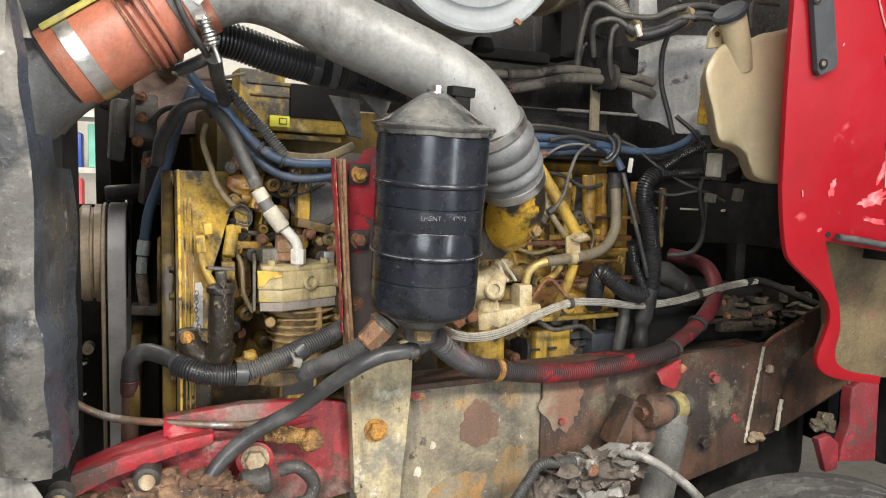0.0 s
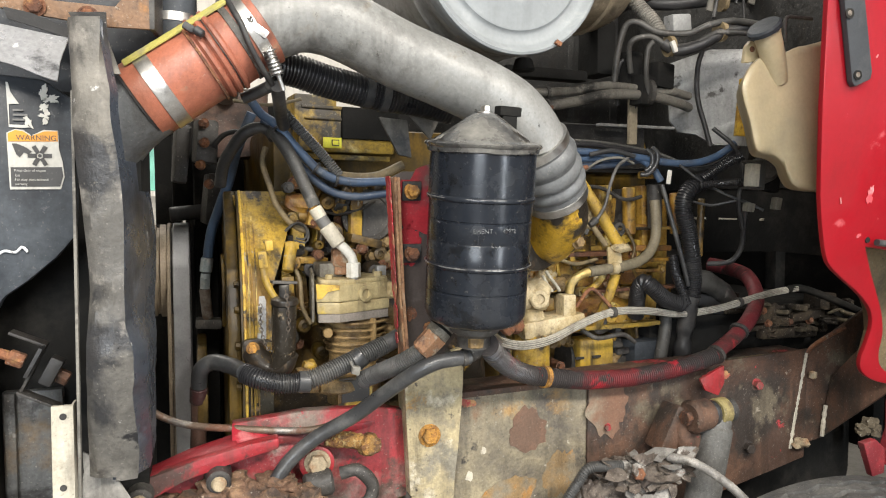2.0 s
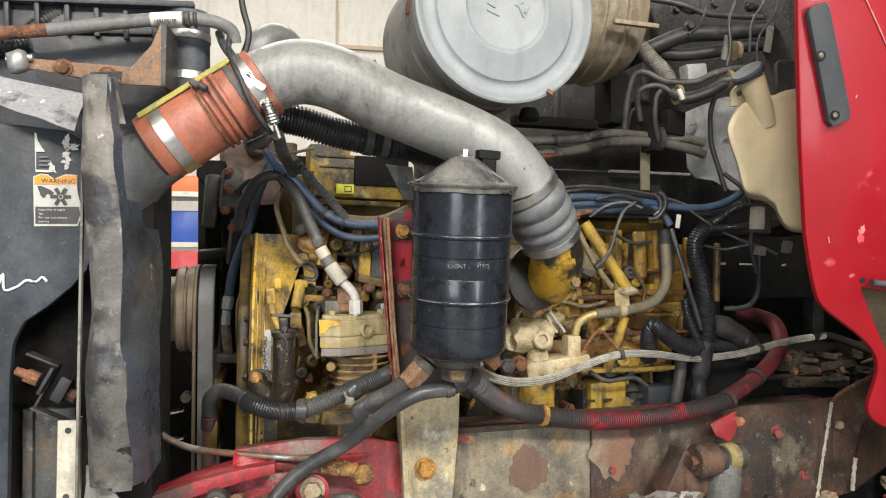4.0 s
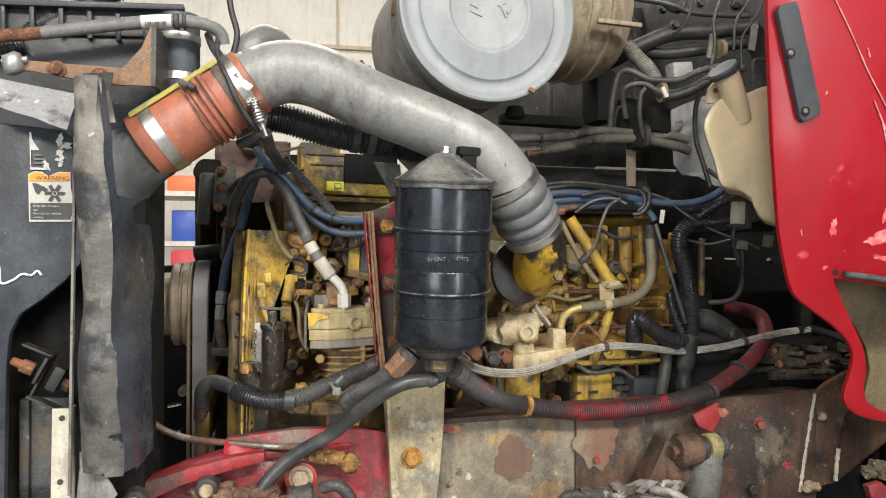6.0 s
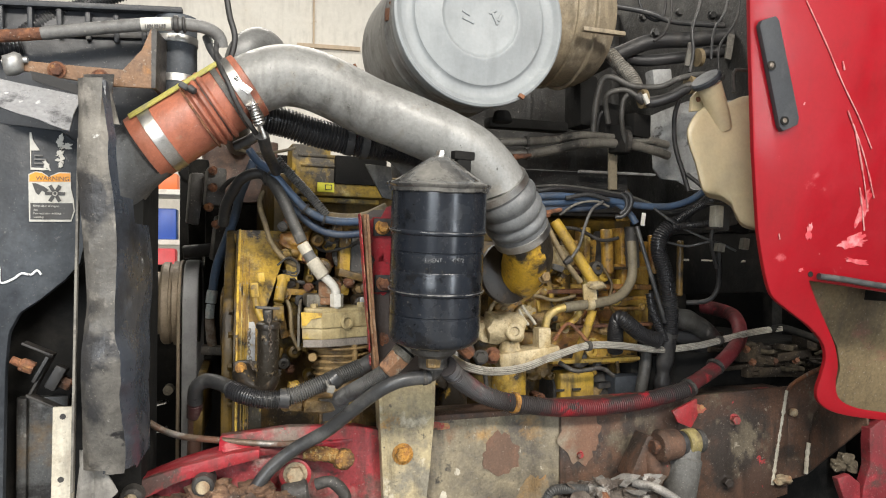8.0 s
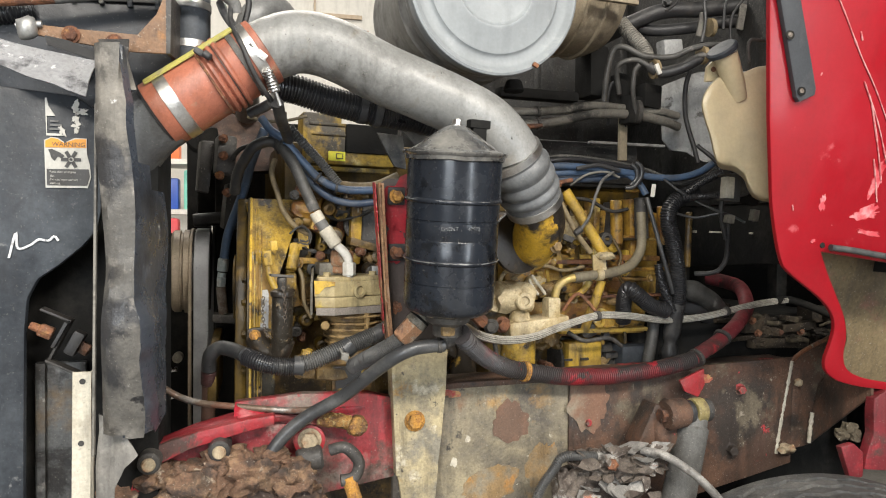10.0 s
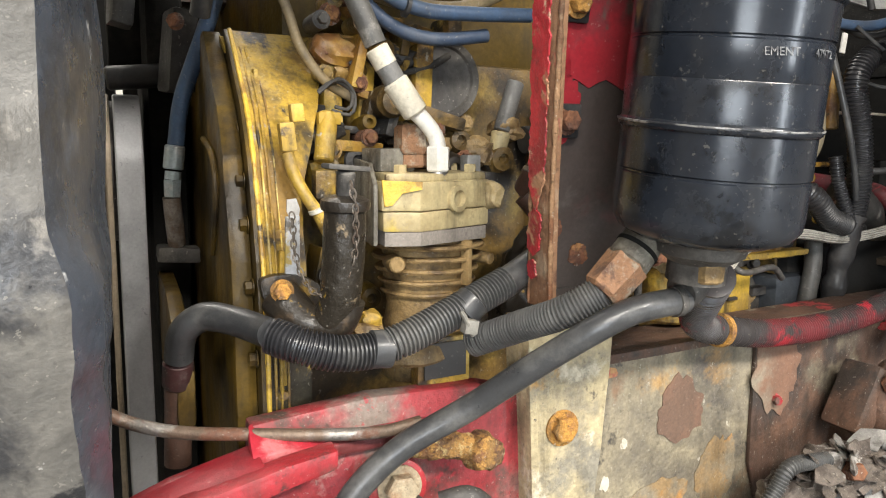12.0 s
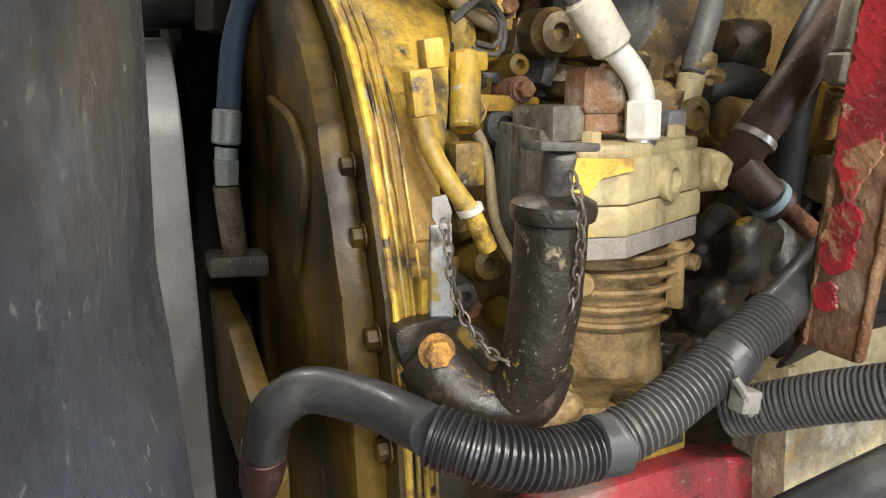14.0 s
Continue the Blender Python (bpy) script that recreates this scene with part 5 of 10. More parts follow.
part("paint_mark", bm, "chalk", shroud, "white paint marker scribble")
# warning label
lab = part("warning_label", plate(B(), [(-0.2125, 1.3155, 1.7474), (-0.2013, 1.3155, 1.7528), (-0.1900, 1.3155, 1.7521), (-0.1786, 1.3155, 1.7441), (-0.1616, 1.3155, 1.7527), (-0.1415, 1.3155, 1.7522), (-0.1414, 1.3155, 1.7242), (-0.1365, 1.3155, 1.7035), (-0.1345, 1.3155, 1.6807), (-0.1402, 1.3155, 1.6620), (-0.2103, 1.3155, 1.6613)], 0.001), "sticker_w", shroud, "torn white and orange warning label")
part("orange_header", plate(B(), [(-0.2103, 1.3146, 1.7340), (-0.2104, 1.3146, 1.7463), (-0.2001, 1.3146, 1.7517), (-0.1897, 1.3146, 1.7499), (-0.1793, 1.3146, 1.7429), (-0.1604, 1.3146, 1.7506), (-0.1423, 1.3146, 1.7510), (-0.1422, 1.3146, 1.7355)], 0.0006), "sticker_o", lab)
part("text_block", plate(B(), [(-0.2083, 1.3146, 1.6951), (-0.1382, 1.3146, 1.6962), (-0.1362, 1.3146, 1.6827), (-0.1410, 1.3146, 1.6661), (-0.2081, 1.3146, 1.6654)], 0.0006), "ink", lab)
words("heading", "WARNING", 0.0115, Matrix.Translation((-0.1716, 1.3142, 1.7400)) @ pose(0, 0, 0, 90, 0, 0), "ink", lab)
for c, line, size in (((-0.1818, 1.3142, 1.6903), "Keep clear of engine", 0.0052), ((-0.1987, 1.3142, 1.6829), "fan.", 0.0052), ((-0.1799, 1.3142, 1.6765), "Fan may start without", 0.0052), ((-0.1940, 1.3142, 1.6696), "warning.", 0.0052)):
    words("small_print", line, size, Matrix.Translation(c) @ pose(0, 0, 0, 90, 0, 0), "sticker_w", lab)
bm = B()
FC = Vector((-0.1677, 1.3142, 1.7132))
for k in range(6):
    a = math.pi / 3 * k
    box(bm, FC + Vector((math.cos(a) * 0.0105, 0, math.sin(a) * 0.0105)), (0.0125, 0.0006, 0.0062), (0, -math.degrees(a), 0))
rod(bm, FC + Vector((0, 0.0004, 0)), FC - Vector((0, 0.0004, 0)), 0.0025)
part("pictogram", bm, "ink", lab)
bm = B()
plate(bm, [(-0.2055, 1.3142, 1.7310), (-0.1989, 1.3142, 1.7312), (-0.1857, 1.3142, 1.7253), (-0.1782, 1.3142, 1.7192), (-0.1838, 1.3142, 1.7150), (-0.1895, 1.3142, 1.7180), (-0.1951, 1.3142, 1.7097), (-0.1998, 1.3142, 1.7147)], 0.0006)
part("pictogram", bm, "ink", lab)
old = part("torn_label", plate(B(), [(-0.2110, 1.3155, 1.8234), (-0.2082, 1.3155, 1.8235), (-0.2053, 1.3155, 1.8092), (-0.1939, 1.3155, 1.7911), (-0.2080, 1.3155, 1.7906), (-0.2079, 1.3155, 1.7598), (-0.1863, 1.3155, 1.7594), (-0.1787, 1.3155, 1.7564), (-0.1900, 1.3155, 1.7551), (-0.2088, 1.3155, 1.7557)], 0.001), "sticker_w", shroud, "remains of a torn label")
bm = B()
for c, w in (((-0.1957, 1.3152, 1.7817), 0.014), ((-0.1928, 1.3152, 1.7746), 0.020), ((-0.1947, 1.3152, 1.7673), 0.017)):
    box(bm, c, (w, 0.0006, 0.003))
part("text_bars", bm, "grey_rubber", old)
for k, (c, rx, rz) in enumerate((((-0.1589, 1.3152, 1.8066), 0.006, 0.010), ((-0.1503, 1.3152, 1.8006), 0.010, 0.005), ((-0.1597, 1.3152, 1.7879), 0.007, 0.004), ((-0.1578, 1.3152, 1.7745), 0.006, 0.007), ((-0.1597, 1.3152, 1.7652), 0.004, 0.004), ((-0.1824, 1.3152, 1.7635), 0.008, 0.004))):
    blotch(old, "paper_scrap", (c[0], c[2]), rx, rz, "sticker_w", k * 2.3, lambda x: 1.3152, 0.4 * k, 0.9, 0.001)

# near-black box standing for the shaded recess behind, and lower radiator side
rad = thing("radiator", (-0.19, 1.42, 0.9), "grimy dark radiator side channel with pale bar", "radiator")
bm = B()
box(bm, (-0.165, 1.52, 1.40), (0.27, 0.22, 0.85), (0, 0, 0), 0.004)
part("tank", bm, "void", rad)
bm = B()
box(bm, (-0.205, 1.40, 1.185), (0.09, 0.02, 0.29), (0, 0, 0), 0.003)
box(bm, (-0.237, 1.388, 1.185), (0.016, 0.02, 0.29), (0, 0, 0), 0.003)
part("lower_channel", roughen(bm, 0.001, 30), "rad_side", rad, "stained grey radiator side channel")
bm = B()
box(bm, (-0.1425, 1.2700, 1.1400), (0.031, 0.008, 0.385), (0, 0.6, 0), 0.001)
box(bm, (-0.1290, 1.2850, 1.1400), (0.004, 0.03, 0.385), (0, 0.6, 0), 0.001)
bar = part("pale_bar", bm, "bone", rad, "bone coloured flat bar")
for p in ((-0.1395, 1.2655, 1.316), (-0.1440, 1.2655, 1.100), (-0.1420, 1.2655, 1.205)):
    # Dark disc laid on the bar for the shade inside the hole.
    part("bolt_hole", lathe(B(), [(0.0052, 0), (0.0052, 0.0008), (0, 0.0009)], p, (0, -1, 0), 16), "soot", bar)
bm = B()
zb = [(-0.2163, 1.3200, 1.4409), (-0.1690, 1.3200, 1.4192), (-0.2046, 1.3200, 1.3484), (-0.1537, 1.3000, 1.3225)]
for a, b in zip(zb, zb[1:]):
    a, b = Vector(a), Vector(b)
    mid, d = (a + b) / 2, b - a
    box(bm, mid, (d.length + 0.004, 0.03, 0.0045), (0, -math.degrees(math.atan2(d.z, d.x)), 0), 0.001)
part("z_bracket", bm, "soot", rad, "bent steel z bracket")
bm = B()
rod(bm, (-0.2353, 1.3100, 1.4131), (-0.2195, 1.3100, 1.4056), 0.007, 0.008)
rod(bm, (-0.2204, 1.3100, 1.4056), (-0.1981, 1.3100, 1.3958), 0.0125, 0.0125, 6, 0.002)
part("nut", rod(B(), (-0.1604, 1.3100, 1.3771), (-0.1366, 1.3100, 1.3630), 0.012, 0.012, 6, 0.002), "rust", rad)
part("bolt", bm, "rust", rad, "rusty bolt through bracket")
bm = B()
box(bm, (-0.1821, 1.3000, 1.3967), (0.006, 0.03, 0.05), (0, 28, 0), 0.001)
box(bm, (-0.1590, 1.3050, 1.3799), (0.02, 0.03, 0.045), (0, 28, 0), 0.004)
part("rubber_bushing", bm, "black_rubber", rad)

# ---- top left: rusty bracket, flap, tank, hoses ----
rb = thing("radiator_bracket", (-0.1202, 1.3400, 1.9388), "rusty brown radiator mounting bracket with two bolts", "bracket")
bm = B()
plate(bm, [(-0.2327, 1.3350, 1.9588), (-0.1581, 1.3350, 1.9546), (-0.0578, 1.3350, 1.9515), (-0.0248, 1.3350, 1.9919), (-0.0078, 1.3350, 2.0349), (0.0024, 1.3350, 2.0324), (0.0007, 1.3350, 1.9202), (-0.0696, 1.3350, 1.9189), (-0.1579, 1.3350, 1.9294), (-0.2326, 1.3350, 1.9401)], 0.008, (0, 1, 0), 0.0015)
part("plate", roughen(bm, 0.001, 30), "rusty_plate", rb)
bm = B()
plate(bm, [(-0.0078, 1.3350, 2.0349), (0.0024, 1.3350, 2.0324), (0.0007, 1.3350, 1.9202), (-0.0074, 1.3350, 1.9198)], 0.09, (0.1, 1, 0), 0.001)
part("side_flange", bm, "soot", rb)
for p in ((-0.1710, 1.3330, 1.9429), (-0.0969, 1.3330, 1.9330)):
    part("bolt", hexhead(B(), p, (0, -1, 0), 0.012, 0.01), "rust", rb)
bm = lump(B(), (-0.2424, 1.3300, 1.9487), (0.02, 0.02, 0.022), 0.3, 2)
rod(bm, (-0.2612, 1.3300, 1.9518), (-0.2189, 1.3300, 1.9583), 0.006)
part("corroded_nut", bm, "alu", rb, "whitish corroded nut")
bm = B()
v = [Vector(p) for p in ((-0.3144, 1.3000, 1.9291), (-0.2078, 1.3100, 1.9066), (-0.1201, 1.3000, 1.8931), (-0.1305, 1.2500, 1.8194), (-0.1924, 1.2600, 1.8416), (-0.3028, 1.2700, 1.8782))]
plate(bm, v, 0.003, (0, 1, -0.3))
bmesh.ops.subdivide_edges(bm, edges=bm.edges[:], cuts=4, use_grid_fill=True)
solo("heat_shield_flap", roughen(bm, 0.004, 22), "wet_alu", "bent dirty aluminium shield flap above shroud", "metal flap")
bm = B()
plate(bm, [(-0.2098, 1.3100, 1.9341), (-0.1703, 1.3100, 1.9269), (-0.1178, 1.3100, 1.9057), (-0.1201, 1.3000, 1.8921), (-0.2030, 1.3000, 1.9147)], 0.004, (0, 1, 0))
solo("rubber_seal", roughen(bm, 0.002, 30), "black_rubber", "torn black rubber seal under rusty bracket", "seal")
bm = B()
box(bm, (-0.1822, 1.5000, 1.9555), (0.43, 0.14, 0.30), (0, -2, 0), 0.045)
rt = thing("radiator_tank", (-0.1822, 1.5000, 1.9555), "black plastic radiator top tank", "radiator tank")
part("tank", bm, "tank_black", rt)
bm = B()
box(bm, (-0.1641, 1.4270, 2.0382), (0.36, 0.012, 0.012), (0, -2, 0), 0.004)
part("seam", bm, "black_rubber", rt)
for k in range(7):
    part("rib", box(B(), (-0.345 + 0.052 * k, 1.432, 2.062 - 0.002 * k), (0.010, 0.030, 0.055), (0, -2, 0), 0.003), "tank_black", rt)
part("clamp_rail", box(B(), (-0.16, 1.424, 2.092), (0.40, 0.022, 0.012), (0, -2, 0), 0.003), "tank_black", rt)
up = thing("upper_radiator_pipe", (0.0229, 1.4600, 1.9870), "black upper radiator pipe with two band clamps", "pipe")
bm = B()
rod(bm, (0.0231, 1.4600, 1.9224), (0.0225, 1.4600, 2.0927), 0.043, 0.043, 36)
part("pipe", bm, "plastic", up)
for v in (0, 1):
    part("band_clamp", band(B(), ((0.0227, 1.4600, 2.0433), (0.0229, 1.4600, 1.9635))[v], (0, 0, 1), 0.0435, 0.016), "steel", up)
gh = thing("coolant_hose", (-0.0853, 1.3600, 2.0375), "grey rubber coolant hose with white barcode label", "hose")
bm = sweep(B(), [(-0.2070, 1.3700, 2.0187), (-0.1377, 1.3700, 2.0317), (-0.0568, 1.3700, 2.0457), (0.0156, 1.3700, 2.0549), (0.0784, 1.3750, 2.0561), (0.1116, 1.3900, 2.0447), (0.1197, 1.4000, 2.0173)], 0.0125, 20)
part("hose", bm, "grey_rubber", gh)
bm = sweep(B(), [(-0.3413, 1.3700, 2.0018), (-0.2652, 1.3700, 2.0107), (-0.2021, 1.3700, 2.0200)], 0.0118, 20)
part("pipe_end", bm, "rust", gh, "rusted steel pipe end")
bm = B()
sweep(bm, [(-0.0311, 1.3700, 2.0496), (-0.0032, 1.3700, 2.0531), (0.0261, 1.3700, 2.0556)], 0.0132, 20)
part("barcode_label", bm, "sticker_w", gh)
bm = B()
for k in range(9):
    p = Vector((-0.0217, 1.3570, 2.0429)).lerp(Vector((0.0134, 1.3570, 2.0463)), k / 8)
    box(bm, p, (0.0014 + 0.0012 * (k % 3), 0.001, 0.008))
part("barcode", bm, "ink", gh)
bm = B()
rod(bm, (0.0282, 1.3700, 2.0557), (0.0387, 1.3700, 2.0564), 0.0165, None, 20, 0.002)
rod(bm, (0.0450, 1.3700, 2.0557), (0.0514, 1.3700, 2.0561), 0.0165, None, 20, 0.002)
part("hose_clamp", bm, "black_rubber", gh)
bm = corrugated(B(), [(-0.2680, 1.4400, 2.0221), (-0.2376, 1.4400, 2.0519), (-0.1890, 1.4500, 2.0843), (-0.1282, 1.4600, 2.1170), (-0.0654, 1.4700, 2.1507)], 0.017, 0.006, 0.0025)
solo("wiring_loom", bm, "loom", "black corrugated wiring loom over radiator tank", "wiring loom")
bm = corrugated(B(), [(-0.3308, 1.4200, 1.9908), (-0.2915, 1.4200, 1.9985), (-0.2598, 1.4300, 2.0109)], 0.02, 0.007, 0.003)
solo("wiring_loom", bm, "loom", "black corrugated loom beside radiator tank", "wiring loom")
bm = sweep(B(), [(0.1212, 1.4200, 2.1681), (0.1314, 1.4200, 2.0991), (0.1427, 1.4200, 2.0532), (0.1350, 1.4200, 2.0120), (0.1253, 1.4000, 1.9832)], 0.0062, 14)
solo("wiring_cable", bm, "black_rubber", "black cable over coupler clamp", "cable")
bm = sweep(B(), [(0.1300, 2.1000, 1.9300), (0.1280, 1.9200, 1.9700), (0.1320, 1.7600, 2.0300), (0.1480, 1.7150, 2.0950), (0.1750, 1.7300, 2.1300), (0.2000, 1.7500, 2.1360), (0.2250, 1.7800, 2.1200), (0.2350, 1.8000, 2.0900)], 0.036, 28)
solo("breather_pipe", bm, "drum_grey", "grey metal breather pipe behind charge pipe", "pipe")
# harness and wires by the coupler clamp
bm = sweep(B(), [(0.1086, 1.4000, 2.0452), (0.1090, 1.3700, 2.0028), (0.1198, 1.3300, 1.9652), (0.1345, 1.3150, 1.9351), (0.1471, 1.3150, 1.9032), (0.1675, 1.3300, 1.8688), (0.1901, 1.3600, 1.8415)], 0.0052, 12)
solo("wiring_cable", bm, "black_rubber", "black cable tied along coupler clamp", "cable")
bm = sweep(B(), [(0.0871, 1.4200, 2.0474), (0.0978, 1.4000, 2.0194), (0.1126, 1.3800, 1.9944), (0.1249, 1.3600, 1.9764)], 0.009, 12)
solo("wiring_cable", bm, "hose", "short dark cable over coupler", "cable")
bm = B()
rod(bm, (0.0624, 1.3150, 1.9208), (0.0753, 1.3100, 1.9117), 0.008, 0.007, 10, 0.002)
box(bm, (0.0531, 1.3250, 1.9248), (0.02, 0.012, 0.012), (0, 30, 0), 0.003)
solo("strap_buckle", bm, "black_rubber", "black strap buckle on orange coupler", "buckle")
bm = sweep(B(), [(0.1443, 1.4600, 1.8324), (0.1621, 1.4500, 1.8398), (0.1762, 1.4400, 1.8458), (0.1880, 1.4300, 1.8517)], 0.011, 14)
solo("hose_stub", bm, "hose", "grey hose stub under coupler", "hose")

# ---- engine block and front cover ----
engine = thing("engine_block", (0.7, 1.95, 0.8), "oily yellow diesel engine block with front gear cover", "engine")
bm = B()
box(bm, (0.72, 2.08, 1.22), (1.12, 0.50, 0.85), (0, 0, 6), 0.015)
bmesh.ops.subdivide_edges(bm, edges=bm.edges[:], cuts=12, use_grid_fill=True)
part("crankcase", roughen(bm, 0.004, 9), "grimy_yellow", engine)
bm = B()
box(bm, (0.75, 2.10, 1.72), (1.10, 0.44, 0.2), (0, 0, 6), 0.02)
part("cylinder_head", bm, "amber", engine)
EDGE = [(1.765, 1.665), (1.735, 1.64), (1.69, 1.60), (1.645, 1.56), (1.605, 1.50), (1.585, 1.45), (1.56, 1.38), (1.545, 1.30), (1.54, 1.20), (1.545, 1.05), (1.56, 0.95)]
bm = B()
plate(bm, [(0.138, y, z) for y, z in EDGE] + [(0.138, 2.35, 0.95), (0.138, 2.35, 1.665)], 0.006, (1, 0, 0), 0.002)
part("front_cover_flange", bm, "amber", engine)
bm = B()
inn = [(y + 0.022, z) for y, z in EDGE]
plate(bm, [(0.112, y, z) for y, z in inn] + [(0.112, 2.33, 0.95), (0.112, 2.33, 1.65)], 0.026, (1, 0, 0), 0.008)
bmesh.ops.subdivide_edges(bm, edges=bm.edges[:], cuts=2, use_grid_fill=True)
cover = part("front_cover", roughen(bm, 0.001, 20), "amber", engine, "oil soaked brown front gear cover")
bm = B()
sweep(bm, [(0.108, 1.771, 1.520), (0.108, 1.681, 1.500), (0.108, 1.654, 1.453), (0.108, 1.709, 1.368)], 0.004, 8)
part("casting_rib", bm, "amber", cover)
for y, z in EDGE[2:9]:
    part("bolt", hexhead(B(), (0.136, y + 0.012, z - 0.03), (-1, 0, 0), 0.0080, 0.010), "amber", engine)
# side face behind the flange
W_ = lambda z: 0.048 if z < 1.45 else 0.048 + (z - 1.45) * 0.35
# The lower run takes a darker, black and yellow colour.
for name, run, mt, lb in (("gear_housing", EDGE[:8], "pale_yellow", "chipped yellow gear housing side"), ("lower_housing", EDGE[7:], "cover_shade", "black and yellow lower housing")):
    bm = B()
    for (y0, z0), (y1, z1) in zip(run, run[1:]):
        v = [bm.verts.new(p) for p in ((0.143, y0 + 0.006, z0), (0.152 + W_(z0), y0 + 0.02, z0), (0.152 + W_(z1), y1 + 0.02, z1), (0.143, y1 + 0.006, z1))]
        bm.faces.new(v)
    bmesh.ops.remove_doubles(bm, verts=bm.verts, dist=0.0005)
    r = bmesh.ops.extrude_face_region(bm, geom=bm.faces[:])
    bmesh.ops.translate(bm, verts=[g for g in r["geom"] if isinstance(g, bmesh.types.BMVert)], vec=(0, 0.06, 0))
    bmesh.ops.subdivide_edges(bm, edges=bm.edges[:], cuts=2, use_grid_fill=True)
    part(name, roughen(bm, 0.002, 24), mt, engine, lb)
bm = sweep(B(), [(0.146, y + 0.002, z) for y, z in EDGE], lambda s, g: 0.0032 + 0.0009 * noise.noise(Vector((g * 50, 2, 1))), 8, 0.01)
part("edge_lip", bm, "yellow_lip", engine, "bright chipped yellow lip")
for dx, r, mt in ((0.0095, 0.0022, "yellow"), (0.0165, 0.0030, "pale_yellow"), (0.0250, 0.0018, "yellow")):
    bm = sweep(B(), [(0.146 + dx, y + 0.006 + 0.2 * dx, z) for y, z in EDGE[1:]], lambda s, g: r * (0.75 + 0.55 * noise.noise(Vector((g * 34, dx * 900, 1)))), 8, 0.008)
    part("housing_ridge", bm, mt, engine)
bm = B()
plate(bm, [(0.1319, 1.7600, 1.6461), (0.2001, 1.7900, 1.6386), (0.2061, 1.7700, 1.6267), (0.1355, 1.7450, 1.6317)], 0.01, (0, 0.2, 1))
part("housing_lip", bm, "pale_yellow", engine)
# ribs and pipes on the block side behind the compressor
for k, (u0, w, z0, z1) in enumerate(((0.27, 0.03, 1.40, 1.66), (0.32, 0.025, 1.42, 1.70), (0.40, 0.03, 1.50, 1.68), (0.46, 0.024, 1.5, 1.7))):
    bm = B()
    box(bm, (u0, 1.735 + 0.02 * (k % 2), (z0 + z1) / 2), (w, 0.06, z1 - z0), (0, (-3, 4, 2, -2)[k], 6), 0.008)
    part("rib", roughen(bm, 0.002, 30), "yellow", engine)
bm = B()
lathe(bm, [(0.062, -0.03), (0.062, 0.005), (0.060, 0.012), (0.050, 0.014), (0.047, 0.010), (0.0, 0.011)], (0.4340, 1.7300, 1.6080), (-0.1, -1, 0), 40)
part("round_cover", bm, "soot", engine, "round dark cover plate")
part("bolt", hexhead(B(), (0.4780, 1.7250, 1.5480), (0, -1, 0), 0.009), "brass_dull", engine)
bm = B()
sweep(bm, [(0.3672, 1.7600, 1.5721), (0.3729, 1.7600, 1.6083), (0.4017, 1.7600, 1.6374), (0.4454, 1.7600, 1.6522)], 0.012, 12)
part("cover_rim", bm, "rust", engine)

# ---- engine control box with sticker ----
box1 = thing("control_module", (0.3741, 1.7800, 1.8209), "yellow and black engine control box with warning sticker", "control box")
bm = B()
box(bm, (0.3926, 1.8300, 1.8090), (0.235, 0.10, 0.105), (0, 1, 6), 0.006)
box(bm, (0.3178, 1.8200, 1.8539), (0.10, 0.09, 0.07), (0, 1, 6), 0.004)
part("case", bm, "ecm" , box1)
for c, s in (((0.3375, 1.7750, 1.8603), (0.10, 0.012, 0.008)), ((0.3447, 1.7750, 1.8342), (0.10, 0.012, 0.006)), ((0.3883, 1.7750, 1.7445), (0.22, 0.02, 0.012))):
    part("fin", box(B(), c, s, (0, 1, 6), 0.002), "ecm", box1)
bm = B()
box(bm, (0.4496, 1.8000, 1.8251), (0.14, 0.05, 0.075), (0, 1, 6), 0.006)
part("cover", bm, "void", box1)
st = part("sticker", box(B(), (0.3587, 1.7660, 1.7782), (0.044, 0.001, 0.024), (0, 1, 6)), "sticker_y", box1, "yellow square warning sticker")
bm = B()
box(bm, (0.3658, 1.7640, 1.7782), (0.018, 0.001, 0.014), (0, 1, 6))
part("print_bar", bm, "ink", st)
bm = B()
box(bm, (0.3657, 1.7628, 1.7781), (0.014, 0.001, 0.010), (0, 1, 6))
part("print_field", bm, "sticker_y", st)

# ---- belt and pulleys ----
PX, PY, PZ, PR = -0.012, 1.985, 1.470, 0.112
drive = thing("belt_drive", (0.02, PY, 0.9), "dusty belt pulley with wide grey ribbed belt", "pulley")
bm = B()
lathe(bm, [(0.06, -0.055), (PR - 0.006, -0.052), (PR, -0.046), (PR, -0.030), (PR - 0.006, -0.028), (PR - 0.006, -0.022), (PR + 0.002, -0.020), (PR + 0.002, -0.006), (PR - 0.02, -0.004)], (PX, PY, PZ), (1, 0.03, 0), 64)
part("pulley", bm, "pulley_tan", drive, "tan dusty pulley rim")
bm = B()
lathe(bm, [(0.05, -0.004), (PR - 0.004, -0.004), (PR - 0.004, 0.046), (0.05, 0.046)], (PX, PY, PZ), (1, 0.03, 0), 64)
part("hub", bm, "soot", drive)
bm = B()
th = 0.006
ringo = []
for k in range(33):
    a = math.pi * k / 32
    ringo.append((PY - math.cos(a) * PR, PZ + math.sin(a) * PR, math.cos(a), math.sin(a)))
lowz = 0.78
path = [(PY - PR, lowz, 1, 0)] + ringo + [(PY + PR, lowz, -1, 0)]
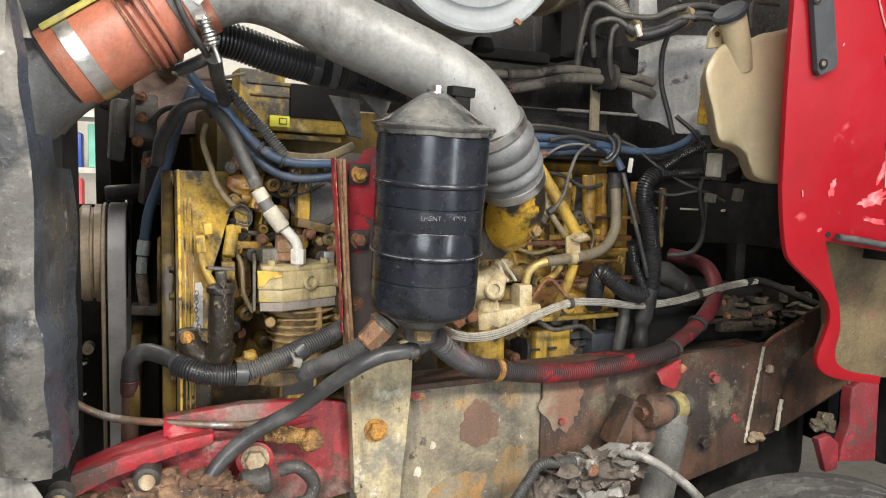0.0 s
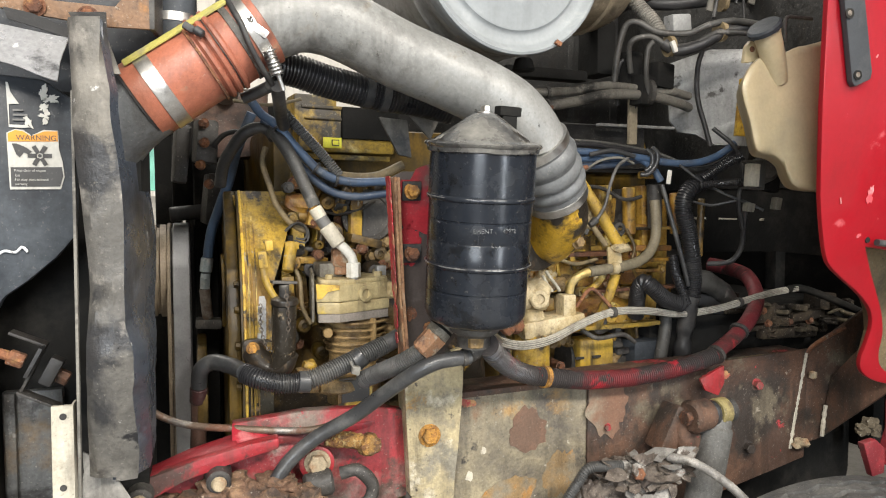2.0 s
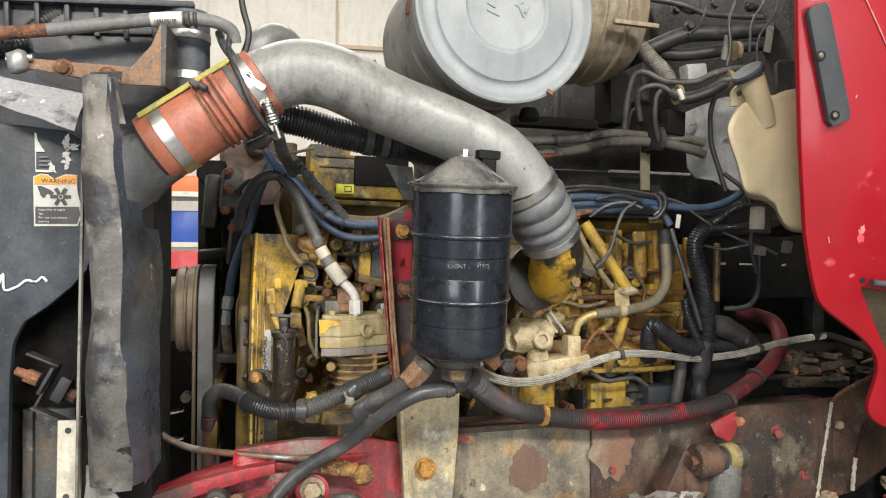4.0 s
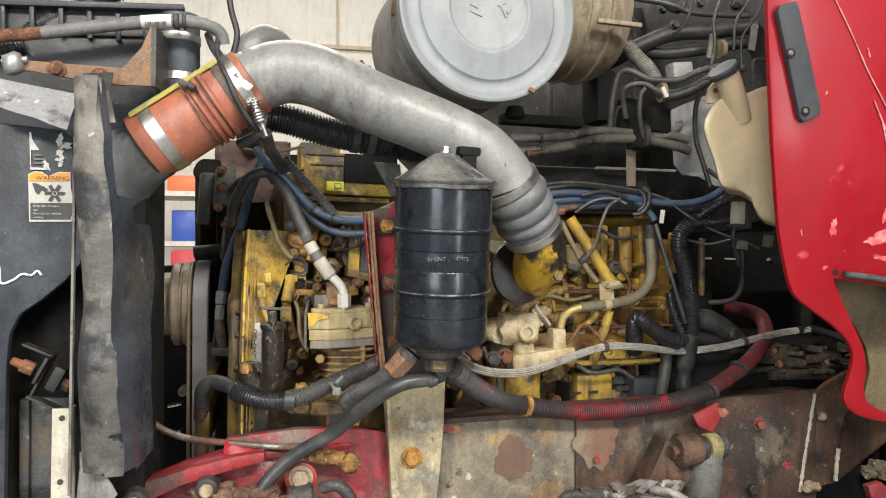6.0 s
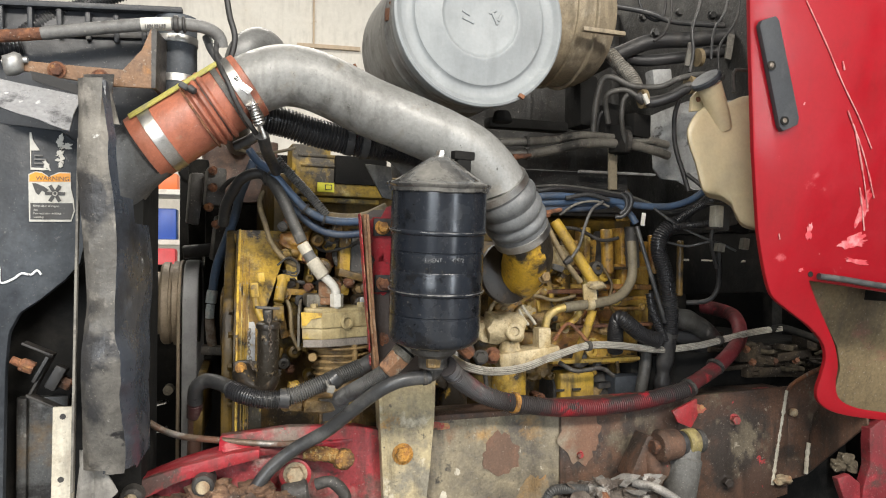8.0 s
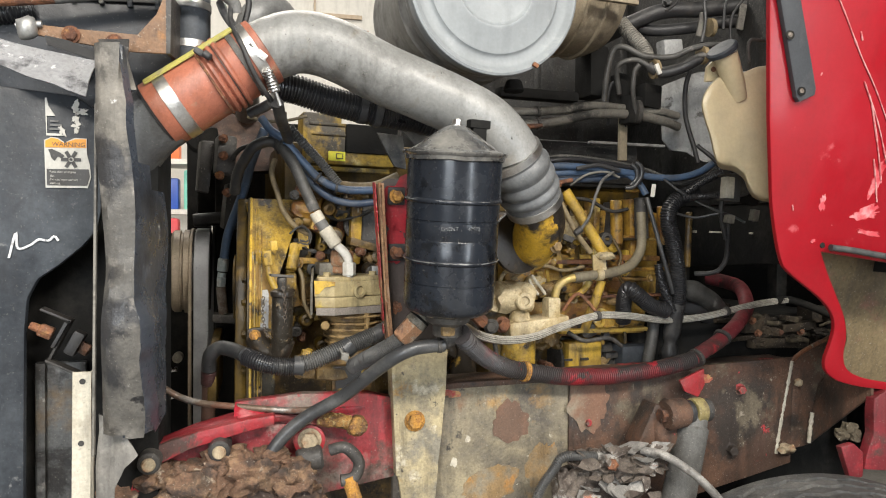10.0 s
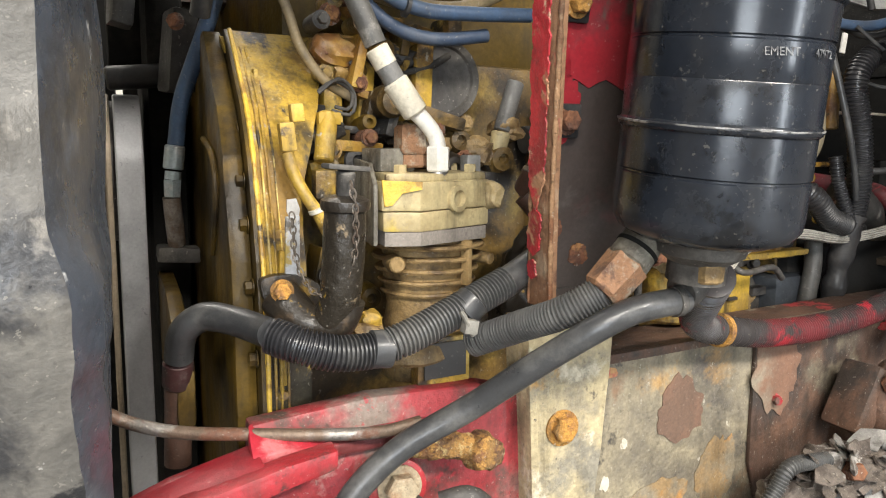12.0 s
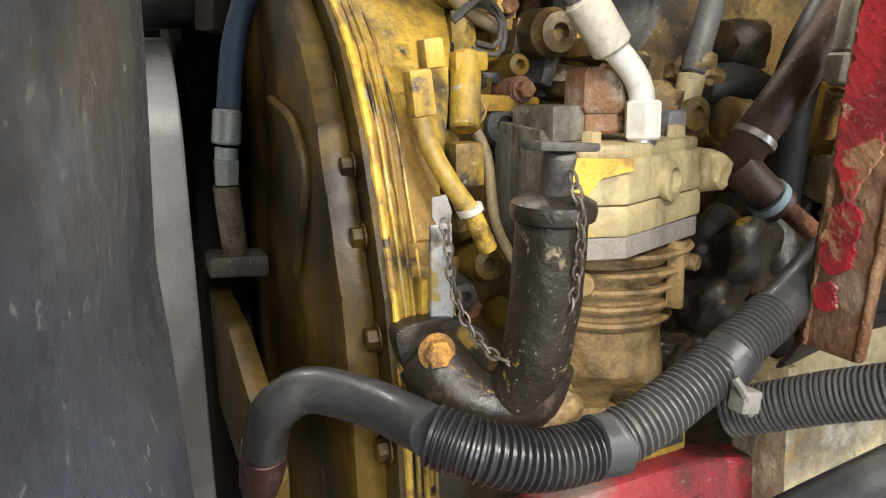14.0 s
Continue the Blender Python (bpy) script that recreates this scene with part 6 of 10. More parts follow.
for x0, x1, mt in ((-0.015, -0.0065, "pulley_tan"), (-0.0015, 0.036, "belt")):
    bm = B()
    vs = []
    for y, z, cy, sz in path:
        vs.append([bm.verts.new((x, y - cy * d, z + sz * d)) for x, d in ((x0, 0), (x0, th * 0.7), (x0 + 0.0022, th), (x1 - 0.0022, th), (x1, th * 0.7), (x1, 0))])
    for a, b in zip(vs, vs[1:]):
        for i in range(6):
            j = (i + 1) % 6
            bm.faces.new((a[i], a[j], b[j], b[i]))
    part("belt", bm, mt, drive, "worn grey drive belt" if mt == "belt" else "narrow dusty belt")
bm = B()
lathe(bm, [(0.03, -0.05), (PR, -0.05), (PR, 0.046), (0.03, 0.046)], (PX, PY, lowz), (1, 0.03, 0), 48)
part("lower_pulley", bm, "soot", drive)
# fan blades' rim and dark hub in front of the engine
bm = B()
rod(bm, (-0.10, PY, PZ), (-0.055, PY, PZ), 0.085, 0.085, 40, 0.006)
part("fan_clutch", bm, "pulley_tan", drive)
bm = B()
rod(bm, (-0.0084, 1.9500, 1.6089), (0.0725, 1.9500, 1.6167), 0.018, 0.018, 20, 0.003)
part("idler", bm, "black_rubber", drive)
# dark accessories behind the belt
acc = thing("front_accessory_bracket", (0.08, 2.1, 0.9), "grimy black accessory bracket behind drive belt", "bracket")
bm = B()
box(bm, (0.075, 2.10, 1.32), (0.06, 0.30, 0.9), (0, 0, 0), 0.02)
part("plate", roughen(bm, 0.003, 14), "void", acc)
bm = B()
for c, s in (((0.0775, 1.8800, 1.7803), (0.05, 0.06, 0.10)), ((0.0908, 1.9000, 1.6465), (0.04, 0.06, 0.12)), ((0.0204, 1.9500, 1.7548), (0.035, 0.05, 0.14))):
    box(bm, c, s, (0, 5, 10), 0.008)
part("casting", roughen(bm, 0.004, 30), "soot", acc)
for p in ((0.0763, 1.8400, 1.8205), (0.0764, 1.8400, 1.7766), (0.0667, 1.8400, 1.7252), (0.0851, 1.8400, 1.6816)):
    part("bolt", hexhead(B(), p, (-0.6, -1, 0), 0.009, 0.014), "rust", acc)

# olive arm between belt and gear cover
bm = B()
plate(bm, [(0.050, 1.90, 1.325), (0.050, 1.75, 1.318), (0.050, 1.64, 1.29), (0.050, 1.60, 1.25), (0.050, 1.60, 1.18), (0.050, 1.90, 1.18)], 0.022, (1, 0, 0), 0.008)
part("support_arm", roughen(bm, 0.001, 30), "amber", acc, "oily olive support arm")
for p in ((-0.1055, 2.2900, 1.1395), (-0.1069, 2.2900, 1.0550)):
    bm = box(B(), p, (0.042, 0.04, 0.008), (0, -12, 0), 0.001)
    part("clip", bm, "bright", acc)
part("washer", lathe(B(), [(0.015, -0.04), (0.015, 0.005), (0.007, 0.005), (0.007, 0.0)], (-0.0825, 2.2800, 1.1792), (0, -1, 0), 20), "bone", acc)

# ---- air compressor ----
comp = thing("air_compressor", (0.39, 1.62, 1.28), "cream air compressor with brown cooling fins", "compressor")
KX0, KX1, KY = 0.300, 0.458, 1.556
HEAD = ((0.288, 1.558), (0.333, 1.545), (0.456, 1.600), (0.470, 1.71), (0.302, 1.71))


def head_slab(z, h, inset, bevel, cuts=3):
    """A layer of the head: the plan with its cut-off front corner, drawn in and given height."""
    mx, my = sum(p[0] for p in HEAD) / 5, sum(p[1] for p in HEAD) / 5
    bm = plate(B(), [(x + (mx - x) * inset, y + (my - y) * inset, z) for x, y in HEAD], h, (0, 0, 1), bevel)
    bmesh.ops.subdivide_edges(bm, edges=bm.edges[:], cuts=cuts, use_grid_fill=True)
    return bm


part("head", roughen(head_slab(1.434, 0.036, 0.0, 0.004), 0.0012, 28), "cream", comp, "cream painted head with yellow top edge")
part("top_cover", roughen(head_slab(1.469, 0.011, 0.07, 0.004), 0.0016, 28), "cream", comp)
part("valve_plate", roughen(head_slab(1.409, 0.0245, 0.03, 0.003), 0.0012, 28), "cream", comp)
part("gasket", head_slab(1.391, 0.0175, 0.06, 0.001), "gasket", comp, "grey gasket layer")
bm = plate(B(), [(0.2850, 1.5640, 1.392), (0.2850, 1.5640, 1.466), (0.2900, 1.60, 1.492), (0.2975, 1.69, 1.496), (0.2975, 1.69, 1.392)], -0.006, (1, 0, 0), 0.002)
bmesh.ops.subdivide_edges(bm, edges=bm.edges[:], cuts=2, use_grid_fill=True)
part("side_cover", roughen(bm, 0.0015, 40), "grey_cream", comp, "greasy bare grey side cover")
bm = plate(B(), [(0.2870, 1.5570, 1.4720), (0.3335, 1.5425, 1.4700), (0.3330, 1.5425, 1.4610), (0.3100, 1.5497, 1.4560), (0.2990, 1.5530, 1.4420), (0.2900, 1.5560, 1.4400)], -0.0014, (-0.3, 1, 0))
part("painted_edge", bm, "yellow_lip", comp, "bright yellow painted corner")
for k in range(5):
    z, w = 1.383 - 0.016 * k, 0.136 - 0.007 * k
    bm = B()
    lathe(bm, [(w * 0.40, -0.0032), (w * 0.57, -0.0028), (w * 0.585, 0.0), (w * 0.57, 0.0028), (w * 0.40, 0.0032)], ((KX0 + KX1) / 2 + 0.004, KY + 0.090, z), (0, 0, 1), 40)
    part("fin", roughen(bm, 0.0012, 40), "fins", comp)
bm = B()
lathe(bm, [(0.062, 1.40), (0.060, 1.345), (0.054, 1.30), (0.058, 1.275), (0.060, 1.20)], ((KX0 + KX1) / 2 + 0.004, KY + 0.092, 0), (0, 0, 1), 40)
part("cylinder", roughen(bm, 0.0015, 40), "fins", comp)
bm = B()
box(bm, ((KX0 + KX1) / 2 + 0.034, KY + 0.026, 1.362), (0.008, 0.014, 0.06), (0, 0, 24), 0.002)
part("rib", bm, "fins", comp)
bm = B()
lathe(bm, [(0.017, 0), (0.017, 0.006), (0.011, 0.007), (0.010, 0.001), (0, 0.001)], (0.3925, 1.5730, 1.4470), (0.41, -0.91, 0), 32)
part("plug_boss", bm, "cream", comp, "round plug boss")
part("bolt", rod(B(), (0.3190, 1.6100, 1.3640), (0.3150, 1.5760, 1.3650), 0.0115, 0.0105, 24, 0.002), "brass_dull", comp)
part("bolt", rod(B(), (0.452, 1.640, 1.362), (0.466, 1.612, 1.360), 0.009, 0.008, 24, 0.002), "fins", comp)
bm = B()
box(bm, (0.325, 1.64, 1.495), (0.05, 0.06, 0.03), (0, 0, 6), 0.004)
part("unloader", bm, "grey_cream", comp)
bm = B()
rod(bm, (0.3566, 1.6200, 1.4856), (0.3561, 1.6200, 1.5047), 0.026, 0.024, 6, 0.003)
rod(bm, (0.3573, 1.6200, 1.5023), (0.3580, 1.6200, 1.5397), 0.03, 0.03, 6, 0.004)
part("union_nut", roughen(bm, 0.001, 60), "fit_rust", comp, "rusty union nuts on compressor head")
for p in ((0.318, 1.575, 1.478), (0.430, 1.610, 1.478), (0.318, 1.67, 1.478), (0.438, 1.685, 1.478)):
    part("head_bolt", hexhead(B(), p, (0, 0, 1), 0.0085, 0.012), "cream", comp)
bm = lump(B(), (0.455, 1.60, 1.45), (0.012, 0.03, 0.02), 0.3, 3)
part("side_boss", roughen(bm, 0.002, 60), "pump_cream", comp)
# name plate under the compressor
pl = part("name_plate", box(B(), (0.365, 1.555, 1.245), (0.075, 0.02, 0.06), (0, 0, 6), 0.002), "yellow", comp)
part("plate_face", box(B(), (0.366, 1.542, 1.247), (0.06, 0.002, 0.045), (0, 0, 6)), "ink", pl)

# ---- white fitting and sleeved hose to the compressor ----
cl = thing("compressor_hose", (0.3702, 1.5750, 1.5090), "grey sleeved air hose with pale crimp fitting", "hose")
bm = sweep(B(), [(0.2022, 1.6600, 1.8030), (0.2210, 1.6200, 1.7751), (0.2468, 1.6000, 1.7317), (0.2698, 1.5900, 1.6790), (0.2929, 1.5850, 1.6268)], 0.0135, 18)
part("hose", bm, "hose_grey", cl)
bm = B()
rod(bm, (0.2903, 1.5850, 1.6294), (0.3032, 1.5830, 1.6072), 0.0145, 0.0145, 18, 0.002)
rod(bm, (0.3122, 1.5820, 1.5915), (0.3406, 1.5800, 1.5522), 0.0165, 0.0165, 18, 0.003)
part("crimp", bm, "bone", cl)
bm = rod(B(), (0.3006, 1.5830, 1.6111), (0.3161, 1.5820, 1.5863), 0.0138, 0.0138, 18, 0.001)
part("collar", bm, "grey_rubber", cl)
bm = sweep(B(), [(0.3380, 1.5800, 1.5562), (0.3549, 1.5800, 1.5403), (0.3666, 1.5800, 1.5245), (0.3706, 1.5800, 1.5061)], 0.0105, 16)
part("bent_tube", bm, "white", cl)
bm = rod(B(), (0.3706, 1.5800, 1.5126), (0.3706, 1.5800, 1.4811), 0.0155, 0.0155, 6, 0.002)
part("hex_nut", bm, "white", cl)
bm = rod(B(), (0.3706, 1.5800, 1.4811), (0.3706, 1.5800, 1.4680), 0.012, 0.012, 16)
part("thread", bm, "steel", cl)

# ---- oil filler with chain ----
fill = thing("oil_filler", (0.2305, 1.5000, 1.3400), "tarry black oil filler pipe with chained cap", "oil filler")
bm = sweep(B(), [(0.2140, 1.4620, 1.4480), (0.2137, 1.4660, 1.4100), (0.2130, 1.4740, 1.3700), (0.2115, 1.4840, 1.3400), (0.2050, 1.4950, 1.3180)], 0.0225, 28)
part("tube", roughen(bm, 0.001, 40), "tar_chipped", fill, "black pipe with yellow paint showing through")
bm = sweep(B(), [(0.2200, 1.4830, 1.3480), (0.2120, 1.4890, 1.3230), (0.1970, 1.4990, 1.3130), (0.1780, 1.5110, 1.3200), (0.1650, 1.5270, 1.3360), (0.1570, 1.5390, 1.3480)], lambda s, g: 0.0222 + 0.002 * s, 28)
part("elbow", roughen(bm, 0.002, 35), "tar", fill)
bm = lathe(B(), [(0.020, 0.0), (0.0255, 0.003), (0.0265, 0.008), (0.0255, 0.013), (0.020, 0.016), (0.012, 0.018)], (0.2140, 1.4612, 1.4440), (0, -0.06, 1), 32)
cap = part("cap", bm, "tar", fill, "black filler cap")
part("stem", rod(B(), (0.2135, 1.4600, 1.4590), (0.2120, 1.4500, 1.4880), 0.009, 0.010, 18, 0.002), "soot", cap)
bm = box(B(), (0.2118, 1.4480, 1.4905), (0.050, 0.016, 0.0055), (0, 5, 14), 0.002)
part("t_handle", roughen(bm, 0.0006, 60), "soot", cap, "greasy grey t handle")
bm = B()
plate(bm, closed([(0.1386, 1.5400, 1.3584), (0.1512, 1.5400, 1.3666), (0.1809, 1.5400, 1.3664), (0.2073, 1.5400, 1.3520), (0.2080, 1.5400, 1.3230), (0.1798, 1.5400, 1.3138), (0.1499, 1.5400, 1.3277)]), 0.02, (0, 1, 0), 0.003)
part("base_flange", roughen(bm, 0.001, 30), "tar", fill)
part("bolt", hexhead(B(), (0.1569, 1.5120, 1.3555), (-0.1, -1, 0), 0.0095, 0.010), "ochre_rust", fill)
bm = lump(B(), (0.2730, 1.5600, 1.3020), (0.016, 0.014, 0.014), 0.3, 3)
part("drain_lug", roughen(bm, 0.0015, 60), "plug_yellow", fill, "yellow painted lug")
# chain from the plate tab to the cap
def chain(parent, pts, r=0.0040, w=0.0010, step=0.0080):
    line = even(spline(pts), step)
    for k, (a, b) in enumerate(zip(line, line[1:])):
        d = (b - a).normalized()
        s = d.cross(Vector((0, -1, 0.1))).normalized()
        if k % 2:
            s = d.cross(s).normalized()
        mid, h = (a + b) / 2, (b - a).length * 0.72
        loop = [mid + d * h * math.cos(t) + s * r * 0.8 * math.sin(t) for t in (2 * math.pi * i / 10 for i in range(11))]
        part("chain_link", sweep(B(), None, w, 5, 0.0025, loop), "chain", parent)
chain(fill, [(0.1740, 1.5350, 1.4381), (0.1733, 1.5250, 1.4168), (0.1728, 1.5200, 1.3990), (0.1770, 1.5080, 1.3740), (0.1840, 1.4840, 1.3580), (0.1970, 1.4680, 1.3560), (0.2100, 1.4570, 1.3680), (0.2180, 1.4470, 1.3950), (0.2190, 1.4410, 1.4200), (0.2165, 1.4350, 1.4520), (0.2130, 1.4410, 1.4800)])
part("bare_strip", roughen(box(B(), (0.1775, 1.5500, 1.3960), (0.017, 0.004, 0.074), (0, 1, 6), 0.001), 0.0008, 60), "bare", fill, "bare scraped steel strip")
bm = B()
plate(bm, [(0.1724, 1.5500, 1.4518), (0.1829, 1.5500, 1.4529), (0.1870, 1.5500, 1.4408), (0.1845, 1.5500, 1.4270), (0.1781, 1.5500, 1.4268), (0.1720, 1.5500, 1.4381)], 0.003, (0, 1, 0))
part("chain_tab", bm, "steel", fill)

# ---- yellow sensor leads on the gear housing ----
sl = thing("sensor_lead", (0.1931, 1.6200, 1.5612), "yellow painted sensor plug and lead on gear housing", "sensor")
bm = B()
box(bm, (0.1845, 1.6000, 1.5221), (0.018, 0.018, 0.034), (0, -6, 0), 0.003)
box(bm, (0.1984, 1.6100, 1.5508), (0.016, 0.018, 0.022), (0, -6, 0), 0.003)
part("plug", bm, "plug_yellow", sl)
bm = sweep(B(), [(0.1853, 1.6000, 1.5017), (0.1896, 1.5900, 1.4792), (0.2005, 1.5800, 1.4544), (0.2139, 1.5750, 1.4330), (0.2316, 1.5800, 1.4000)], 0.0075, 14)
part("lead", bm, "plug_yellow", sl)
bm = band(B(), (0.2126, 1.5750, 1.4365), (0.4, 0, -1), 0.0085, 0.006)
part("tie", bm, "bone", sl)
sl2 = thing("sensor_lead", (0.2581, 1.6500, 1.5064), "pale yellow sensor body with wire on block", "sensor")
bm = B()
rod(bm, (0.2390, 1.6400, 1.4919), (0.2509, 1.6600, 1.5535), 0.013, 0.013, 18, 0.002)
box(bm, (0.2385, 1.6400, 1.4642), (0.026, 0.024, 0.036), (0, 0, 0), 0.003)
box(bm, (0.2503, 1.6600, 1.5467), (0.030, 0.026, 0.016), (0, 0, 0), 0.003)
part("plug", bm, "pale_yellow", sl2)
bm = sweep(B(), [(0.2015, 1.7000, 1.7593), (0.1938, 1.6900, 1.7240), (0.2074, 1.6800, 1.6758), (0.2208, 1.6750, 1.6348), (0.2515, 1.6700, 1.5940), (0.2919, 1.6750, 1.5734)], 0.0065, 12)
part("wire", bm, "wire_tan", sl2)
bm = B()
sweep(bm, [(0.2382, 1.6600, 1.5805), (0.2580, 1.6600, 1.5940), (0.2821, 1.6600, 1.5831), (0.2794, 1.6600, 1.5600), (0.2581, 1.6600, 1.5628)], 0.0025, 8)
sweep(bm, [(0.2355, 1.6500, 1.5779), (0.2632, 1.6500, 1.5967), (0.2861, 1.6600, 1.5790), (0.2821, 1.6600, 1.5532), (0.2555, 1.6600, 1.5574)], 0.0025, 8)
part("wire_loop", bm, "soot", sl2)

# ---- blue hoses, left ----
def hose(name, pts, r, material, label, category="hose", seg=16, group=""):
    return solo(name, sweep(B(), pts, r, seg), material, label, category, group)


hose("blue_air_hose", [(0.1688, 1.6400, 1.8505), (0.1898, 1.6300, 1.8218), (0.2209, 1.6200, 1.7989), (0.2599, 1.6200, 1.7534), (0.3097, 1.6200, 1.7049), (0.3628, 1.6200, 1.6854), (0.4300, 1.6200, 1.6847), (0.5259, 1.6200, 1.6898)], 0.0095, "blue", "dusty blue air hose along engine")
hose("blue_air_hose", [(0.1920, 1.6450, 1.8144), (0.2313, 1.6400, 1.7680), (0.2774, 1.6400, 1.7083), (0.3306, 1.6400, 1.6657), (0.3913, 1.6400, 1.6526), (0.4735, 1.6400, 1.6628)], 0.009, "blue_dark", "dark blue air hose beneath another")
bh = thing("blue_hydraulic_hose", (0.0724, 1.8300, 1.4558), "blue hose with steel end fitting beside belt", "hose")
part("hose", sweep(B(), [(0.1778, 1.7700, 1.8407), (0.1609, 1.7800, 1.7985), (0.1434, 1.8000, 1.7526), (0.1291, 1.8100, 1.6952), (0.1063, 1.8200, 1.6301), (0.0865, 1.8250, 1.5720), (0.0765, 1.8300, 1.5066)], 0.0115, 18), "blue", bh)
bm = B()
rod(bm, (0.0765, 1.8300, 1.5110), (0.0724, 1.8300, 1.4776), 0.014, 0.014, 18, 0.002)
rod(bm, (0.0724, 1.8300, 1.4747), (0.0710, 1.8300, 1.4631), 0.011, 0.011, 18)
rod(bm, (0.0710, 1.8300, 1.4631), (0.0697, 1.8300, 1.4385), 0.013, 0.012, 6, 0.001)
part("end_fitting", bm, "silver_blue", bh)
hose("rusty_tube", [(0.0693, 1.8350, 1.4381), (0.0717, 1.8400, 1.4041), (0.0752, 1.8500, 1.3664)], 0.0125, "steel_rust", "rust-browned steel tube below hose fitting", "tube")
solo("tube_bracket", roughen(box(B(), (0.0773, 1.8600, 1.3534), (0.06, 0.05, 0.022), (0, 4, 0), 0.006), 0.002, 40), "soot", "grimy bracket foot holding rusty tube", "bracket")
hose("fuel_hose", [(0.1060, 1.7400, 1.6774), (0.1133, 1.7100, 1.7215), (0.1321, 1.6800, 1.7562), (0.1500, 1.6600, 1.7816), (0.1789, 1.6500, 1.7960), (0.2024, 1.6450, 1.7933), (0.2156, 1.6350, 1.7738)], 0.013, "black_rubber", "black rubber hose bent over engine front")
lo = corrugated(B(), [(0.2312, 1.6000, 1.8257), (0.2701, 1.6100, 1.7857), (0.3097, 1.6200, 1.7449), (0.3494, 1.6200, 1.6973)], 0.0115, 0.0055, 0.002)
solo("wiring_loom", lo, "grey_loom", "dusty corrugated loom lying over blue hoses", "wiring loom")
hose("wiring_harness", [(0.2001, 1.4000, 1.8484), (0.2083, 1.4500, 1.8246), (0.2215, 1.5500, 1.8100), (0.2313, 1.6000, 1.7969)], 0.0125, "black_rubber", "taped black harness hanging from clamp", "cable")
hose("wiring_cable", [(0.2845, 1.6600, 1.7165), (0.3520, 1.6600, 1.6996), (0.4344, 1.6600, 1.6978), (0.5042, 1.6600, 1.7266)], 0.010, "wire_tan", "dusty tan cable behind blue hoses", "cable")
bl = corrugated(B(), [(0.1953, 1.5000, 1.9014), (0.2435, 1.5100, 1.8965), (0.3053, 1.5200, 1.8805), (0.3688, 1.5300, 1.8691), (0.4340, 1.5400, 1.8599), (0.5078, 1.5500, 1.8533), (0.5836, 1.5600, 1.8410)], 0.033, 0.0075, 0.004, 24)
big_loom = thing("wiring_loom", (0.39, 1.53, 1.865), "thick black corrugated loom under charge pipe", "wiring loom")
part("ribbed_sleeve", bl, "loom", big_loom)
for p in ((0.3917, 1.5300, 1.8660), (0.4276, 1.5400, 1.8610)):
    part("tape_wrap", band(B(), p, (1, 0.1, -0.12), 0.0335, 0.018, 0.0015), "hose", big_loom, "grey dusty tape")
bm = B()
plate(bm, [(0.4454, 1.6600, 1.8298), (0.5112, 1.6600, 1.8246), (0.5211, 1.6600, 1.7408), (0.4901, 1.6600, 1.7473)], 0.01, (0, 1, 0), 0.002)
plate(bm, [(0.4845, 1.6200, 1.8491), (0.5817, 1.6200, 1.8423), (0.5537, 1.6200, 1.7795)], 0.01, (0, 1, 0), 0.002)
solo("support_bracket", bm, "grey_plastic", "grey steel bracket under charge pipe", "bracket")

# ---- lower hoses ----
bh2 = thing("corrugated_hose", (0.25, 1.46, 1.25), "ribbed black hose sweeping past compressor", "hose")
# Brownish lower run, split off to carry the shade in its colour.
bm = sweep(B(), [(0.0500, 1.6250, 1.1300), (0.0525, 1.6220, 1.1900), (0.0535, 1.6150, 1.2400), (0.0540, 1.6050, 1.2720)], 0.0158, 20)
part("lower_hose", bm, "brown_tube", bh2, "brownish hose end, darkened for shade")
bm = sweep(B(), [(0.0545, 1.6000, 1.2680), (0.0560, 1.5900, 1.2890), (0.0617, 1.5780, 1.3078), (0.0823, 1.5680, 1.3213), (0.1126, 1.5400, 1.3188), (0.1323, 1.5050, 1.3154), (0.1406, 1.4700, 1.3172)], 0.0165, 22)
part("smooth_hose", bm, "hose", bh2)
bm = corrugated(B(), [(0.1378, 1.4750, 1.3163), (0.1617, 1.4570, 1.3081), (0.1971, 1.4500, 1.2977), (0.2345, 1.4500, 1.2958), (0.2496, 1.4500, 1.2976)], 0.0197, 0.0048, 0.0034, 24)
part("ribbed_sleeve", bm, "loom", bh2)
bm = corrugated(B(), [(0.2496, 1.4500, 1.2976), (0.2829, 1.4500, 1.3078), (0.3243, 1.4550, 1.3231), (0.3681, 1.4650, 1.3381), (0.4149, 1.4750, 1.3553)], 0.0192, 0.0048, 0.0034, 24)
part("ribbed_sleeve", bm, "grey_loom", bh2)
bm = sweep(B(), [(0.4097, 1.4750, 1.3517), (0.4367, 1.4800, 1.3644), (0.4760, 1.4900, 1.3822), (0.5305, 1.5100, 1.3962)], 0.018, 20)
part("smooth_hose", bm, "hose", bh2)
for p, d in (((0.2483, 1.4500, 1.2967), (1, 0, -0.1)), ((0.3559, 1.4600, 1.3324), (1, 0.05, 0.85))):
    part("tape_wrap", band(B(), p, d, 0.0195, 0.022, 0.001), "hose", bh2)
bm = rod(B(), (0.0533, 1.6170, 1.2300), (0.0540, 1.6060, 1.2640), 0.0182, 0.0176, 20, 0.003)
part("hose_nut", bm, "nut_maroon", bh2, "worn maroon hose nut")
fh = thing("filter_hose", (0.3903, 1.3600, 1.3239), "dusty ribbed hose from filter outlet fitting", "hose")
bm = corrugated(B(), [(0.3668, 1.4650, 1.2891), (0.3954, 1.4100, 1.3172), (0.4180, 1.3600, 1.3413), (0.4517, 1.3350, 1.3671)], 0.0178, 0.0040, 0.0020, 22)
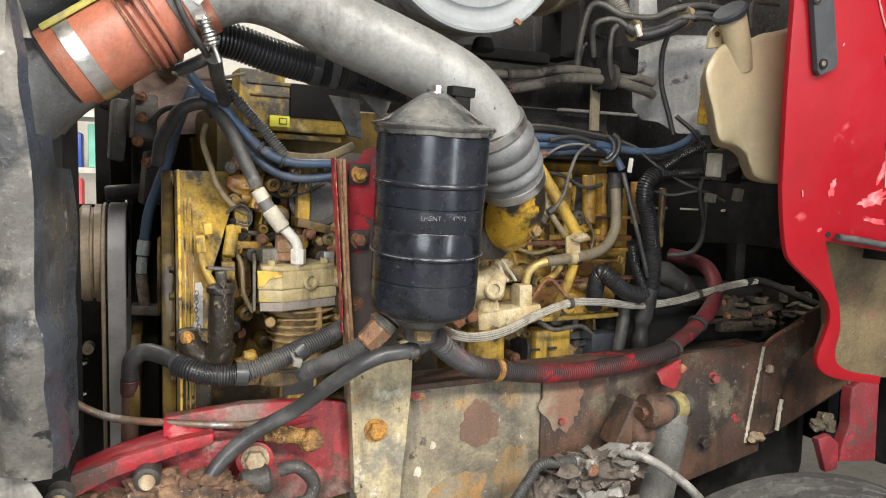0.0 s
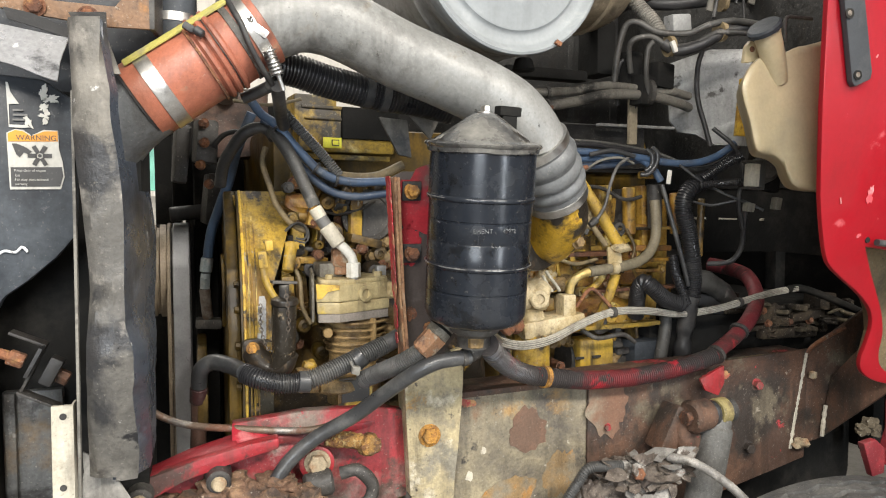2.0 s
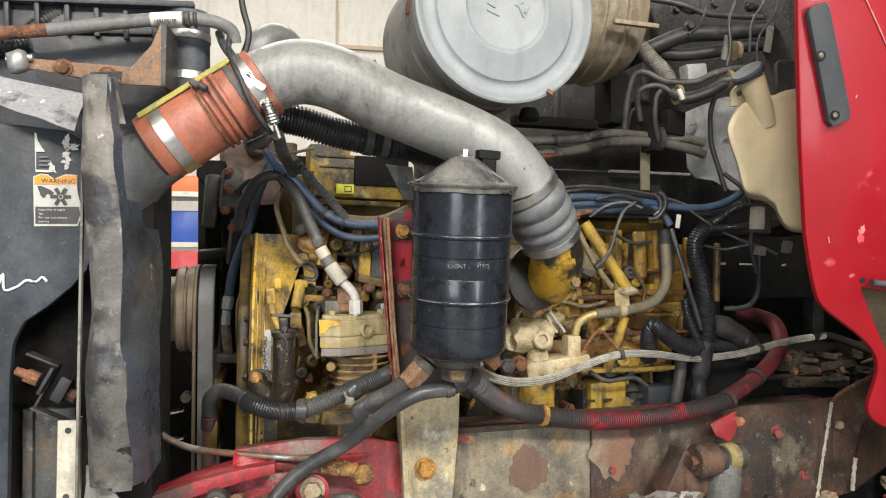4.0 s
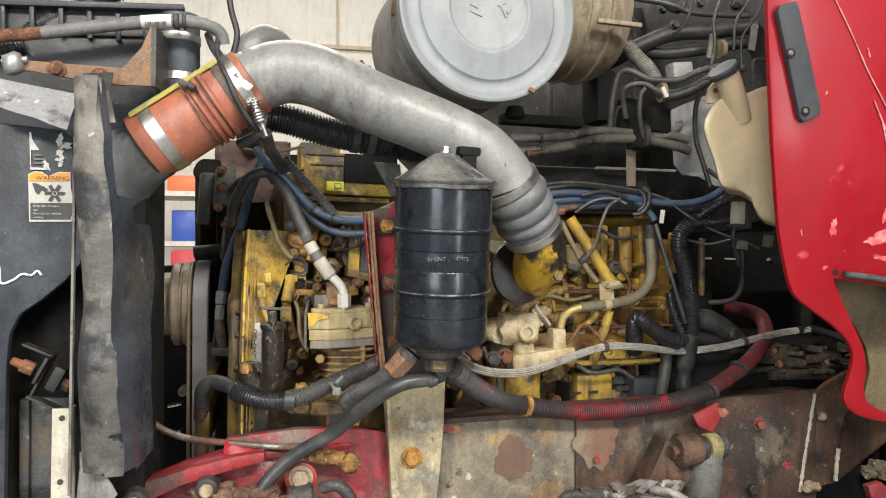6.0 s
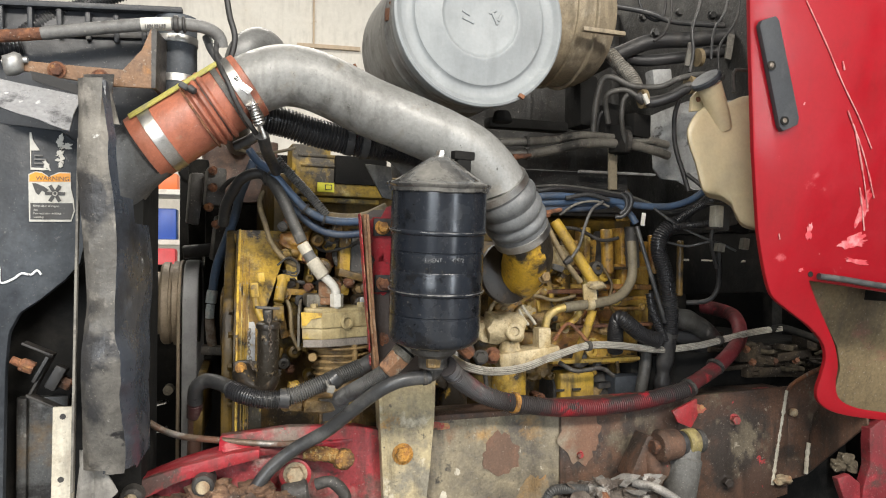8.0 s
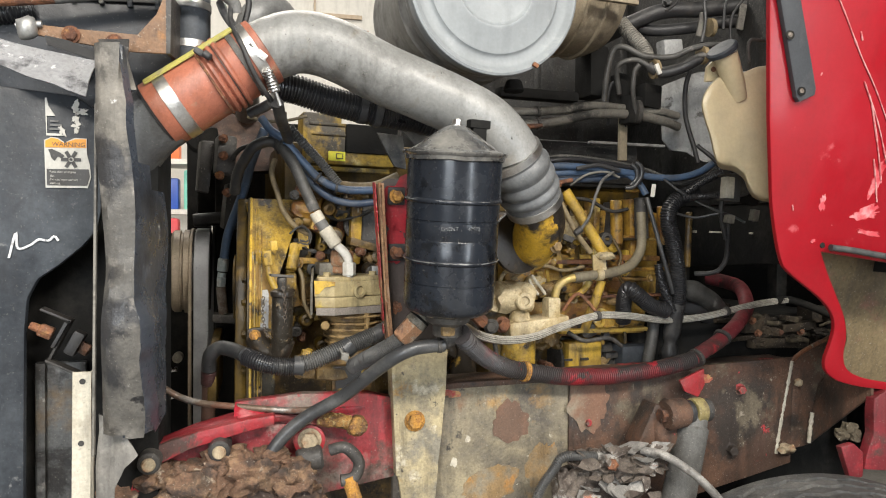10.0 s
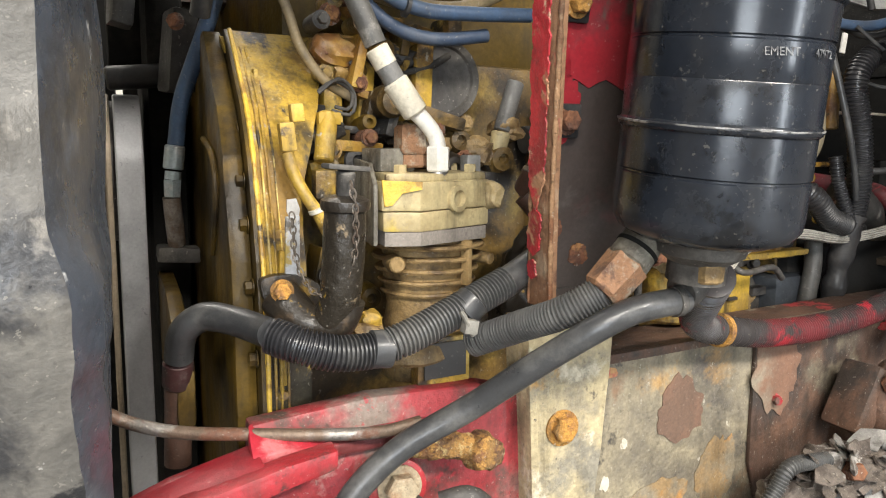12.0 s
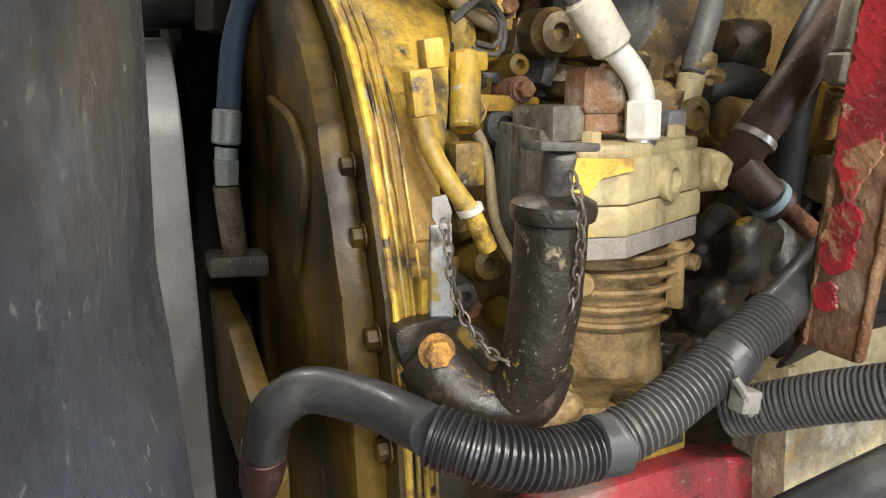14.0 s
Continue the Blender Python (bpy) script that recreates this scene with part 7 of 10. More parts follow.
part("ribbed_sleeve", bm, "grey_loom", fh)
bm = B()
box(bm, (0.3444, 1.4300, 1.3174), (0.016, 0.014, 0.016), (0, 10, 0), 0.002)
sweep(bm, [(0.3343, 1.4300, 1.3344), (0.3390, 1.4250, 1.3236), (0.3518, 1.4300, 1.3009)], 0.003, 8)
part("cable_tie", bm, "dusty_hose", fh, "dirty grey cable tie head")
hh = thing("drain_hose", (0.3904, 1.3600, 1.2894), "shiny grey-black rubber drain hose", "hose")
part("hose", sweep(B(), [(0.1672, 1.4250, 1.0713), (0.1873, 1.4300, 1.1113), (0.2191, 1.4350, 1.1524), (0.2676, 1.4300, 1.1921), (0.3363, 1.4050, 1.2358), (0.3904, 1.3600, 1.2894), (0.4320, 1.3250, 1.3285), (0.4700, 1.3120, 1.3485), (0.5071, 1.3080, 1.3546), (0.5352, 1.3100, 1.3556)], 0.0142, 22), "hose", hh)
part("hose_clamp", band(B(), (0.5234, 1.3090, 1.3551), (1, 0, 0.05), 0.0146, 0.009, 0.0015), "soot", hh)
part("hose_clamp", band(B(), (0.1817, 1.4290, 1.1004), (0.5, 0, 0.85), 0.0146, 0.009, 0.0015), "steel", hh)
bm = B()
rod(bm, (0.5306, 1.3100, 1.3637), (0.5701, 1.3200, 1.3758), 0.02, 0.017, 20, 0.003)
solo("hose_tee", bm, "soot", "grimy black hose tee under filter", "fitting")
hose("steel_tube", [(-0.0446, 1.5350, 1.2489), (-0.0058, 1.5370, 1.2224), (0.0427, 1.5200, 1.2094), (0.1143, 1.5000, 1.2032), (0.1854, 1.4850, 1.1971), (0.2565, 1.4750, 1.1934), (0.3042, 1.4700, 1.2006)], 0.0072, "steel_rust", "thin rust-browned steel tube crossing red frame", "tube")

# red oversprayed loom on the right
rl = thing("red_wiring_loom", (1.0, 1.56, 1.22), "ribbed loom with red overspray along frame rail", "wiring loom")
bm = corrugated(B(), [(0.5656, 1.3000, 1.3788), (0.6096, 1.3600, 1.3416), (0.6747, 1.4400, 1.2965), (0.7357, 1.4900, 1.2670), (0.7832, 1.5100, 1.2534)], 0.0215, 0.0078, 0.0045, 22)
part("ribbed_sleeve", bm, "red_loom", rl)
bm = corrugated(B(), [(0.7832, 1.5100, 1.2534), (0.8820, 1.5300, 1.2346), (0.9904, 1.5450, 1.2256), (1.1005, 1.5550, 1.2288), (1.1988, 1.5650, 1.2399), (1.2841, 1.5750, 1.2549)], 0.0218, 0.0060, 0.0032, 22)
part("ribbed_sleeve", bm, "red_loom", rl)
bm = sweep(B(), [(1.2761, 1.5750, 1.2523), (1.3000, 1.5880, 1.2615), (1.3950, 1.6300, 1.2910), (1.5020, 1.7000, 1.3270), (1.6060, 1.8000, 1.3650), (1.6730, 1.9200, 1.4090), (1.7120, 2.0500, 1.4210), (1.6870, 2.1200, 1.4300)], lambda s, g: 0.0195 + 0.004 * s, 20)
part("hose", bm, "red_hose", rl)
for p, d, mt in (((0.7860, 1.5100, 1.2533), (1, 0.2, -0.2), "ochre_rust"), ((1.2934, 1.5770, 1.2586), (1, 0.3, 0.5), "soot"), ((1.4140, 1.6400, 1.3010), (1, 0.5, 0.8), "soot")):
    part("clamp", band(B(), p, d, 0.022, 0.011, 0.003), mt, rl)

# braided hose
br = thing("braided_hose", (1.0, 1.62, 1.3), "braided stainless hose crossing the engine", "hose")
bm = sweep(B(), [(0.5819, 1.3400, 1.3901), (0.6384, 1.4000, 1.3586), (0.7133, 1.4600, 1.3374), (0.8144, 1.5400, 1.3301), (0.9320, 1.6200, 1.3461), (1.0418, 1.6600, 1.3644), (1.1528, 1.6900, 1.3581), (1.2806, 1.7100, 1.3416), (1.4138, 1.7300, 1.3468), (1.5130, 1.7450, 1.3620), (1.6153, 1.7600, 1.3777), (1.7460, 1.7900, 1.3860)], 0.0095, 16)
part("hose", bm, "braid", br)
way = [(0.5819, 1.3400, 1.3901), (0.6384, 1.4000, 1.3586), (0.7133, 1.4600, 1.3374), (0.8144, 1.5400, 1.3301), (0.9320, 1.6200, 1.3461), (1.0418, 1.6600, 1.3644), (1.1528, 1.6900, 1.3581), (1.2806, 1.7100, 1.3416), (1.4138, 1.7300, 1.3468), (1.5130, 1.7450, 1.3620), (1.6153, 1.7600, 1.3777), (1.7460, 1.7900, 1.3860)]
for a in (-40, -12, 16, 44, 72, 100):
    o = Vector((0.25, -math.cos(radians(a)), math.sin(radians(a)))) * 0.0088
    part("braid_strand", sweep(B(), [Vector(p) + o for p in way], 0.0017, 6, 0.01), "strand", br)
# Same hose carried on in near-black; the shade is put into its colour.
bm = sweep(B(), [(1.6900, 1.7760, 1.3830), (1.7460, 1.7900, 1.3860), (1.7930, 1.7700, 1.3720), (1.8680, 1.7400, 1.3390), (1.9520, 1.7000, 1.2980)], 0.0112, 14)
part("shaded_end", bm, "void", br, "far end of hose, black where it runs into shade")
bm = rod(B(), (0.5759, 1.3350, 1.3933), (0.6220, 1.3850, 1.3661), 0.0112, 0.0108, 16, 0.002)
part("ferrule", bm, "steel", br)
for p in ((1.0450, 1.6600, 1.3643), (1.4965, 1.7420, 1.3595)):
    part("cable_tie", band(B(), p, (1, 0.25, 0.0), 0.0105, 0.012, 0.003), "soot", br)

# ---- tubes behind the compressor, seen beside the bracket ----
def pc_tube(name, pts, r, mt, label, seg=18):
    return hose(name, pts, r, mt, label, "tube", seg)


pc_tube("coolant_tube", [(0.6538, 1.6000, 1.6601), (0.6230, 1.6100, 1.5896), (0.5887, 1.6200, 1.5353), (0.5465, 1.6300, 1.4774), (0.5399, 1.6500, 1.4462)], 0.020, "brown_tube", "brown painted coolant tube beside compressor")
pc_tube("coolant_tube", [(0.5337, 1.6400, 1.4473), (0.5550, 1.6300, 1.4218), (0.5761, 1.6200, 1.4028)], 0.019, "brown_tube", "short brown tube stub with blue band")
pc_tube("fuel_tube", [(0.5678, 1.6200, 1.4108), (0.5816, 1.6000, 1.3900), (0.6110, 1.5900, 1.3634)], 0.010, "rust", "thin rusty tube behind bracket")
solo("blue_band", band(B(), (0.5633, 1.6250, 1.4122), (0.6, -0.1, -0.5), 0.0195, 0.010, 0.002), "blue_pale", "pale blue band on brown tube", "clamp")
solo("hose_clamp", band(B(), (0.5454, 1.6320, 1.4720), (-0.5, 0.1, -0.75), 0.0205, 0.008, 0.002), "steel", "steel clamp on brown tube", "clamp")
pc_tube("rubber_hose", [(0.7462, 1.7200, 1.6159), (0.7082, 1.7200, 1.5596), (0.6878, 1.7200, 1.5033), (0.6920, 1.7300, 1.4379), (0.7080, 1.7500, 1.3524)], 0.026, "black_rubber", "black rubber hose deep in engine bay")
pc_tube("rubber_hose", [(0.6089, 1.7800, 1.5246), (0.6603, 1.7800, 1.5271), (0.7121, 1.7900, 1.5129), (0.7402, 1.8000, 1.4735)], 0.022, "black_rubber", "black bent hose behind compressor")
bm = rod(B(), (0.5942, 1.5700, 1.5945), (0.5859, 1.5700, 1.5483), 0.014, 0.014, 14, 0.002)
rod(bm, (0.5861, 1.5700, 1.5469), (0.5808, 1.5700, 1.5212), 0.018, 0.016, 6, 0.003)
solo("crimp_fitting", bm, "bone", "pale crimped hose fitting beside bracket", "fitting")
bm = rod(B(), (0.5861, 1.5750, 1.5162), (0.5906, 1.5900, 1.4719), 0.011, 0.008, 12, 0.002)
solo("rusty_fitting", bm, "ochre_rust", "rusty tapered fitting beside bracket", "fitting")
bm = rod(B(), (0.5477, 1.7000, 1.6084), (0.5251, 1.7000, 1.5358), 0.013, 0.013, 14, 0.002)
solo("grey_tube", bm, "grey_rubber", "grey tube rising behind compressor", "tube")
bm = rod(B(), (0.5245, 1.7000, 1.5347), (0.5177, 1.7000, 1.4990), 0.015, 0.012, 14, 0.002)
solo("tan_fitting", bm, "cream", "tan painted tube fitting", "fitting")
bm = lump(B(), (0.6854, 1.8000, 1.5709), (0.04, 0.03, 0.035), 0.2, 3)
lump(bm, (0.6248, 1.7400, 1.4827), (0.022, 0.03, 0.03), 0.2, 3)
solo("yellow_casting", bm, "grimy_yellow", "yellow casting darkened for the dim space behind compressor", "engine part")
bm = B()
box(bm, (0.4403, 1.6300, 1.4869), (0.022, 0.02, 0.03), (0, 0, 6), 0.003)
solo("hose_union", box(B(), (0.5571, 1.6600, 1.4473), (0.03, 0.03, 0.03), (0, 40, 0), 0.006), "soot", "greasy union on brown tube", "fitting")
solo("blue_grey_fitting", bm, "alu", "blue-grey fitting on compressor head", "fitting")
for p, s in (((0.6093, 1.7200, 1.3196), (0.06, 0.05, 0.07)), ((0.5610, 1.7000, 1.2707), (0.05, 0.04, 0.05)), ((0.4341, 1.6300, 1.2737), (0.03, 0.03, 0.02)), ((0.6956, 1.7600, 1.2943), (0.05, 0.06, 0.12))):
    solo("drive_casting", roughen(lump(B(), p, s, 0.4, 4), 0.003, 45), "tar", "dark greasy casting under compressor", "engine part", "drive castings")
bm = B()
rod(bm, (0.3349, 1.5800, 1.2440), (0.3342, 1.5800, 1.2702), 0.05, 0.045, 24, 0.004)
lump(bm, (0.2665, 1.5600, 1.2758), (0.03, 0.03, 0.03), 0.4, 3)
solo("pedestal_casting", roughen(bm, 0.002, 40), "fins", "greasy brown compressor base", "engine part")

# ---- engine right side: fuel pump area ----
pump = thing("fuel_pump", (0.85, 1.68, 1.2), "cream and yellow cast fuel pump housing", "fuel pump")
bm = B()
lump(bm, (0.8088, 1.6720, 1.4170), (0.058, 0.05, 0.046), 0.3, 3, 1.8, 1.0)
lathe(bm, [(0.024, -0.03), (0.024, 0.004), (0.020, 0.008), (0.012, 0.009), (0.010, 0.004), (0, 0.004)], (0.826, 1.628, 1.410), (-0.1, -1, 0.15), 24)
lump(bm, (0.7585, 1.7000, 1.4107), (0.035, 0.05, 0.035), 0.3, 3, 1.8, 2.0)
part("body", bm, "pump_cream", pump)
bm = B()
box(bm, (0.8680, 1.6750, 1.3420), (0.175, 0.09, 0.042), (0, -5, 6), 0.010)
rod(bm, (0.8250, 1.6600, 1.3500), (0.8250, 1.6600, 1.3850), 0.030, 0.024, 24, 0.004)
box(bm, (0.9130, 1.6600, 1.3850), (0.036, 0.04, 0.062), (0, 0, 6), 0.006)
box(bm, (0.9480, 1.6600, 1.3450), (0.030, 0.04, 0.030), (0, 12, 6), 0.007)
part("filter_head", roughen(bm, 0.001, 40), "pump_cream", pump)
bm = B()
rod(bm, (0.8253, 1.6700, 1.3251), (0.8252, 1.6700, 1.2309), 0.046, 0.046, 32, 0.005)
part("spin_on_filter", bm, "yellow", pump)
part("bolt", hexhead(B(), (0.7711, 1.6400, 1.3494), (0, -1, 0), 0.016, 0.02), "rust", pump)
part("bolt", hexhead(B(), (0.7387, 1.6300, 1.3474), (-0.3, -1, 0), 0.014, 0.02), "soot", pump)
bm = B()
sweep(bm, [(0.8586, 1.6600, 1.4733), (0.8673, 1.6500, 1.4565), (0.8874, 1.6550, 1.4341), (0.8984, 1.6600, 1.4189)], 0.004, 10)
sweep(bm, [(0.8495, 1.6600, 1.4633), (0.8597, 1.6500, 1.4393), (0.8782, 1.6550, 1.4198)], 0.004, 10)
part("bleed_lines", bm, "bone", pump)
el = thing("fuel_line", (0.9872, 1.6800, 1.4674), "grey fuel line with brass elbow and clamp", "fuel line")
bm = sweep(B(), [(0.9268, 1.6700, 1.3954), (0.9284, 1.6700, 1.4248), (0.9362, 1.6700, 1.4452), (0.9596, 1.6700, 1.4610), (0.9863, 1.6700, 1.4680)], 0.011, 14)
part("brass_elbow", bm, "brass", el, "dusty brass elbow")
bm = sweep(B(), [(0.9800, 1.6700, 1.4666), (1.0510, 1.6800, 1.4739), (1.1203, 1.6900, 1.4830), (1.1665, 1.7000, 1.5018), (1.1966, 1.7100, 1.5396), (1.2053, 1.7200, 1.5858), (1.2073, 1.7300, 1.6482)], 0.0135, 16)
part("hose", bm, "hose_tan", el)
part("clamp", band(B(), (1.0574, 1.6800, 1.4739), (1, 0.1, 0.05), 0.0145, 0.02, 0.002), "pump_cream", el)
bm = B()
plate(bm, [(1.0361, 1.6750, 1.5266), (1.0729, 1.6750, 1.5293), (1.0808, 1.6750, 1.4664), (1.0423, 1.6750, 1.4595)], 0.006, (0, 1, 0))
lump(bm, (1.0706, 1.6700, 1.5265), (0.03, 0.015, 0.012), 0.5, 2)
part("clip_plate", roughen(bm, 0.001, 40), "pump_cream", el)
# yellow tubes
hose("yellow_tube", [(0.9640, 1.7000, 1.6986), (1.0076, 1.6900, 1.6311), (1.0566, 1.6850, 1.5561), (1.0800, 1.6800, 1.5261)], 0.015, "plug_yellow", "thick yellow painted coolant tube", "tube")
hose("yellow_tube", [(0.9364, 1.6900, 1.6904), (0.9639, 1.6800, 1.6308), (0.9912, 1.6700, 1.5789), (1.0307, 1.6700, 1.5298)], 0.0075, "wire_tan", "thin tan painted fuel tube", "tube")
hose("yellow_tube", [(1.0761, 1.7000, 1.4572), (1.0642, 1.7100, 1.4035), (1.0555, 1.7200, 1.3723), (1.0443, 1.7400, 1.3088)], 0.0125, "plug_yellow", "yellow painted steel tube behind braided hose", "tube")
hose("yellow_tube", [(1.0480, 1.7100, 1.4570), (1.0279, 1.7200, 1.4261), (0.9874, 1.7200, 1.4041)], 0.009, "yellow", "yellow painted small tube", "tube")
hose("sensor_wire", [(1.1061, 1.7000, 1.7535), (1.0688, 1.6900, 1.7295), (1.0434, 1.6800, 1.6835), (1.0229, 1.6700, 1.6309), (0.9918, 1.6600, 1.5937)], 0.0042, "grey_rubber", "thin grey sensor wire hanging from harness", "cable", 10)
bm = B()
rod(bm, (0.9949, 1.6600, 1.5982), (0.9761, 1.6600, 1.5835), 0.010, 0.008, 12, 0.002)
box(bm, (0.9598, 1.6700, 1.5716), (0.03, 0.02, 0.016), (0, 20, 0), 0.003)
solo("sensor", bm, "soot", "dark sensor plug on engine", "sensor")
bm = B()
rod(bm, (0.9142, 1.6600, 1.7151), (0.9670, 1.6600, 1.7261), 0.006, 0.006, 10)
rod(bm, (0.9095, 1.6600, 1.7106), (0.9327, 1.6600, 1.7153), 0.010, 0.010, 6)
solo("pipe_fitting", bm, "rust", "rusty copper fitting beside intake", "fitting")
# block side details on the right
side = thing("engine_side_cover", (1.05, 1.8, 1.2), "yellow oily engine side covers and ribs", "engine part")
bm = B()
box(bm, (1.02, 1.80, 1.47), (0.42, 0.05, 0.11), (0, 0, 6), 0.008)
part("upper_cover", roughen(bm, 0.002, 25), "amber_y", side)
bm = B()
box(bm, (1.06, 1.80, 1.345), (0.40, 0.06, 0.10), (0, 0, 6), 0.008)
part("side_cover", roughen(bm, 0.002, 25), "amber_y", side)
for p in ((1.1332, 1.7700, 1.4595), (1.1756, 1.7700, 1.3639), (1.2674, 1.7800, 1.4569), (0.9871, 1.7600, 1.4312), (1.3078, 1.7900, 1.3748)):
    part("bolt", hexhead(B(), p, (0, -1, 0), 0.009, 0.010), "yellow", side)
for k, (p, q, r) in enumerate((((1.1459, 1.7600, 1.6800), (1.1507, 1.7600, 1.5542), 0.018), ((1.2177, 1.7500, 1.6881), (1.2225, 1.7500, 1.5699), 0.02), ((1.2976, 1.7700, 1.6657), (1.3026, 1.7700, 1.5533), 0.016), ((0.9958, 1.7400, 1.6320), (1.0039, 1.7400, 1.5706), 0.03), ((1.3921, 1.7800, 1.6504), (1.3880, 1.7800, 1.4878), 0.010))):
    part("post", rod(B(), p, q, r, r * 0.95, 20, 0.003), ("amber_y", "soot", "amber_y", "pump_cream", "grimy_yellow")[k], side)
bm = B()
box(bm, (1.2057, 1.7600, 1.7122), (0.05, 0.03, 0.02), (0, 0, 6), 0.005)
part("cap", bm, "yellow", side)
for c, w, h, mt in (((1.1309, 1.7650, 1.4834), 0.36, 0.010, "amber_y"), ((1.0016, 1.7550, 1.5055), 0.20, 0.012, "rust"), ((1.1903, 1.7650, 1.4084), 0.30, 0.008, "rust"), ((1.1590, 1.7700, 1.5698), 0.34, 0.008, "grimy_yellow"), ((1.1068, 1.7500, 1.3133), 0.28, 0.012, "plug_yellow")):
    part("ledge", roughen(box(B(), c, (w, 0.03, h), (0, 0, 6), 0.003), 0.0015, 40), mt, side)
for k, (x, z, w) in enumerate(((0.93, 1.60, 0.022), (1.02, 1.58, 0.03), (1.09, 1.60, 0.02), (1.15, 1.59, 0.026), (1.21, 1.60, 0.02))):
    part("rib", roughen(box(B(), (x, 1.765 + 0.105 * (x - 0.75), z), (w, 0.06, 0.17), (0, (2, -3, 1, 3, -2)[k], 6), 0.006), 0.003, 25), ("amber_y", "grimy_yellow", "yellow", "soot", "amber_y")[k], side)
bm = B()
box(bm, (1.19, 1.850, 1.50), (0.26, 0.06, 0.30), (0, 0, 6), 0.01)
bmesh.ops.subdivide_edges(bm, edges=bm.edges[:], cuts=6, use_grid_fill=True)
part("rear_housing", roughen(bm, 0.006, 18), "amber_y", side)
for c, w, h in (((1.15, 1.795, 1.575), 0.16, 0.012), ((1.20, 1.80, 1.515), 0.20, 0.016), ((1.18, 1.795, 1.455), 0.18, 0.010), ((1.22, 1.80, 1.40), 0.16, 0.014)):
    part("ledge", roughen(box(B(), c, (w, 0.05, h), (0, 1, 6), 0.004), 0.003, 30), "rust_amber", side)
starter = thing("starter_motor", (1.0698, 1.8000, 1.2204), "yellow and black starter motor cover low on engine", "starter")
bm = B()
box(bm, (1.0529, 1.8000, 1.2368), (0.11, 0.09, 0.085), (0, 0, 6), 0.012)
part("cover", roughen(bm, 0.001, 40), "plug_yellow", starter)
for p in ((1.0025, 1.7500, 1.2318), (1.0518, 1.7500, 1.2330)):
    # Dark bar laid on the cover for the shade inside the slot.
    part("slot", box(B(), p, (0.025, 0.006, 0.006), (0, 0, 6)), "ink", starter)
bm = B()
box(bm, (1.2212, 1.8000, 1.2147), (0.11, 0.08, 0.10), (0, 0, 6), 0.015)
part("solenoid", bm, "plastic", starter)
bm = B()
rod(bm, (0.9842, 1.8400, 1.2166), (1.3868, 1.9000, 1.1907), 0.075, 0.075, 32, 0.01)
part("motor_body", bm, "soot", starter)
# wide corrugated hose on the right
ch = thing("wiring_conduit", (1.3, 1.72, 1.4), "black corrugated conduit dropping beside engine", "wiring loom")
bm = corrugated(B(), [(1.3616, 1.7000, 1.7030), (1.3101, 1.7000, 1.6868), (1.2793, 1.7000, 1.6556), (1.2758, 1.7000, 1.6168), (1.2926, 1.7000, 1.5625), (1.3060, 1.7000, 1.4926), (1.3165, 1.7080, 1.4250), (1.3160, 1.7180, 1.3620)], 0.023, 0.0065, 0.003, 22)
part("ribbed_sleeve", bm, "loom", ch)
bm = sweep(B(), [(1.3165, 1.7120, 1.3900), (1.3130, 1.7200, 1.3500), (1.3100, 1.7300, 1.2950), (1.3080, 1.7400, 1.2200), (1.3060, 1.7600, 1.1300)], lambda s, g: 0.024 - 0.004 * s + 0.004 * noise.noise(Vector((g * 30, 1, 2))), 20)
part("taped_cable", roughen(bm, 0.003, 40), "black_rubber", ch)
bm = corrugated(B(), [(1.2750, 1.7000, 1.3693), (1.2192, 1.6900, 1.3870), (1.1726, 1.6800, 1.4193), (1.1530, 1.6900, 1.4340), (1.1545, 1.7200, 1.4007), (1.1691, 1.7500, 1.3350)], 0.022, 0.0065, 0.003, 22)
part("ribbed_branch", bm, "loom", ch)
bm = corrugated(B(), [(1.2560, 1.7150, 1.5000), (1.2640, 1.7100, 1.4500), (1.2800, 1.7050, 1.4050), (1.3000, 1.7050, 1.3640)], 0.013, 0.0065, 0.002, 18)
part("ribbed_branch", bm, "loom", ch)
hose("rubber_hose", [(1.2700, 1.7600, 1.3300), (1.2600, 1.7500, 1.2800), (1.2480, 1.7480, 1.2200), (1.2420, 1.7500, 1.1400)], 0.017, "hose_grey", "dusty dark grey hose dropping behind braided hose")
hose("rubber_hose", [(1.3600, 1.7800, 1.4250), (1.4200, 1.7900, 1.4150), (1.4900, 1.8100, 1.3800), (1.5500, 1.8500, 1.3300), (1.5700, 1.9000, 1.2600)], lambda s, g: 0.030 + 0.003 * noise.noise(Vector((g * 25, 4, 1))), "hose_grey", "thick grimy grey hose beside transmission")
hose("rubber_hose", [(1.3400, 1.7900, 1.3700), (1.4000, 1.8000, 1.3650), (1.4700, 1.8200, 1.3450), (1.5300, 1.8600, 1.3000)], 0.020, "hose", "dark rubber hose beneath a thicker one")
hose("wiring_cable", [(1.2086, 1.7000, 1.6859), (1.2198, 1.6900, 1.6319), (1.2393, 1.6800, 1.5554), (1.2641, 1.6800, 1.4788), (1.2898, 1.6900, 1.4162)], 0.006, "hose", "grey cable running down conduit", "cable", 12)
# blue bundle, right
bun = thing("wiring_bundle", (1.1, 1.74, 1.7), "bundle of dusty blue and black cables", "cable bundle")
bm = sweep(B(), [(0.8843, 1.7200, 1.7589), (0.9719, 1.7200, 1.7680), (1.0693, 1.7200, 1.7621), (1.1521, 1.7200, 1.7558), (1.2308, 1.7100, 1.7439), (1.3102, 1.7000, 1.7444), (1.3730, 1.6900, 1.7649), (1.4222, 1.6800, 1.8008)], 0.0095, 14)
part("blue_hose", bm, "blue", bun)
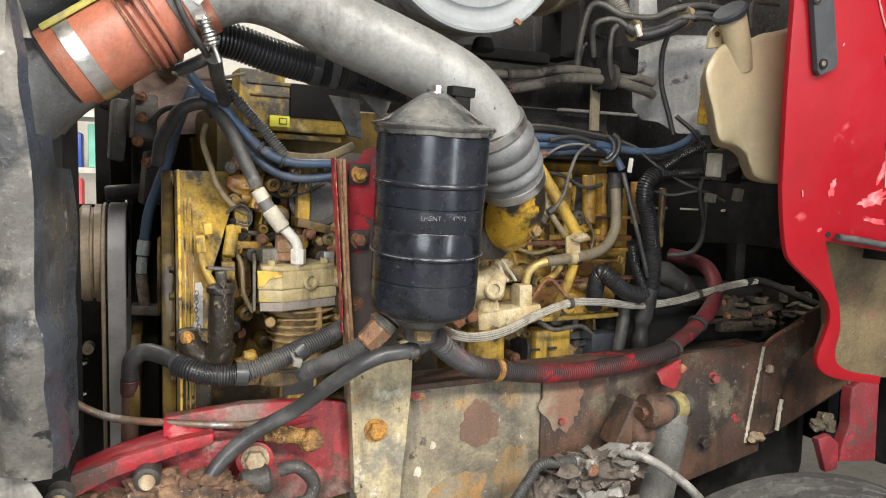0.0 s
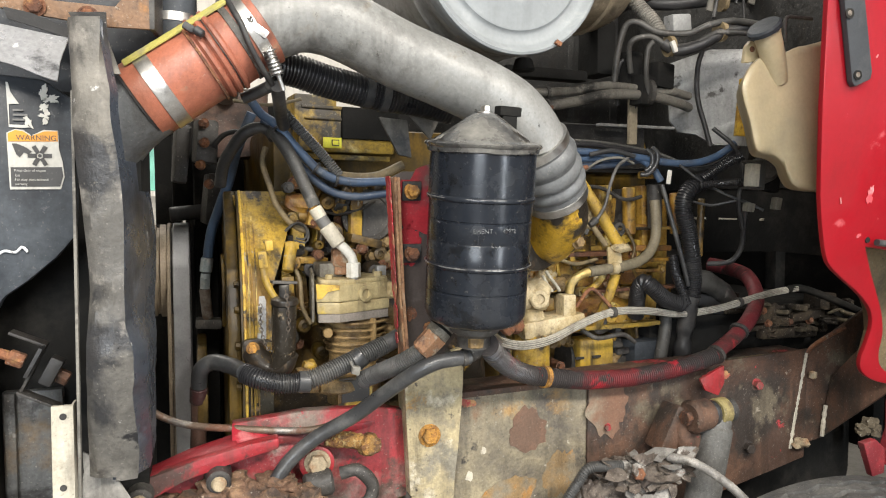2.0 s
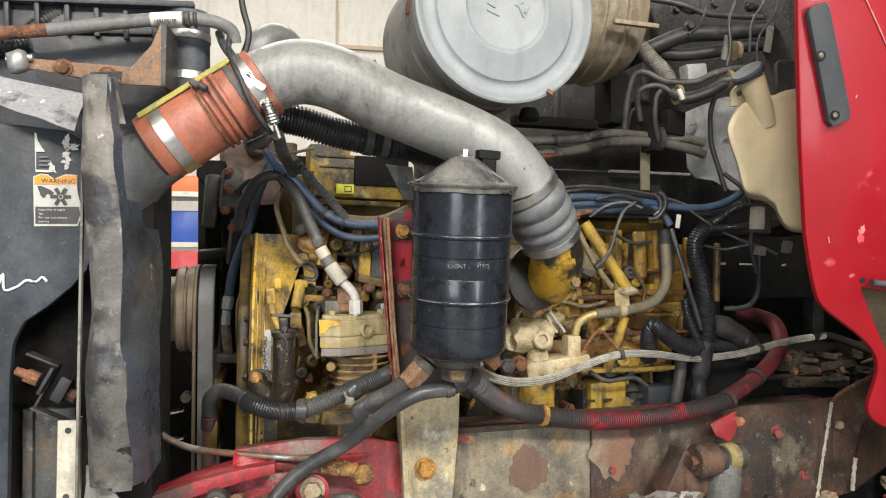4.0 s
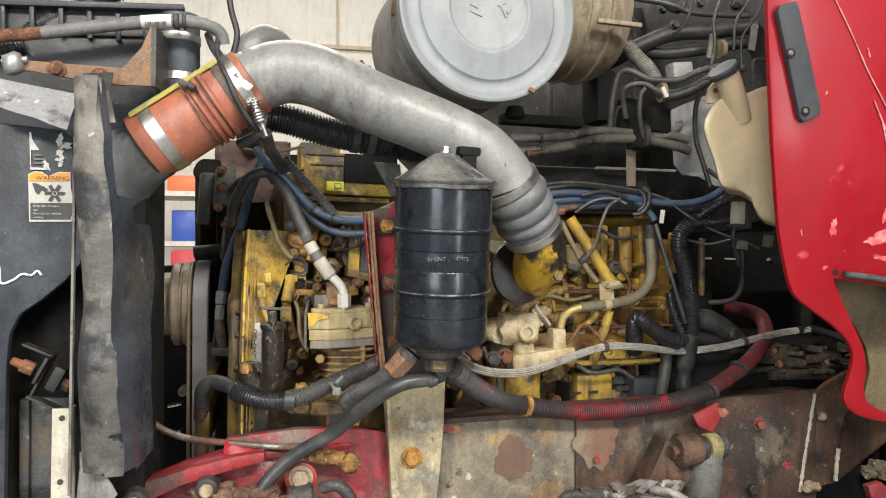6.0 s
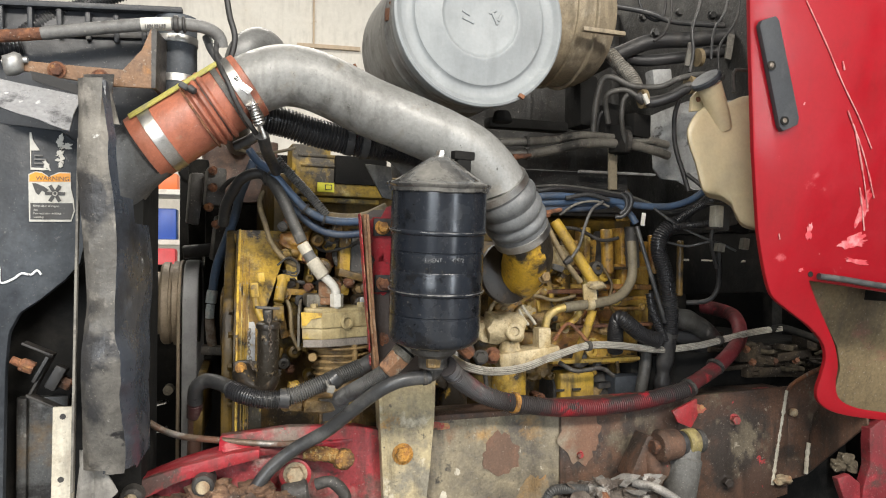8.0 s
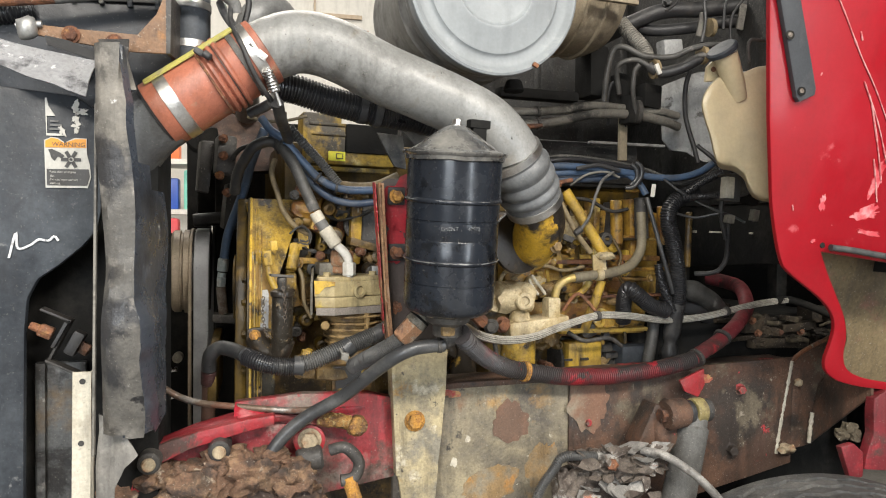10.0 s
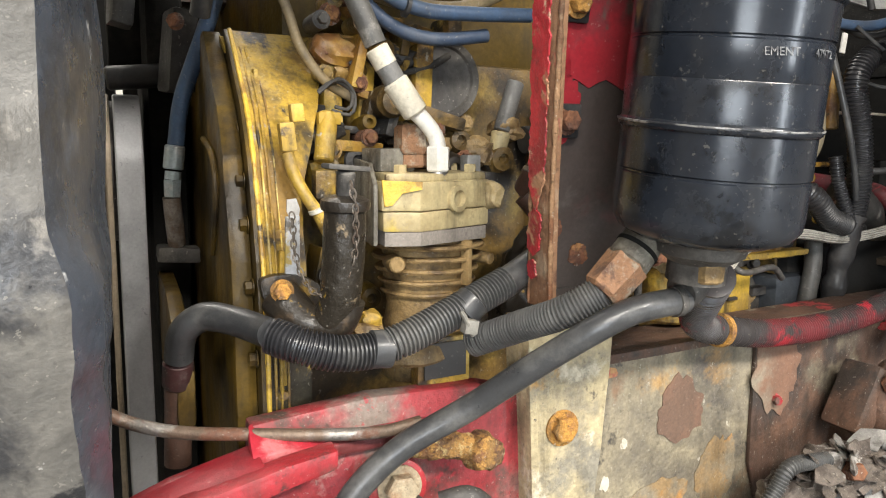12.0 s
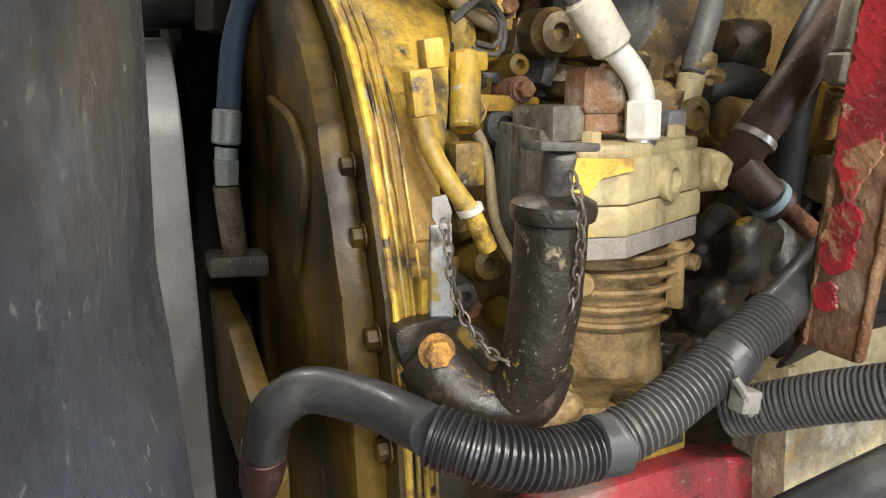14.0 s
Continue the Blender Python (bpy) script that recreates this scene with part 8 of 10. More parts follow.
bm = sweep(B(), [(0.8878, 1.7300, 1.7431), (0.9920, 1.7300, 1.7509), (1.0903, 1.7300, 1.7555), (1.1545, 1.7250, 1.7531), (1.1913, 1.7150, 1.7251), (1.2112, 1.7050, 1.6908)], 0.0095, 14)
part("blue_hose", bm, "blue", bun)
bm = sweep(B(), [(0.8895, 1.7350, 1.7753), (0.9941, 1.7350, 1.7880), (1.0926, 1.7350, 1.7792), (1.1906, 1.7300, 1.7650), (1.3045, 1.7200, 1.7300), (1.3853, 1.7100, 1.7431), (1.4491, 1.7000, 1.7907)], 0.007, 12)
part("black_cable", bm, "loom", bun)
bm = sweep(B(), [(0.8912, 1.7400, 1.7257), (0.9797, 1.7400, 1.7315), (1.0782, 1.7400, 1.7375), (1.1762, 1.7350, 1.7542)], 0.010, 12)
part("black_cable", bm, "blue_dark", bun)
bm = sweep(B(), [(1.0001, 1.7100, 1.7601), (1.0627, 1.7050, 1.7714), (1.1258, 1.7000, 1.7569)], 0.006, 12)
part("black_cable", bm, "hose", bun)
bm = B()
sweep(bm, [(1.1671, 1.6900, 1.7812), (1.1810, 1.6850, 1.7688), (1.1810, 1.6850, 1.7414), (1.1620, 1.6900, 1.7140), (1.1389, 1.7000, 1.7112)], 0.006, 10)
sweep(bm, [(1.1589, 1.7000, 1.7773), (1.1729, 1.6950, 1.7619), (1.1728, 1.6950, 1.7358), (1.1554, 1.7000, 1.7176)], 0.006, 10)
part("rubber_strap", bm, "hose", bun)
bm = B()
box(bm, (1.2217, 1.6900, 1.7055), (0.012, 0.004, 0.036), (0, 8, 0), 0.001)
solo("white_tag", bm, "white", "small white plastic cable tag", "tag")
hose("wiring_cable", [(1.2537, 1.6900, 1.7367), (1.3095, 1.6700, 1.6932), (1.3649, 1.6500, 1.6623), (1.4197, 1.6300, 1.6392)], 0.0035, "hose", "thin black wire to connector", "cable", 10)
hose("black_tube", [(1.4396, 1.6600, 1.6399), (1.4526, 1.6800, 1.5701), (1.4621, 1.7000, 1.5146), (1.4433, 1.7200, 1.4775), (1.3973, 1.7600, 1.4693)], 0.007, "black_rubber", "thin black tube looping in the dark", "tube", 12)
cn = thing("wiring_connector", (1.4000, 1.6000, 1.7058), "white and black wiring connectors under reservoir", "connector")
bm = B()
box(bm, (1.3289, 1.5093, 1.7063), (0.025, 0.028, 0.056), (0, 3, 0), 0.004)
part("white_plug", bm, "bone", cn)
bm = box(B(), (1.3260, 1.5060, 1.7380), (0.040, 0.032, 0.006), (0, 3, 0), 0.002)
part("plug_collar", bm, "soot", cn)
part("plug_collar", box(B(), (1.3260, 1.5060, 1.6750), (0.040, 0.032, 0.006), (0, 3, 0), 0.002), "soot", cn)
part("plug_shell", box(B(), (1.3560, 1.5200, 1.7080), (0.022, 0.030, 0.075), (0, 3, 0), 0.005), "grey_loom", cn, "dusty grey connector shell")
bm = lathe(B(), [(0.034, -0.03), (0.034, 0), (0.026, 0.010), (0.016, 0.006), (0, 0.006)], (1.4050, 1.5500, 1.7250), (-0.3, -1, 0.2), 24)
part("plug_cap", roughen(bm, 0.001, 40), "soot", cn)
bm = corrugated(B(), [(1.2952, 1.6600, 1.6850), (1.3419, 1.6400, 1.6891), (1.3833, 1.6000, 1.6936)], 0.010, 0.005, 0.002, 14)
part("small_loom", bm, "loom", cn)
bm = corrugated(B(), [(1.3188, 1.6800, 1.7015), (1.3629, 1.6600, 1.7362), (1.4032, 1.6300, 1.7606)], 0.013, 0.005, 0.002, 14)
part("small_loom", bm, "loom", cn)
bm = B()
box(bm, (1.4401, 1.5500, 1.6377), (0.018, 0.02, 0.03), (0, 10, 0), 0.002)
part("plug", bm, "grey_cream", cn)
part("plug", box(B(), (1.3997, 1.6000, 1.6281), (0.022, 0.02, 0.022), (0, 10, 0), 0.002), "grey_cream", cn)
bm = B()
box(bm, (1.4503, 1.6000, 1.6989), (0.07, 0.03, 0.06), (0, 10, 0), 0.006)
box(bm, (1.4440, 1.6200, 1.7529), (0.05, 0.03, 0.04), (0, 10, 0), 0.006)
part("holder", roughen(bm, 0.003, 40), "void", cn)
# heater tubes across the firewall box
for k, (pts, r) in enumerate((([(0.8184, 1.7600, 1.9133), (0.9099, 1.7700, 1.9195), (0.9958, 1.7800, 1.9302), (1.0839, 1.7900, 1.9475), (1.1916, 1.8000, 1.9465), (1.2972, 1.8000, 1.9436), (1.3713, 1.8200, 1.9361)], 0.013), ([(0.8153, 1.7500, 1.8768), (0.9064, 1.7600, 1.8840), (0.9918, 1.7700, 1.9004), (1.0964, 1.7800, 1.9241), (1.2215, 1.7900, 1.9266), (1.3150, 1.8000, 1.9148), (1.3825, 1.8300, 1.9046)], 0.015))):
    hz = thing("heater_hose", pts[3], "dusty grey heater hose along firewall", "hose", "heater hoses")
    part("hose", sweep(B(), pts, r * 0.88, 16), "heater_hose", hz)
    part("hose_clamp", band(B(), pts[1], Vector(pts[2]) - Vector(pts[0]), r + 0.0003, 0.010, 0.0015), "soot", hz)
bm = band(B(), (1.2180, 1.7900, 1.9361), (1, 0, 0), 0.032, 0.014, 0.003)
solo("hose_strap", bm, "soot", "black strap round heater hoses", "strap")
bm = B()
rod(bm, (0.8596, 1.7400, 1.8707), (0.9122, 1.7400, 1.8783), 0.009, 0.005, 10, 0.001)
solo("pipe_fitting", bm, "rust", "rusty brass nipple under heater hoses", "fitting")
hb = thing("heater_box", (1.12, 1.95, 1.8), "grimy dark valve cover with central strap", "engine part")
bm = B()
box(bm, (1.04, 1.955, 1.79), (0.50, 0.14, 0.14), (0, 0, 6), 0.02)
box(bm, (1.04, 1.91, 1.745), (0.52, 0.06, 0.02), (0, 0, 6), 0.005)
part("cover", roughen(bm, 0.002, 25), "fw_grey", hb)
bm = B()
box(bm, (1.2039, 1.8400, 1.8645), (0.026, 0.012, 0.13), (0, 0, 6), 0.002)
part("strap", bm, "tan_plastic", hb)
bm = B()
box(bm, (1.2347, 1.8700, 1.8522), (0.26, 0.02, 0.008), (0, 0, 6), 0.002)
part("ledge", bm, "alu", hb)
# ---- shock absorber and its mount ----
sh = thing("shock_absorber", (1.2301, 1.5000, 1.0318), "grey shock absorber with yellowed eye bushing", "shock absorber")
bm = B()
rod(bm, (1.2381, 1.5000, 1.1033), (1.1781, 1.4900, 0.8468), 0.040, 0.042, 32, 0.006)
part("tube", roughen(bm, 0.0008, 40), "shock_grey", sh)
bm = B()
rod(bm, (1.2536, 1.5000, 1.1413), (1.2380, 1.5000, 1.0936), 0.026, 0.034, 24, 0.002)
part("neck", bm, "shock_grey", sh)
ed = Vector((1, 0.15, 0.02)).normalized()
E0 = Vector((1.2474, 1.5000, 1.1375))
for k, (o, r, w, mt) in enumerate(((-0.027, 0.030, 0.014, "black_rubber"), (0.0, 0.033, 0.032, "eye_yellow"), (0.027, 0.030, 0.016, "soot"))):
    part("bushing" if k != 1 else "eye", rod(B(), E0 + ed * (o - w / 2), E0 + ed * (o + w / 2), r, r, 28, 0.003), mt, sh)
sm = thing("shock_mount", (1.1865, 1.5300, 1.1095), "brown forged shock mount bracket on frame rail", "bracket")
bm = B()
rod(bm, E0 - ed * 0.10, E0 - ed * 0.035, 0.040, 0.036, 28, 0.008)
lump(bm, (1.1634, 1.5300, 1.0898), (0.045, 0.045, 0.06), 0.2, 3)
plate(bm, [(1.1320, 1.5000, 1.1614), (1.1999, 1.5000, 1.1303), (1.1167, 1.5000, 1.0391), (1.0796, 1.5000, 1.0551)], 0.07, (0, 1, 0), 0.01)
part("casting", roughen(bm, 0.0015, 30), "brown_rail", sm)
bm = rod(B(), E0 - ed * 0.115, E0 - ed * 0.09, 0.018, 0.016, 6, 0.002)
part("bolt", bm, "rust", sm)
bm = B()
plate(bm, [(1.2352, 1.5600, 1.2021), (1.3132, 1.5700, 1.2300), (1.3163, 1.5700, 1.1863), (1.2906, 1.5600, 1.1565), (1.2509, 1.5600, 1.1727)], 0.01, (0, 1, 0), 0.003)
part("red_tab", bm, "old_red", sm, "red painted tab")
# corroded casting with cable in front of rail
cc = thing("corroded_valve", (1.0232, 1.4600, 1.0573), "flaking corroded grey valve casting on frame", "valve")
rf = random.Random(5)
for k, (c, s) in enumerate((((1.0375, 1.4600, 1.0299), (0.075, 0.045, 0.026)), ((0.9499, 1.4550, 1.0375), (0.032, 0.03, 0.036)), ((1.1043, 1.4550, 1.0429), (0.035, 0.03, 0.022)))):
    part("body", roughen(lump(B(), c, s, 0.35, 4, 2.2, 3.0 + k), 0.003, 60), "flaky", cc)
for k, (c, s) in enumerate((((0.93, 1.475, 0.985), (0.06, 0.03, 0.055)), ((1.02, 1.475, 0.975), (0.07, 0.03, 0.05)), ((0.87, 1.46, 0.985), (0.03, 0.025, 0.05)))):
    part("body", roughen(lump(B(), c, s, 0.4, 4, 2.4, 13.0 + k), 0.005, 45), "flaky", cc)
for k in range(60):
    # curled flakes of metal lying over one another
    c = Vector((0.885, 1.4400, 1.0550)).lerp(Vector((1.1209, 1.4400, 1.0700)), rf.random()) + Vector((0, rf.uniform(-0.025, 0.02), rf.uniform(-0.03, 0.012) - (0.10 * rf.random() if k > 26 else 0.0)))
    w, h = rf.uniform(0.014, 0.034), rf.uniform(0.008, 0.020)
    out = [(w * math.cos(a) * (1 + 0.5 * rf.uniform(-1, 1)), h * math.sin(a) * (1 + 0.5 * rf.uniform(-1, 1)), 0) for a in (2 * math.pi * i / 9 for i in range(9))]
    bm = plate(B(), out, 0.0025, (0, 0, 1))
    for v in bm.verts:
        v.co.z += v.co.x * v.co.x * rf.uniform(5, 9)
    bm.transform(Matrix.Translation(c) @ pose(0, 0, 0, rf.uniform(10, 75), rf.uniform(-25, 25), rf.uniform(-30, 30)))
    part("flake", bm, "flaky" if k % 4 else "braid_dark", cc)
part("plug", rod(B(), (0.9801, 1.4300, 1.0392), (0.9646, 1.4050, 1.0488), 0.016, 0.014, 6, 0.002), "rust", cc)
hose("brake_cable", [(1.0608, 1.4400, 1.0659), (1.0994, 1.4000, 1.0623), (1.1445, 1.3600, 1.0325), (1.1815, 1.3300, 0.9945), (1.2278, 1.3100, 0.9325)], 0.010, "braid_dark", "worn grey cable arching from corroded valve", "cable", 14)
bm = corrugated(B(), [(0.9405, 1.4400, 1.0584), (0.8577, 1.4300, 1.0662), (0.8305, 1.4300, 1.0378), (0.7970, 1.4300, 0.9915), (0.7777, 1.4300, 0.9310)], 0.012, 0.005, 0.002, 14)
solo("wiring_loom", bm, "grey_loom", "small grey ribbed loom hanging from valve", "wiring loom")
# ---- steering tyre ----
ty = thing("truck_wheel", (1.55, 1.05, 0.5), "dusty black truck wheel with grooved tread", "wheel")
bm = B()
TR = 0.53
TC = Vector((1.424, 1.200, 0.497))
axle = Vector((0.25, 1, 0)).normalized()
fore = axle.cross(Vector((0, 0, 1))).normalized()
rings = []
for k in range(360):
    a = 2 * math.pi * k / 360
    zig = 0.007 * (abs((k % 8) - 4) / 2 - 1) + 0.002 * noise.noise(Vector((k * 0.37, 0, 0)))
    prof = [(0.30, -0.12), (0.40, -0.145), (0.48, -0.14), (0.510, -0.128 + 0.3 * zig), (TR - 0.002, -0.112 + 0.5 * zig)]
    for c, s in ((-0.066, 1), (-0.022, -1), (0.022, 1), (0.066, -1)):
        prof += [(TR, c - 0.0085 + s * zig), (TR - 0.020, c - 0.0055 + s * zig), (TR - 0.020, c + 0.0055 + s * zig), (TR, c + 0.0085 + s * zig)]
    prof += [(TR - 0.002, 0.112), (0.510, 0.128), (0.48, 0.14), (0.30, 0.12)]
    rings.append([bm.verts.new(TC + axle * w + (fore * math.cos(a) + Vector((0, 0, 1)) * math.sin(a)) * r) for r, w in prof])
for a, b in zip(rings, rings[1:] + rings[:1]):
    for i in range(len(a) - 1):
        bm.faces.new((a[i], a[i + 1], b[i + 1], b[i]))
part("tyre", bm, "tyre", ty, "", False)
bm = B()
lathe(bm, [(0.05, -0.1), (0.29, -0.1), (0.302, -0.12), (0.302, 0.12), (0.29, 0.1), (0.05, 0.1)], TC, (0.25, 1, 0), 48)
part("rim", bm, "soot", ty)
# ---- red spring hanger and front frame at lower left ----
fr = thing("front_frame_horn", (0.2, 1.45, 0.9), "chipped red front frame casting with bolts", "frame")
bm = B()
plate(bm, [(0.1166, 1.5000, 1.2128), (0.2569, 1.5100, 1.2219), (0.4078, 1.5300, 1.2139), (0.4722, 1.5300, 1.2006), (0.4724, 1.5300, 1.0140), (0.0061, 1.4600, 0.9611), (-0.0667, 1.4400, 1.0548), (-0.0382, 1.4600, 1.1147), (0.0375, 1.4700, 1.1476), (0.1151, 1.4900, 1.1792)], 0.03, (0, 1, 0), 0.004)
bmesh.ops.subdivide_edges(bm, edges=bm.edges[:], cuts=2, use_grid_fill=True)
part("casting", roughen(bm, 0.0015, 20), "horn", fr)
bm = B()
plate(bm, [(0.113, 1.50, 1.214), (0.172, 1.536, 1.211), (0.257, 1.558, 1.209), (0.361, 1.592, 1.204), (0.43, 1.612, 1.20), (0.44, 1.53, 1.187), (0.33, 1.505, 1.184), (0.21, 1.482, 1.184), (0.112, 1.462, 1.192)], 0.016, (0, 0.1, -1), 0.004)
bmesh.ops.subdivide_edges(bm, edges=bm.edges[:], cuts=2, use_grid_fill=True)
part("top_ledge", roughen(bm, 0.0025, 18), "ledge_red", fr, "red sloping top ledge with pink highlights in its colour")
bm = B()
plate(bm, [(-0.0758, 1.4100, 1.1305), (-0.0285, 1.4150, 1.1527), (0.0436, 1.4200, 1.1717), (0.1419, 1.4300, 1.1909), (0.1983, 1.4400, 1.1957), (0.1983, 1.4400, 1.1734), (0.1420, 1.4300, 1.1654), (0.0329, 1.4200, 1.1394), (-0.0402, 1.4100, 1.1080), (-0.0505, 1.4100, 1.0531), (-0.0870, 1.4100, 1.0560)], 0.03, (0, 1, 0), 0.005)
part("lower_lip", roughen(bm, 0.0015, 25), "red_chip", fr, "bright red lower lip")
bm = B()
plate(bm, [(-0.0778, 1.4200, 1.1275), (-0.0302, 1.4250, 1.1499), (0.0424, 1.4300, 1.1690), (0.1247, 1.4370, 1.1854), (0.1205, 1.4950, 1.1957), (0.0343, 1.4950, 1.1728), (-0.0600, 1.4900, 1.1385)], 0.012, (0, 0, -1), 0.003)
part("sloping_top", roughen(bm, 0.002, 25), "web_red", fr, "grimy dark sloping top")
bm = sweep(B(), [(0.2899, 1.4700, 1.1747), (0.3281, 1.4650, 1.1702), (0.3641, 1.4600, 1.1634)], 0.016, 14)
rod(bm, (0.3747, 1.4700, 1.1553), (0.3765, 1.4350, 1.1633), 0.024, 0.02, 16, 0.004)
bmesh.ops.subdivide_edges(bm, edges=bm.edges[:], cuts=1, use_grid_fill=True)
part("bolt", roughen(roughen(bm, 0.004, 60), 0.003, 190), "crumb", fr, "crusted ochre bolt and lug")
bm = lathe(B(), [(0.034, 0), (0.034, 0.008), (0.024, 0.012)], (0.2732, 1.4700, 1.1296), (-0.1, -1, 0), 28)
part("washer", bm, "old_red", fr)
part("bolt", hexhead(B(), (0.2729, 1.4580, 1.1331), (-0.1, -1, 0), 0.019, 0.02), "bone_rust", fr)
for p in ((0.0871, 1.4000, 1.1340), (-0.0452, 1.3800, 1.1236)):
    bm = B()
    rod(bm, (p[0], p[1] + 0.06, p[2] + 0.004), p, 0.024, 0.022, 24, 0.004)
    part("pin", bm, "soot", fr)
    part("pin_end", rod(B(), p, (p[0], p[1] - 0.012, p[2]), 0.014, 0.012, 16, 0.002), "bone_rust", fr)
for k, (x, y, z, sx, sz) in enumerate(((-0.105, 1.44, 1.03, 0.05, 0.06), (-0.02, 1.44, 1.00, 0.07, 0.06), (0.08, 1.44, 0.99, 0.07, 0.06), (0.17, 1.44, 1.00, 0.07, 0.06), (0.25, 1.44, 1.00, 0.06, 0.05), (0.10, 1.44, 1.105, 0.05, 0.03), (-0.03, 1.44, 1.085, 0.05, 0.03), (0.19, 1.44, 1.105, 0.04, 0.022), (0.1540, 1.42, 1.0797, 0.06, 0.045), (0.0344, 1.41, 1.0634, 0.07, 0.05), (0.2331, 1.42, 1.0683, 0.05, 0.04))):
    bm = lump(B(), (x, y, z), (sx, 0.045, sz), 0.4, 4, 2.7, 11.0 + k)
    part("rusted_lump", roughen(roughen(bm, 0.003, 42), 0.002, 130), "crust", fr, "flaking rusty crust")
cv = thing("clevis", (0.3514, 1.4500, 1.0798), "grey steel clevis joint with orange rusted rod", "clevis")
bm = B()
rod(bm, (0.2442, 1.4400, 1.0934), (0.2994, 1.4400, 1.1003), 0.024, 0.026, 20, 0.005)
sweep(bm, [(0.3163, 1.4400, 1.1131), (0.3480, 1.4300, 1.1187), (0.3763, 1.4300, 1.0867), (0.3671, 1.4300, 1.0534), (0.3307, 1.4300, 1.0467)], 0.013, 14)
part("yoke", roughen(bm, 0.001, 40), "soot", cv)
bm = rod(B(), (0.3534, 1.4300, 1.0552), (0.3850, 1.4200, 0.9571), 0.015, 0.015, 16)
part("rod", bm, "ochre_rust", cv)

# ---- cab cowl, reservoir and firewall ----
cow = thing("cab_cowl", (1.4, 1.1, 1.2), "scratched bright red cab cowl panel", "body panel")
edge = spline([(1.1931, 1.1623, 1.6568), (1.2123, 1.1748, 1.6001), (1.2339, 1.1865, 1.5469), (1.2547, 1.1932, 1.5163), (1.3063, 1.2098, 1.4863), (1.3713, 1.2277, 1.4503), (1.4157, 1.2407, 1.4140), (1.4366, 1.2538, 1.3773), (1.4336, 1.2622, 1.3390), (1.4276, 1.2707, 1.3005), (1.4402, 1.2771, 1.2713), (1.4778, 1.2821, 1.2484), (1.5401, 1.2857, 1.2322), (1.6417, 1.2892, 1.2165)], 4)
back = spline([(1.6377, 1.2849, 1.2358), (1.5465, 1.2811, 1.2533), (1.4946, 1.2759, 1.2768), (1.4763, 1.2683, 1.3115), (1.4736, 1.2583, 1.3570), (1.4560, 1.2477, 1.4048), (1.4154, 1.2269, 1.4543), (1.3727, 1.2058, 1.5047), (1.3353, 1.1851, 1.5533)], 4)
face = [(1.0408, 1.0057, 2.3687), (1.0880, 1.0493, 2.1703), (1.1163, 1.0834, 2.0156), (1.1549, 1.1263, 1.8206)] + edge + back + [(1.4866, 1.1895, 1.5331), (1.7767, 1.1981, 1.4940), (1.5496, 0.9934, 2.4248)]
bm = B()
plate(bm, face, 0.012, (0, 1, 0), 0.003)
part("panel", bm, "red", cow)
bm = B()
plate(bm, [(1.4417, 1.3192, 1.5540), (1.4787, 1.3337, 1.4830), (1.5317, 1.3587, 1.4339), (1.5775, 1.3795, 1.3811), (1.5965, 1.3905, 1.3275), (1.5929, 1.4050, 1.2567), (1.6570, 1.4139, 1.2136), (2.0606, 1.4488, 1.1414), (1.9789, 1.3749, 1.5016)], 0.06, (0.5, 1, 0), 0.004)
bmesh.ops.subdivide_edges(bm, edges=bm.edges[:], cuts=2, use_grid_fill=True)
part("inner_liner", roughen(bm, 0.004, 8), "liner", cow, "muddy tan wheel arch liner")
bm = B()
sweep(bm, [(1.3439, 1.1679, 1.5630), (1.4019, 1.1693, 1.5569), (1.4698, 1.1715, 1.5470), (1.5742, 1.1746, 1.5329)], 0.007, 12)
part("rubber_strip", bm, "hose", cow)
pad = part("hood_rest_pad", plate(B(), [(1.1211, 1.0748, 2.0453), (1.1243, 1.0726, 2.0555), (1.1539, 1.0704, 2.0654), (1.1624, 1.0720, 2.0580), (1.2387, 1.1108, 1.8818), (1.2386, 1.1138, 1.8680), (1.2057, 1.1169, 1.8539), (1.1968, 1.1151, 1.8622)], -0.013, (0, 1, 0), 0.003), "pad", cow, "dark grey rubber hood rest pad")
for p in ((1.1577, 1.0767, 1.9753), (1.2049, 1.0990, 1.8742)):
    # Raised near-black disc painted for the shade round the screw.
    part("recess", lathe(B(), [(0.0095, 0), (0.0095, 0.0012), (0.006, 0.0014)], p, (0, -1, 0), 20), "void", pad)
    part("screw", lathe(B(), [(0.0055, 0), (0.0048, 0.0018), (0.002, 0.0024), (0, 0.0014)], p, (0, -1, 0), 16), "chain", pad)
# scratches through the paint
for pts in ([(1.2256, 1.0623, 2.1021), (1.2866, 1.0793, 2.0251), (1.3380, 1.0947, 1.9551), (1.3890, 1.1083, 1.8931), (1.4350, 1.1224, 1.8290)], [(1.3887, 1.1155, 1.8605), (1.4260, 1.1347, 1.7730), (1.4504, 1.1497, 1.7051)], [(1.3609, 1.1062, 1.9028), (1.4172, 1.1250, 1.8174), (1.4621, 1.1446, 1.7283)], [(1.4210, 1.1397, 1.7503), (1.4331, 1.1472, 1.7164), (1.4513, 1.1599, 1.6589)], [(1.2415, 1.1615, 1.6515), (1.2466, 1.1647, 1.6368)], [(1.3300, 1.0855, 1.9966), (1.3391, 1.0900, 1.9762)], [(1.2544, 1.1048, 1.9089), (1.2578, 1.1029, 1.9176)]):
    bm = sweep(B(), pts, lambda s, g: 0.0012 + 0.0016 * abs(noise.noise(Vector((g * 40, pts[0][0] * 9, 0)))), 6, 0.006)
    part("scratch", bm, "scratch", cow, "pale scratch through red paint")
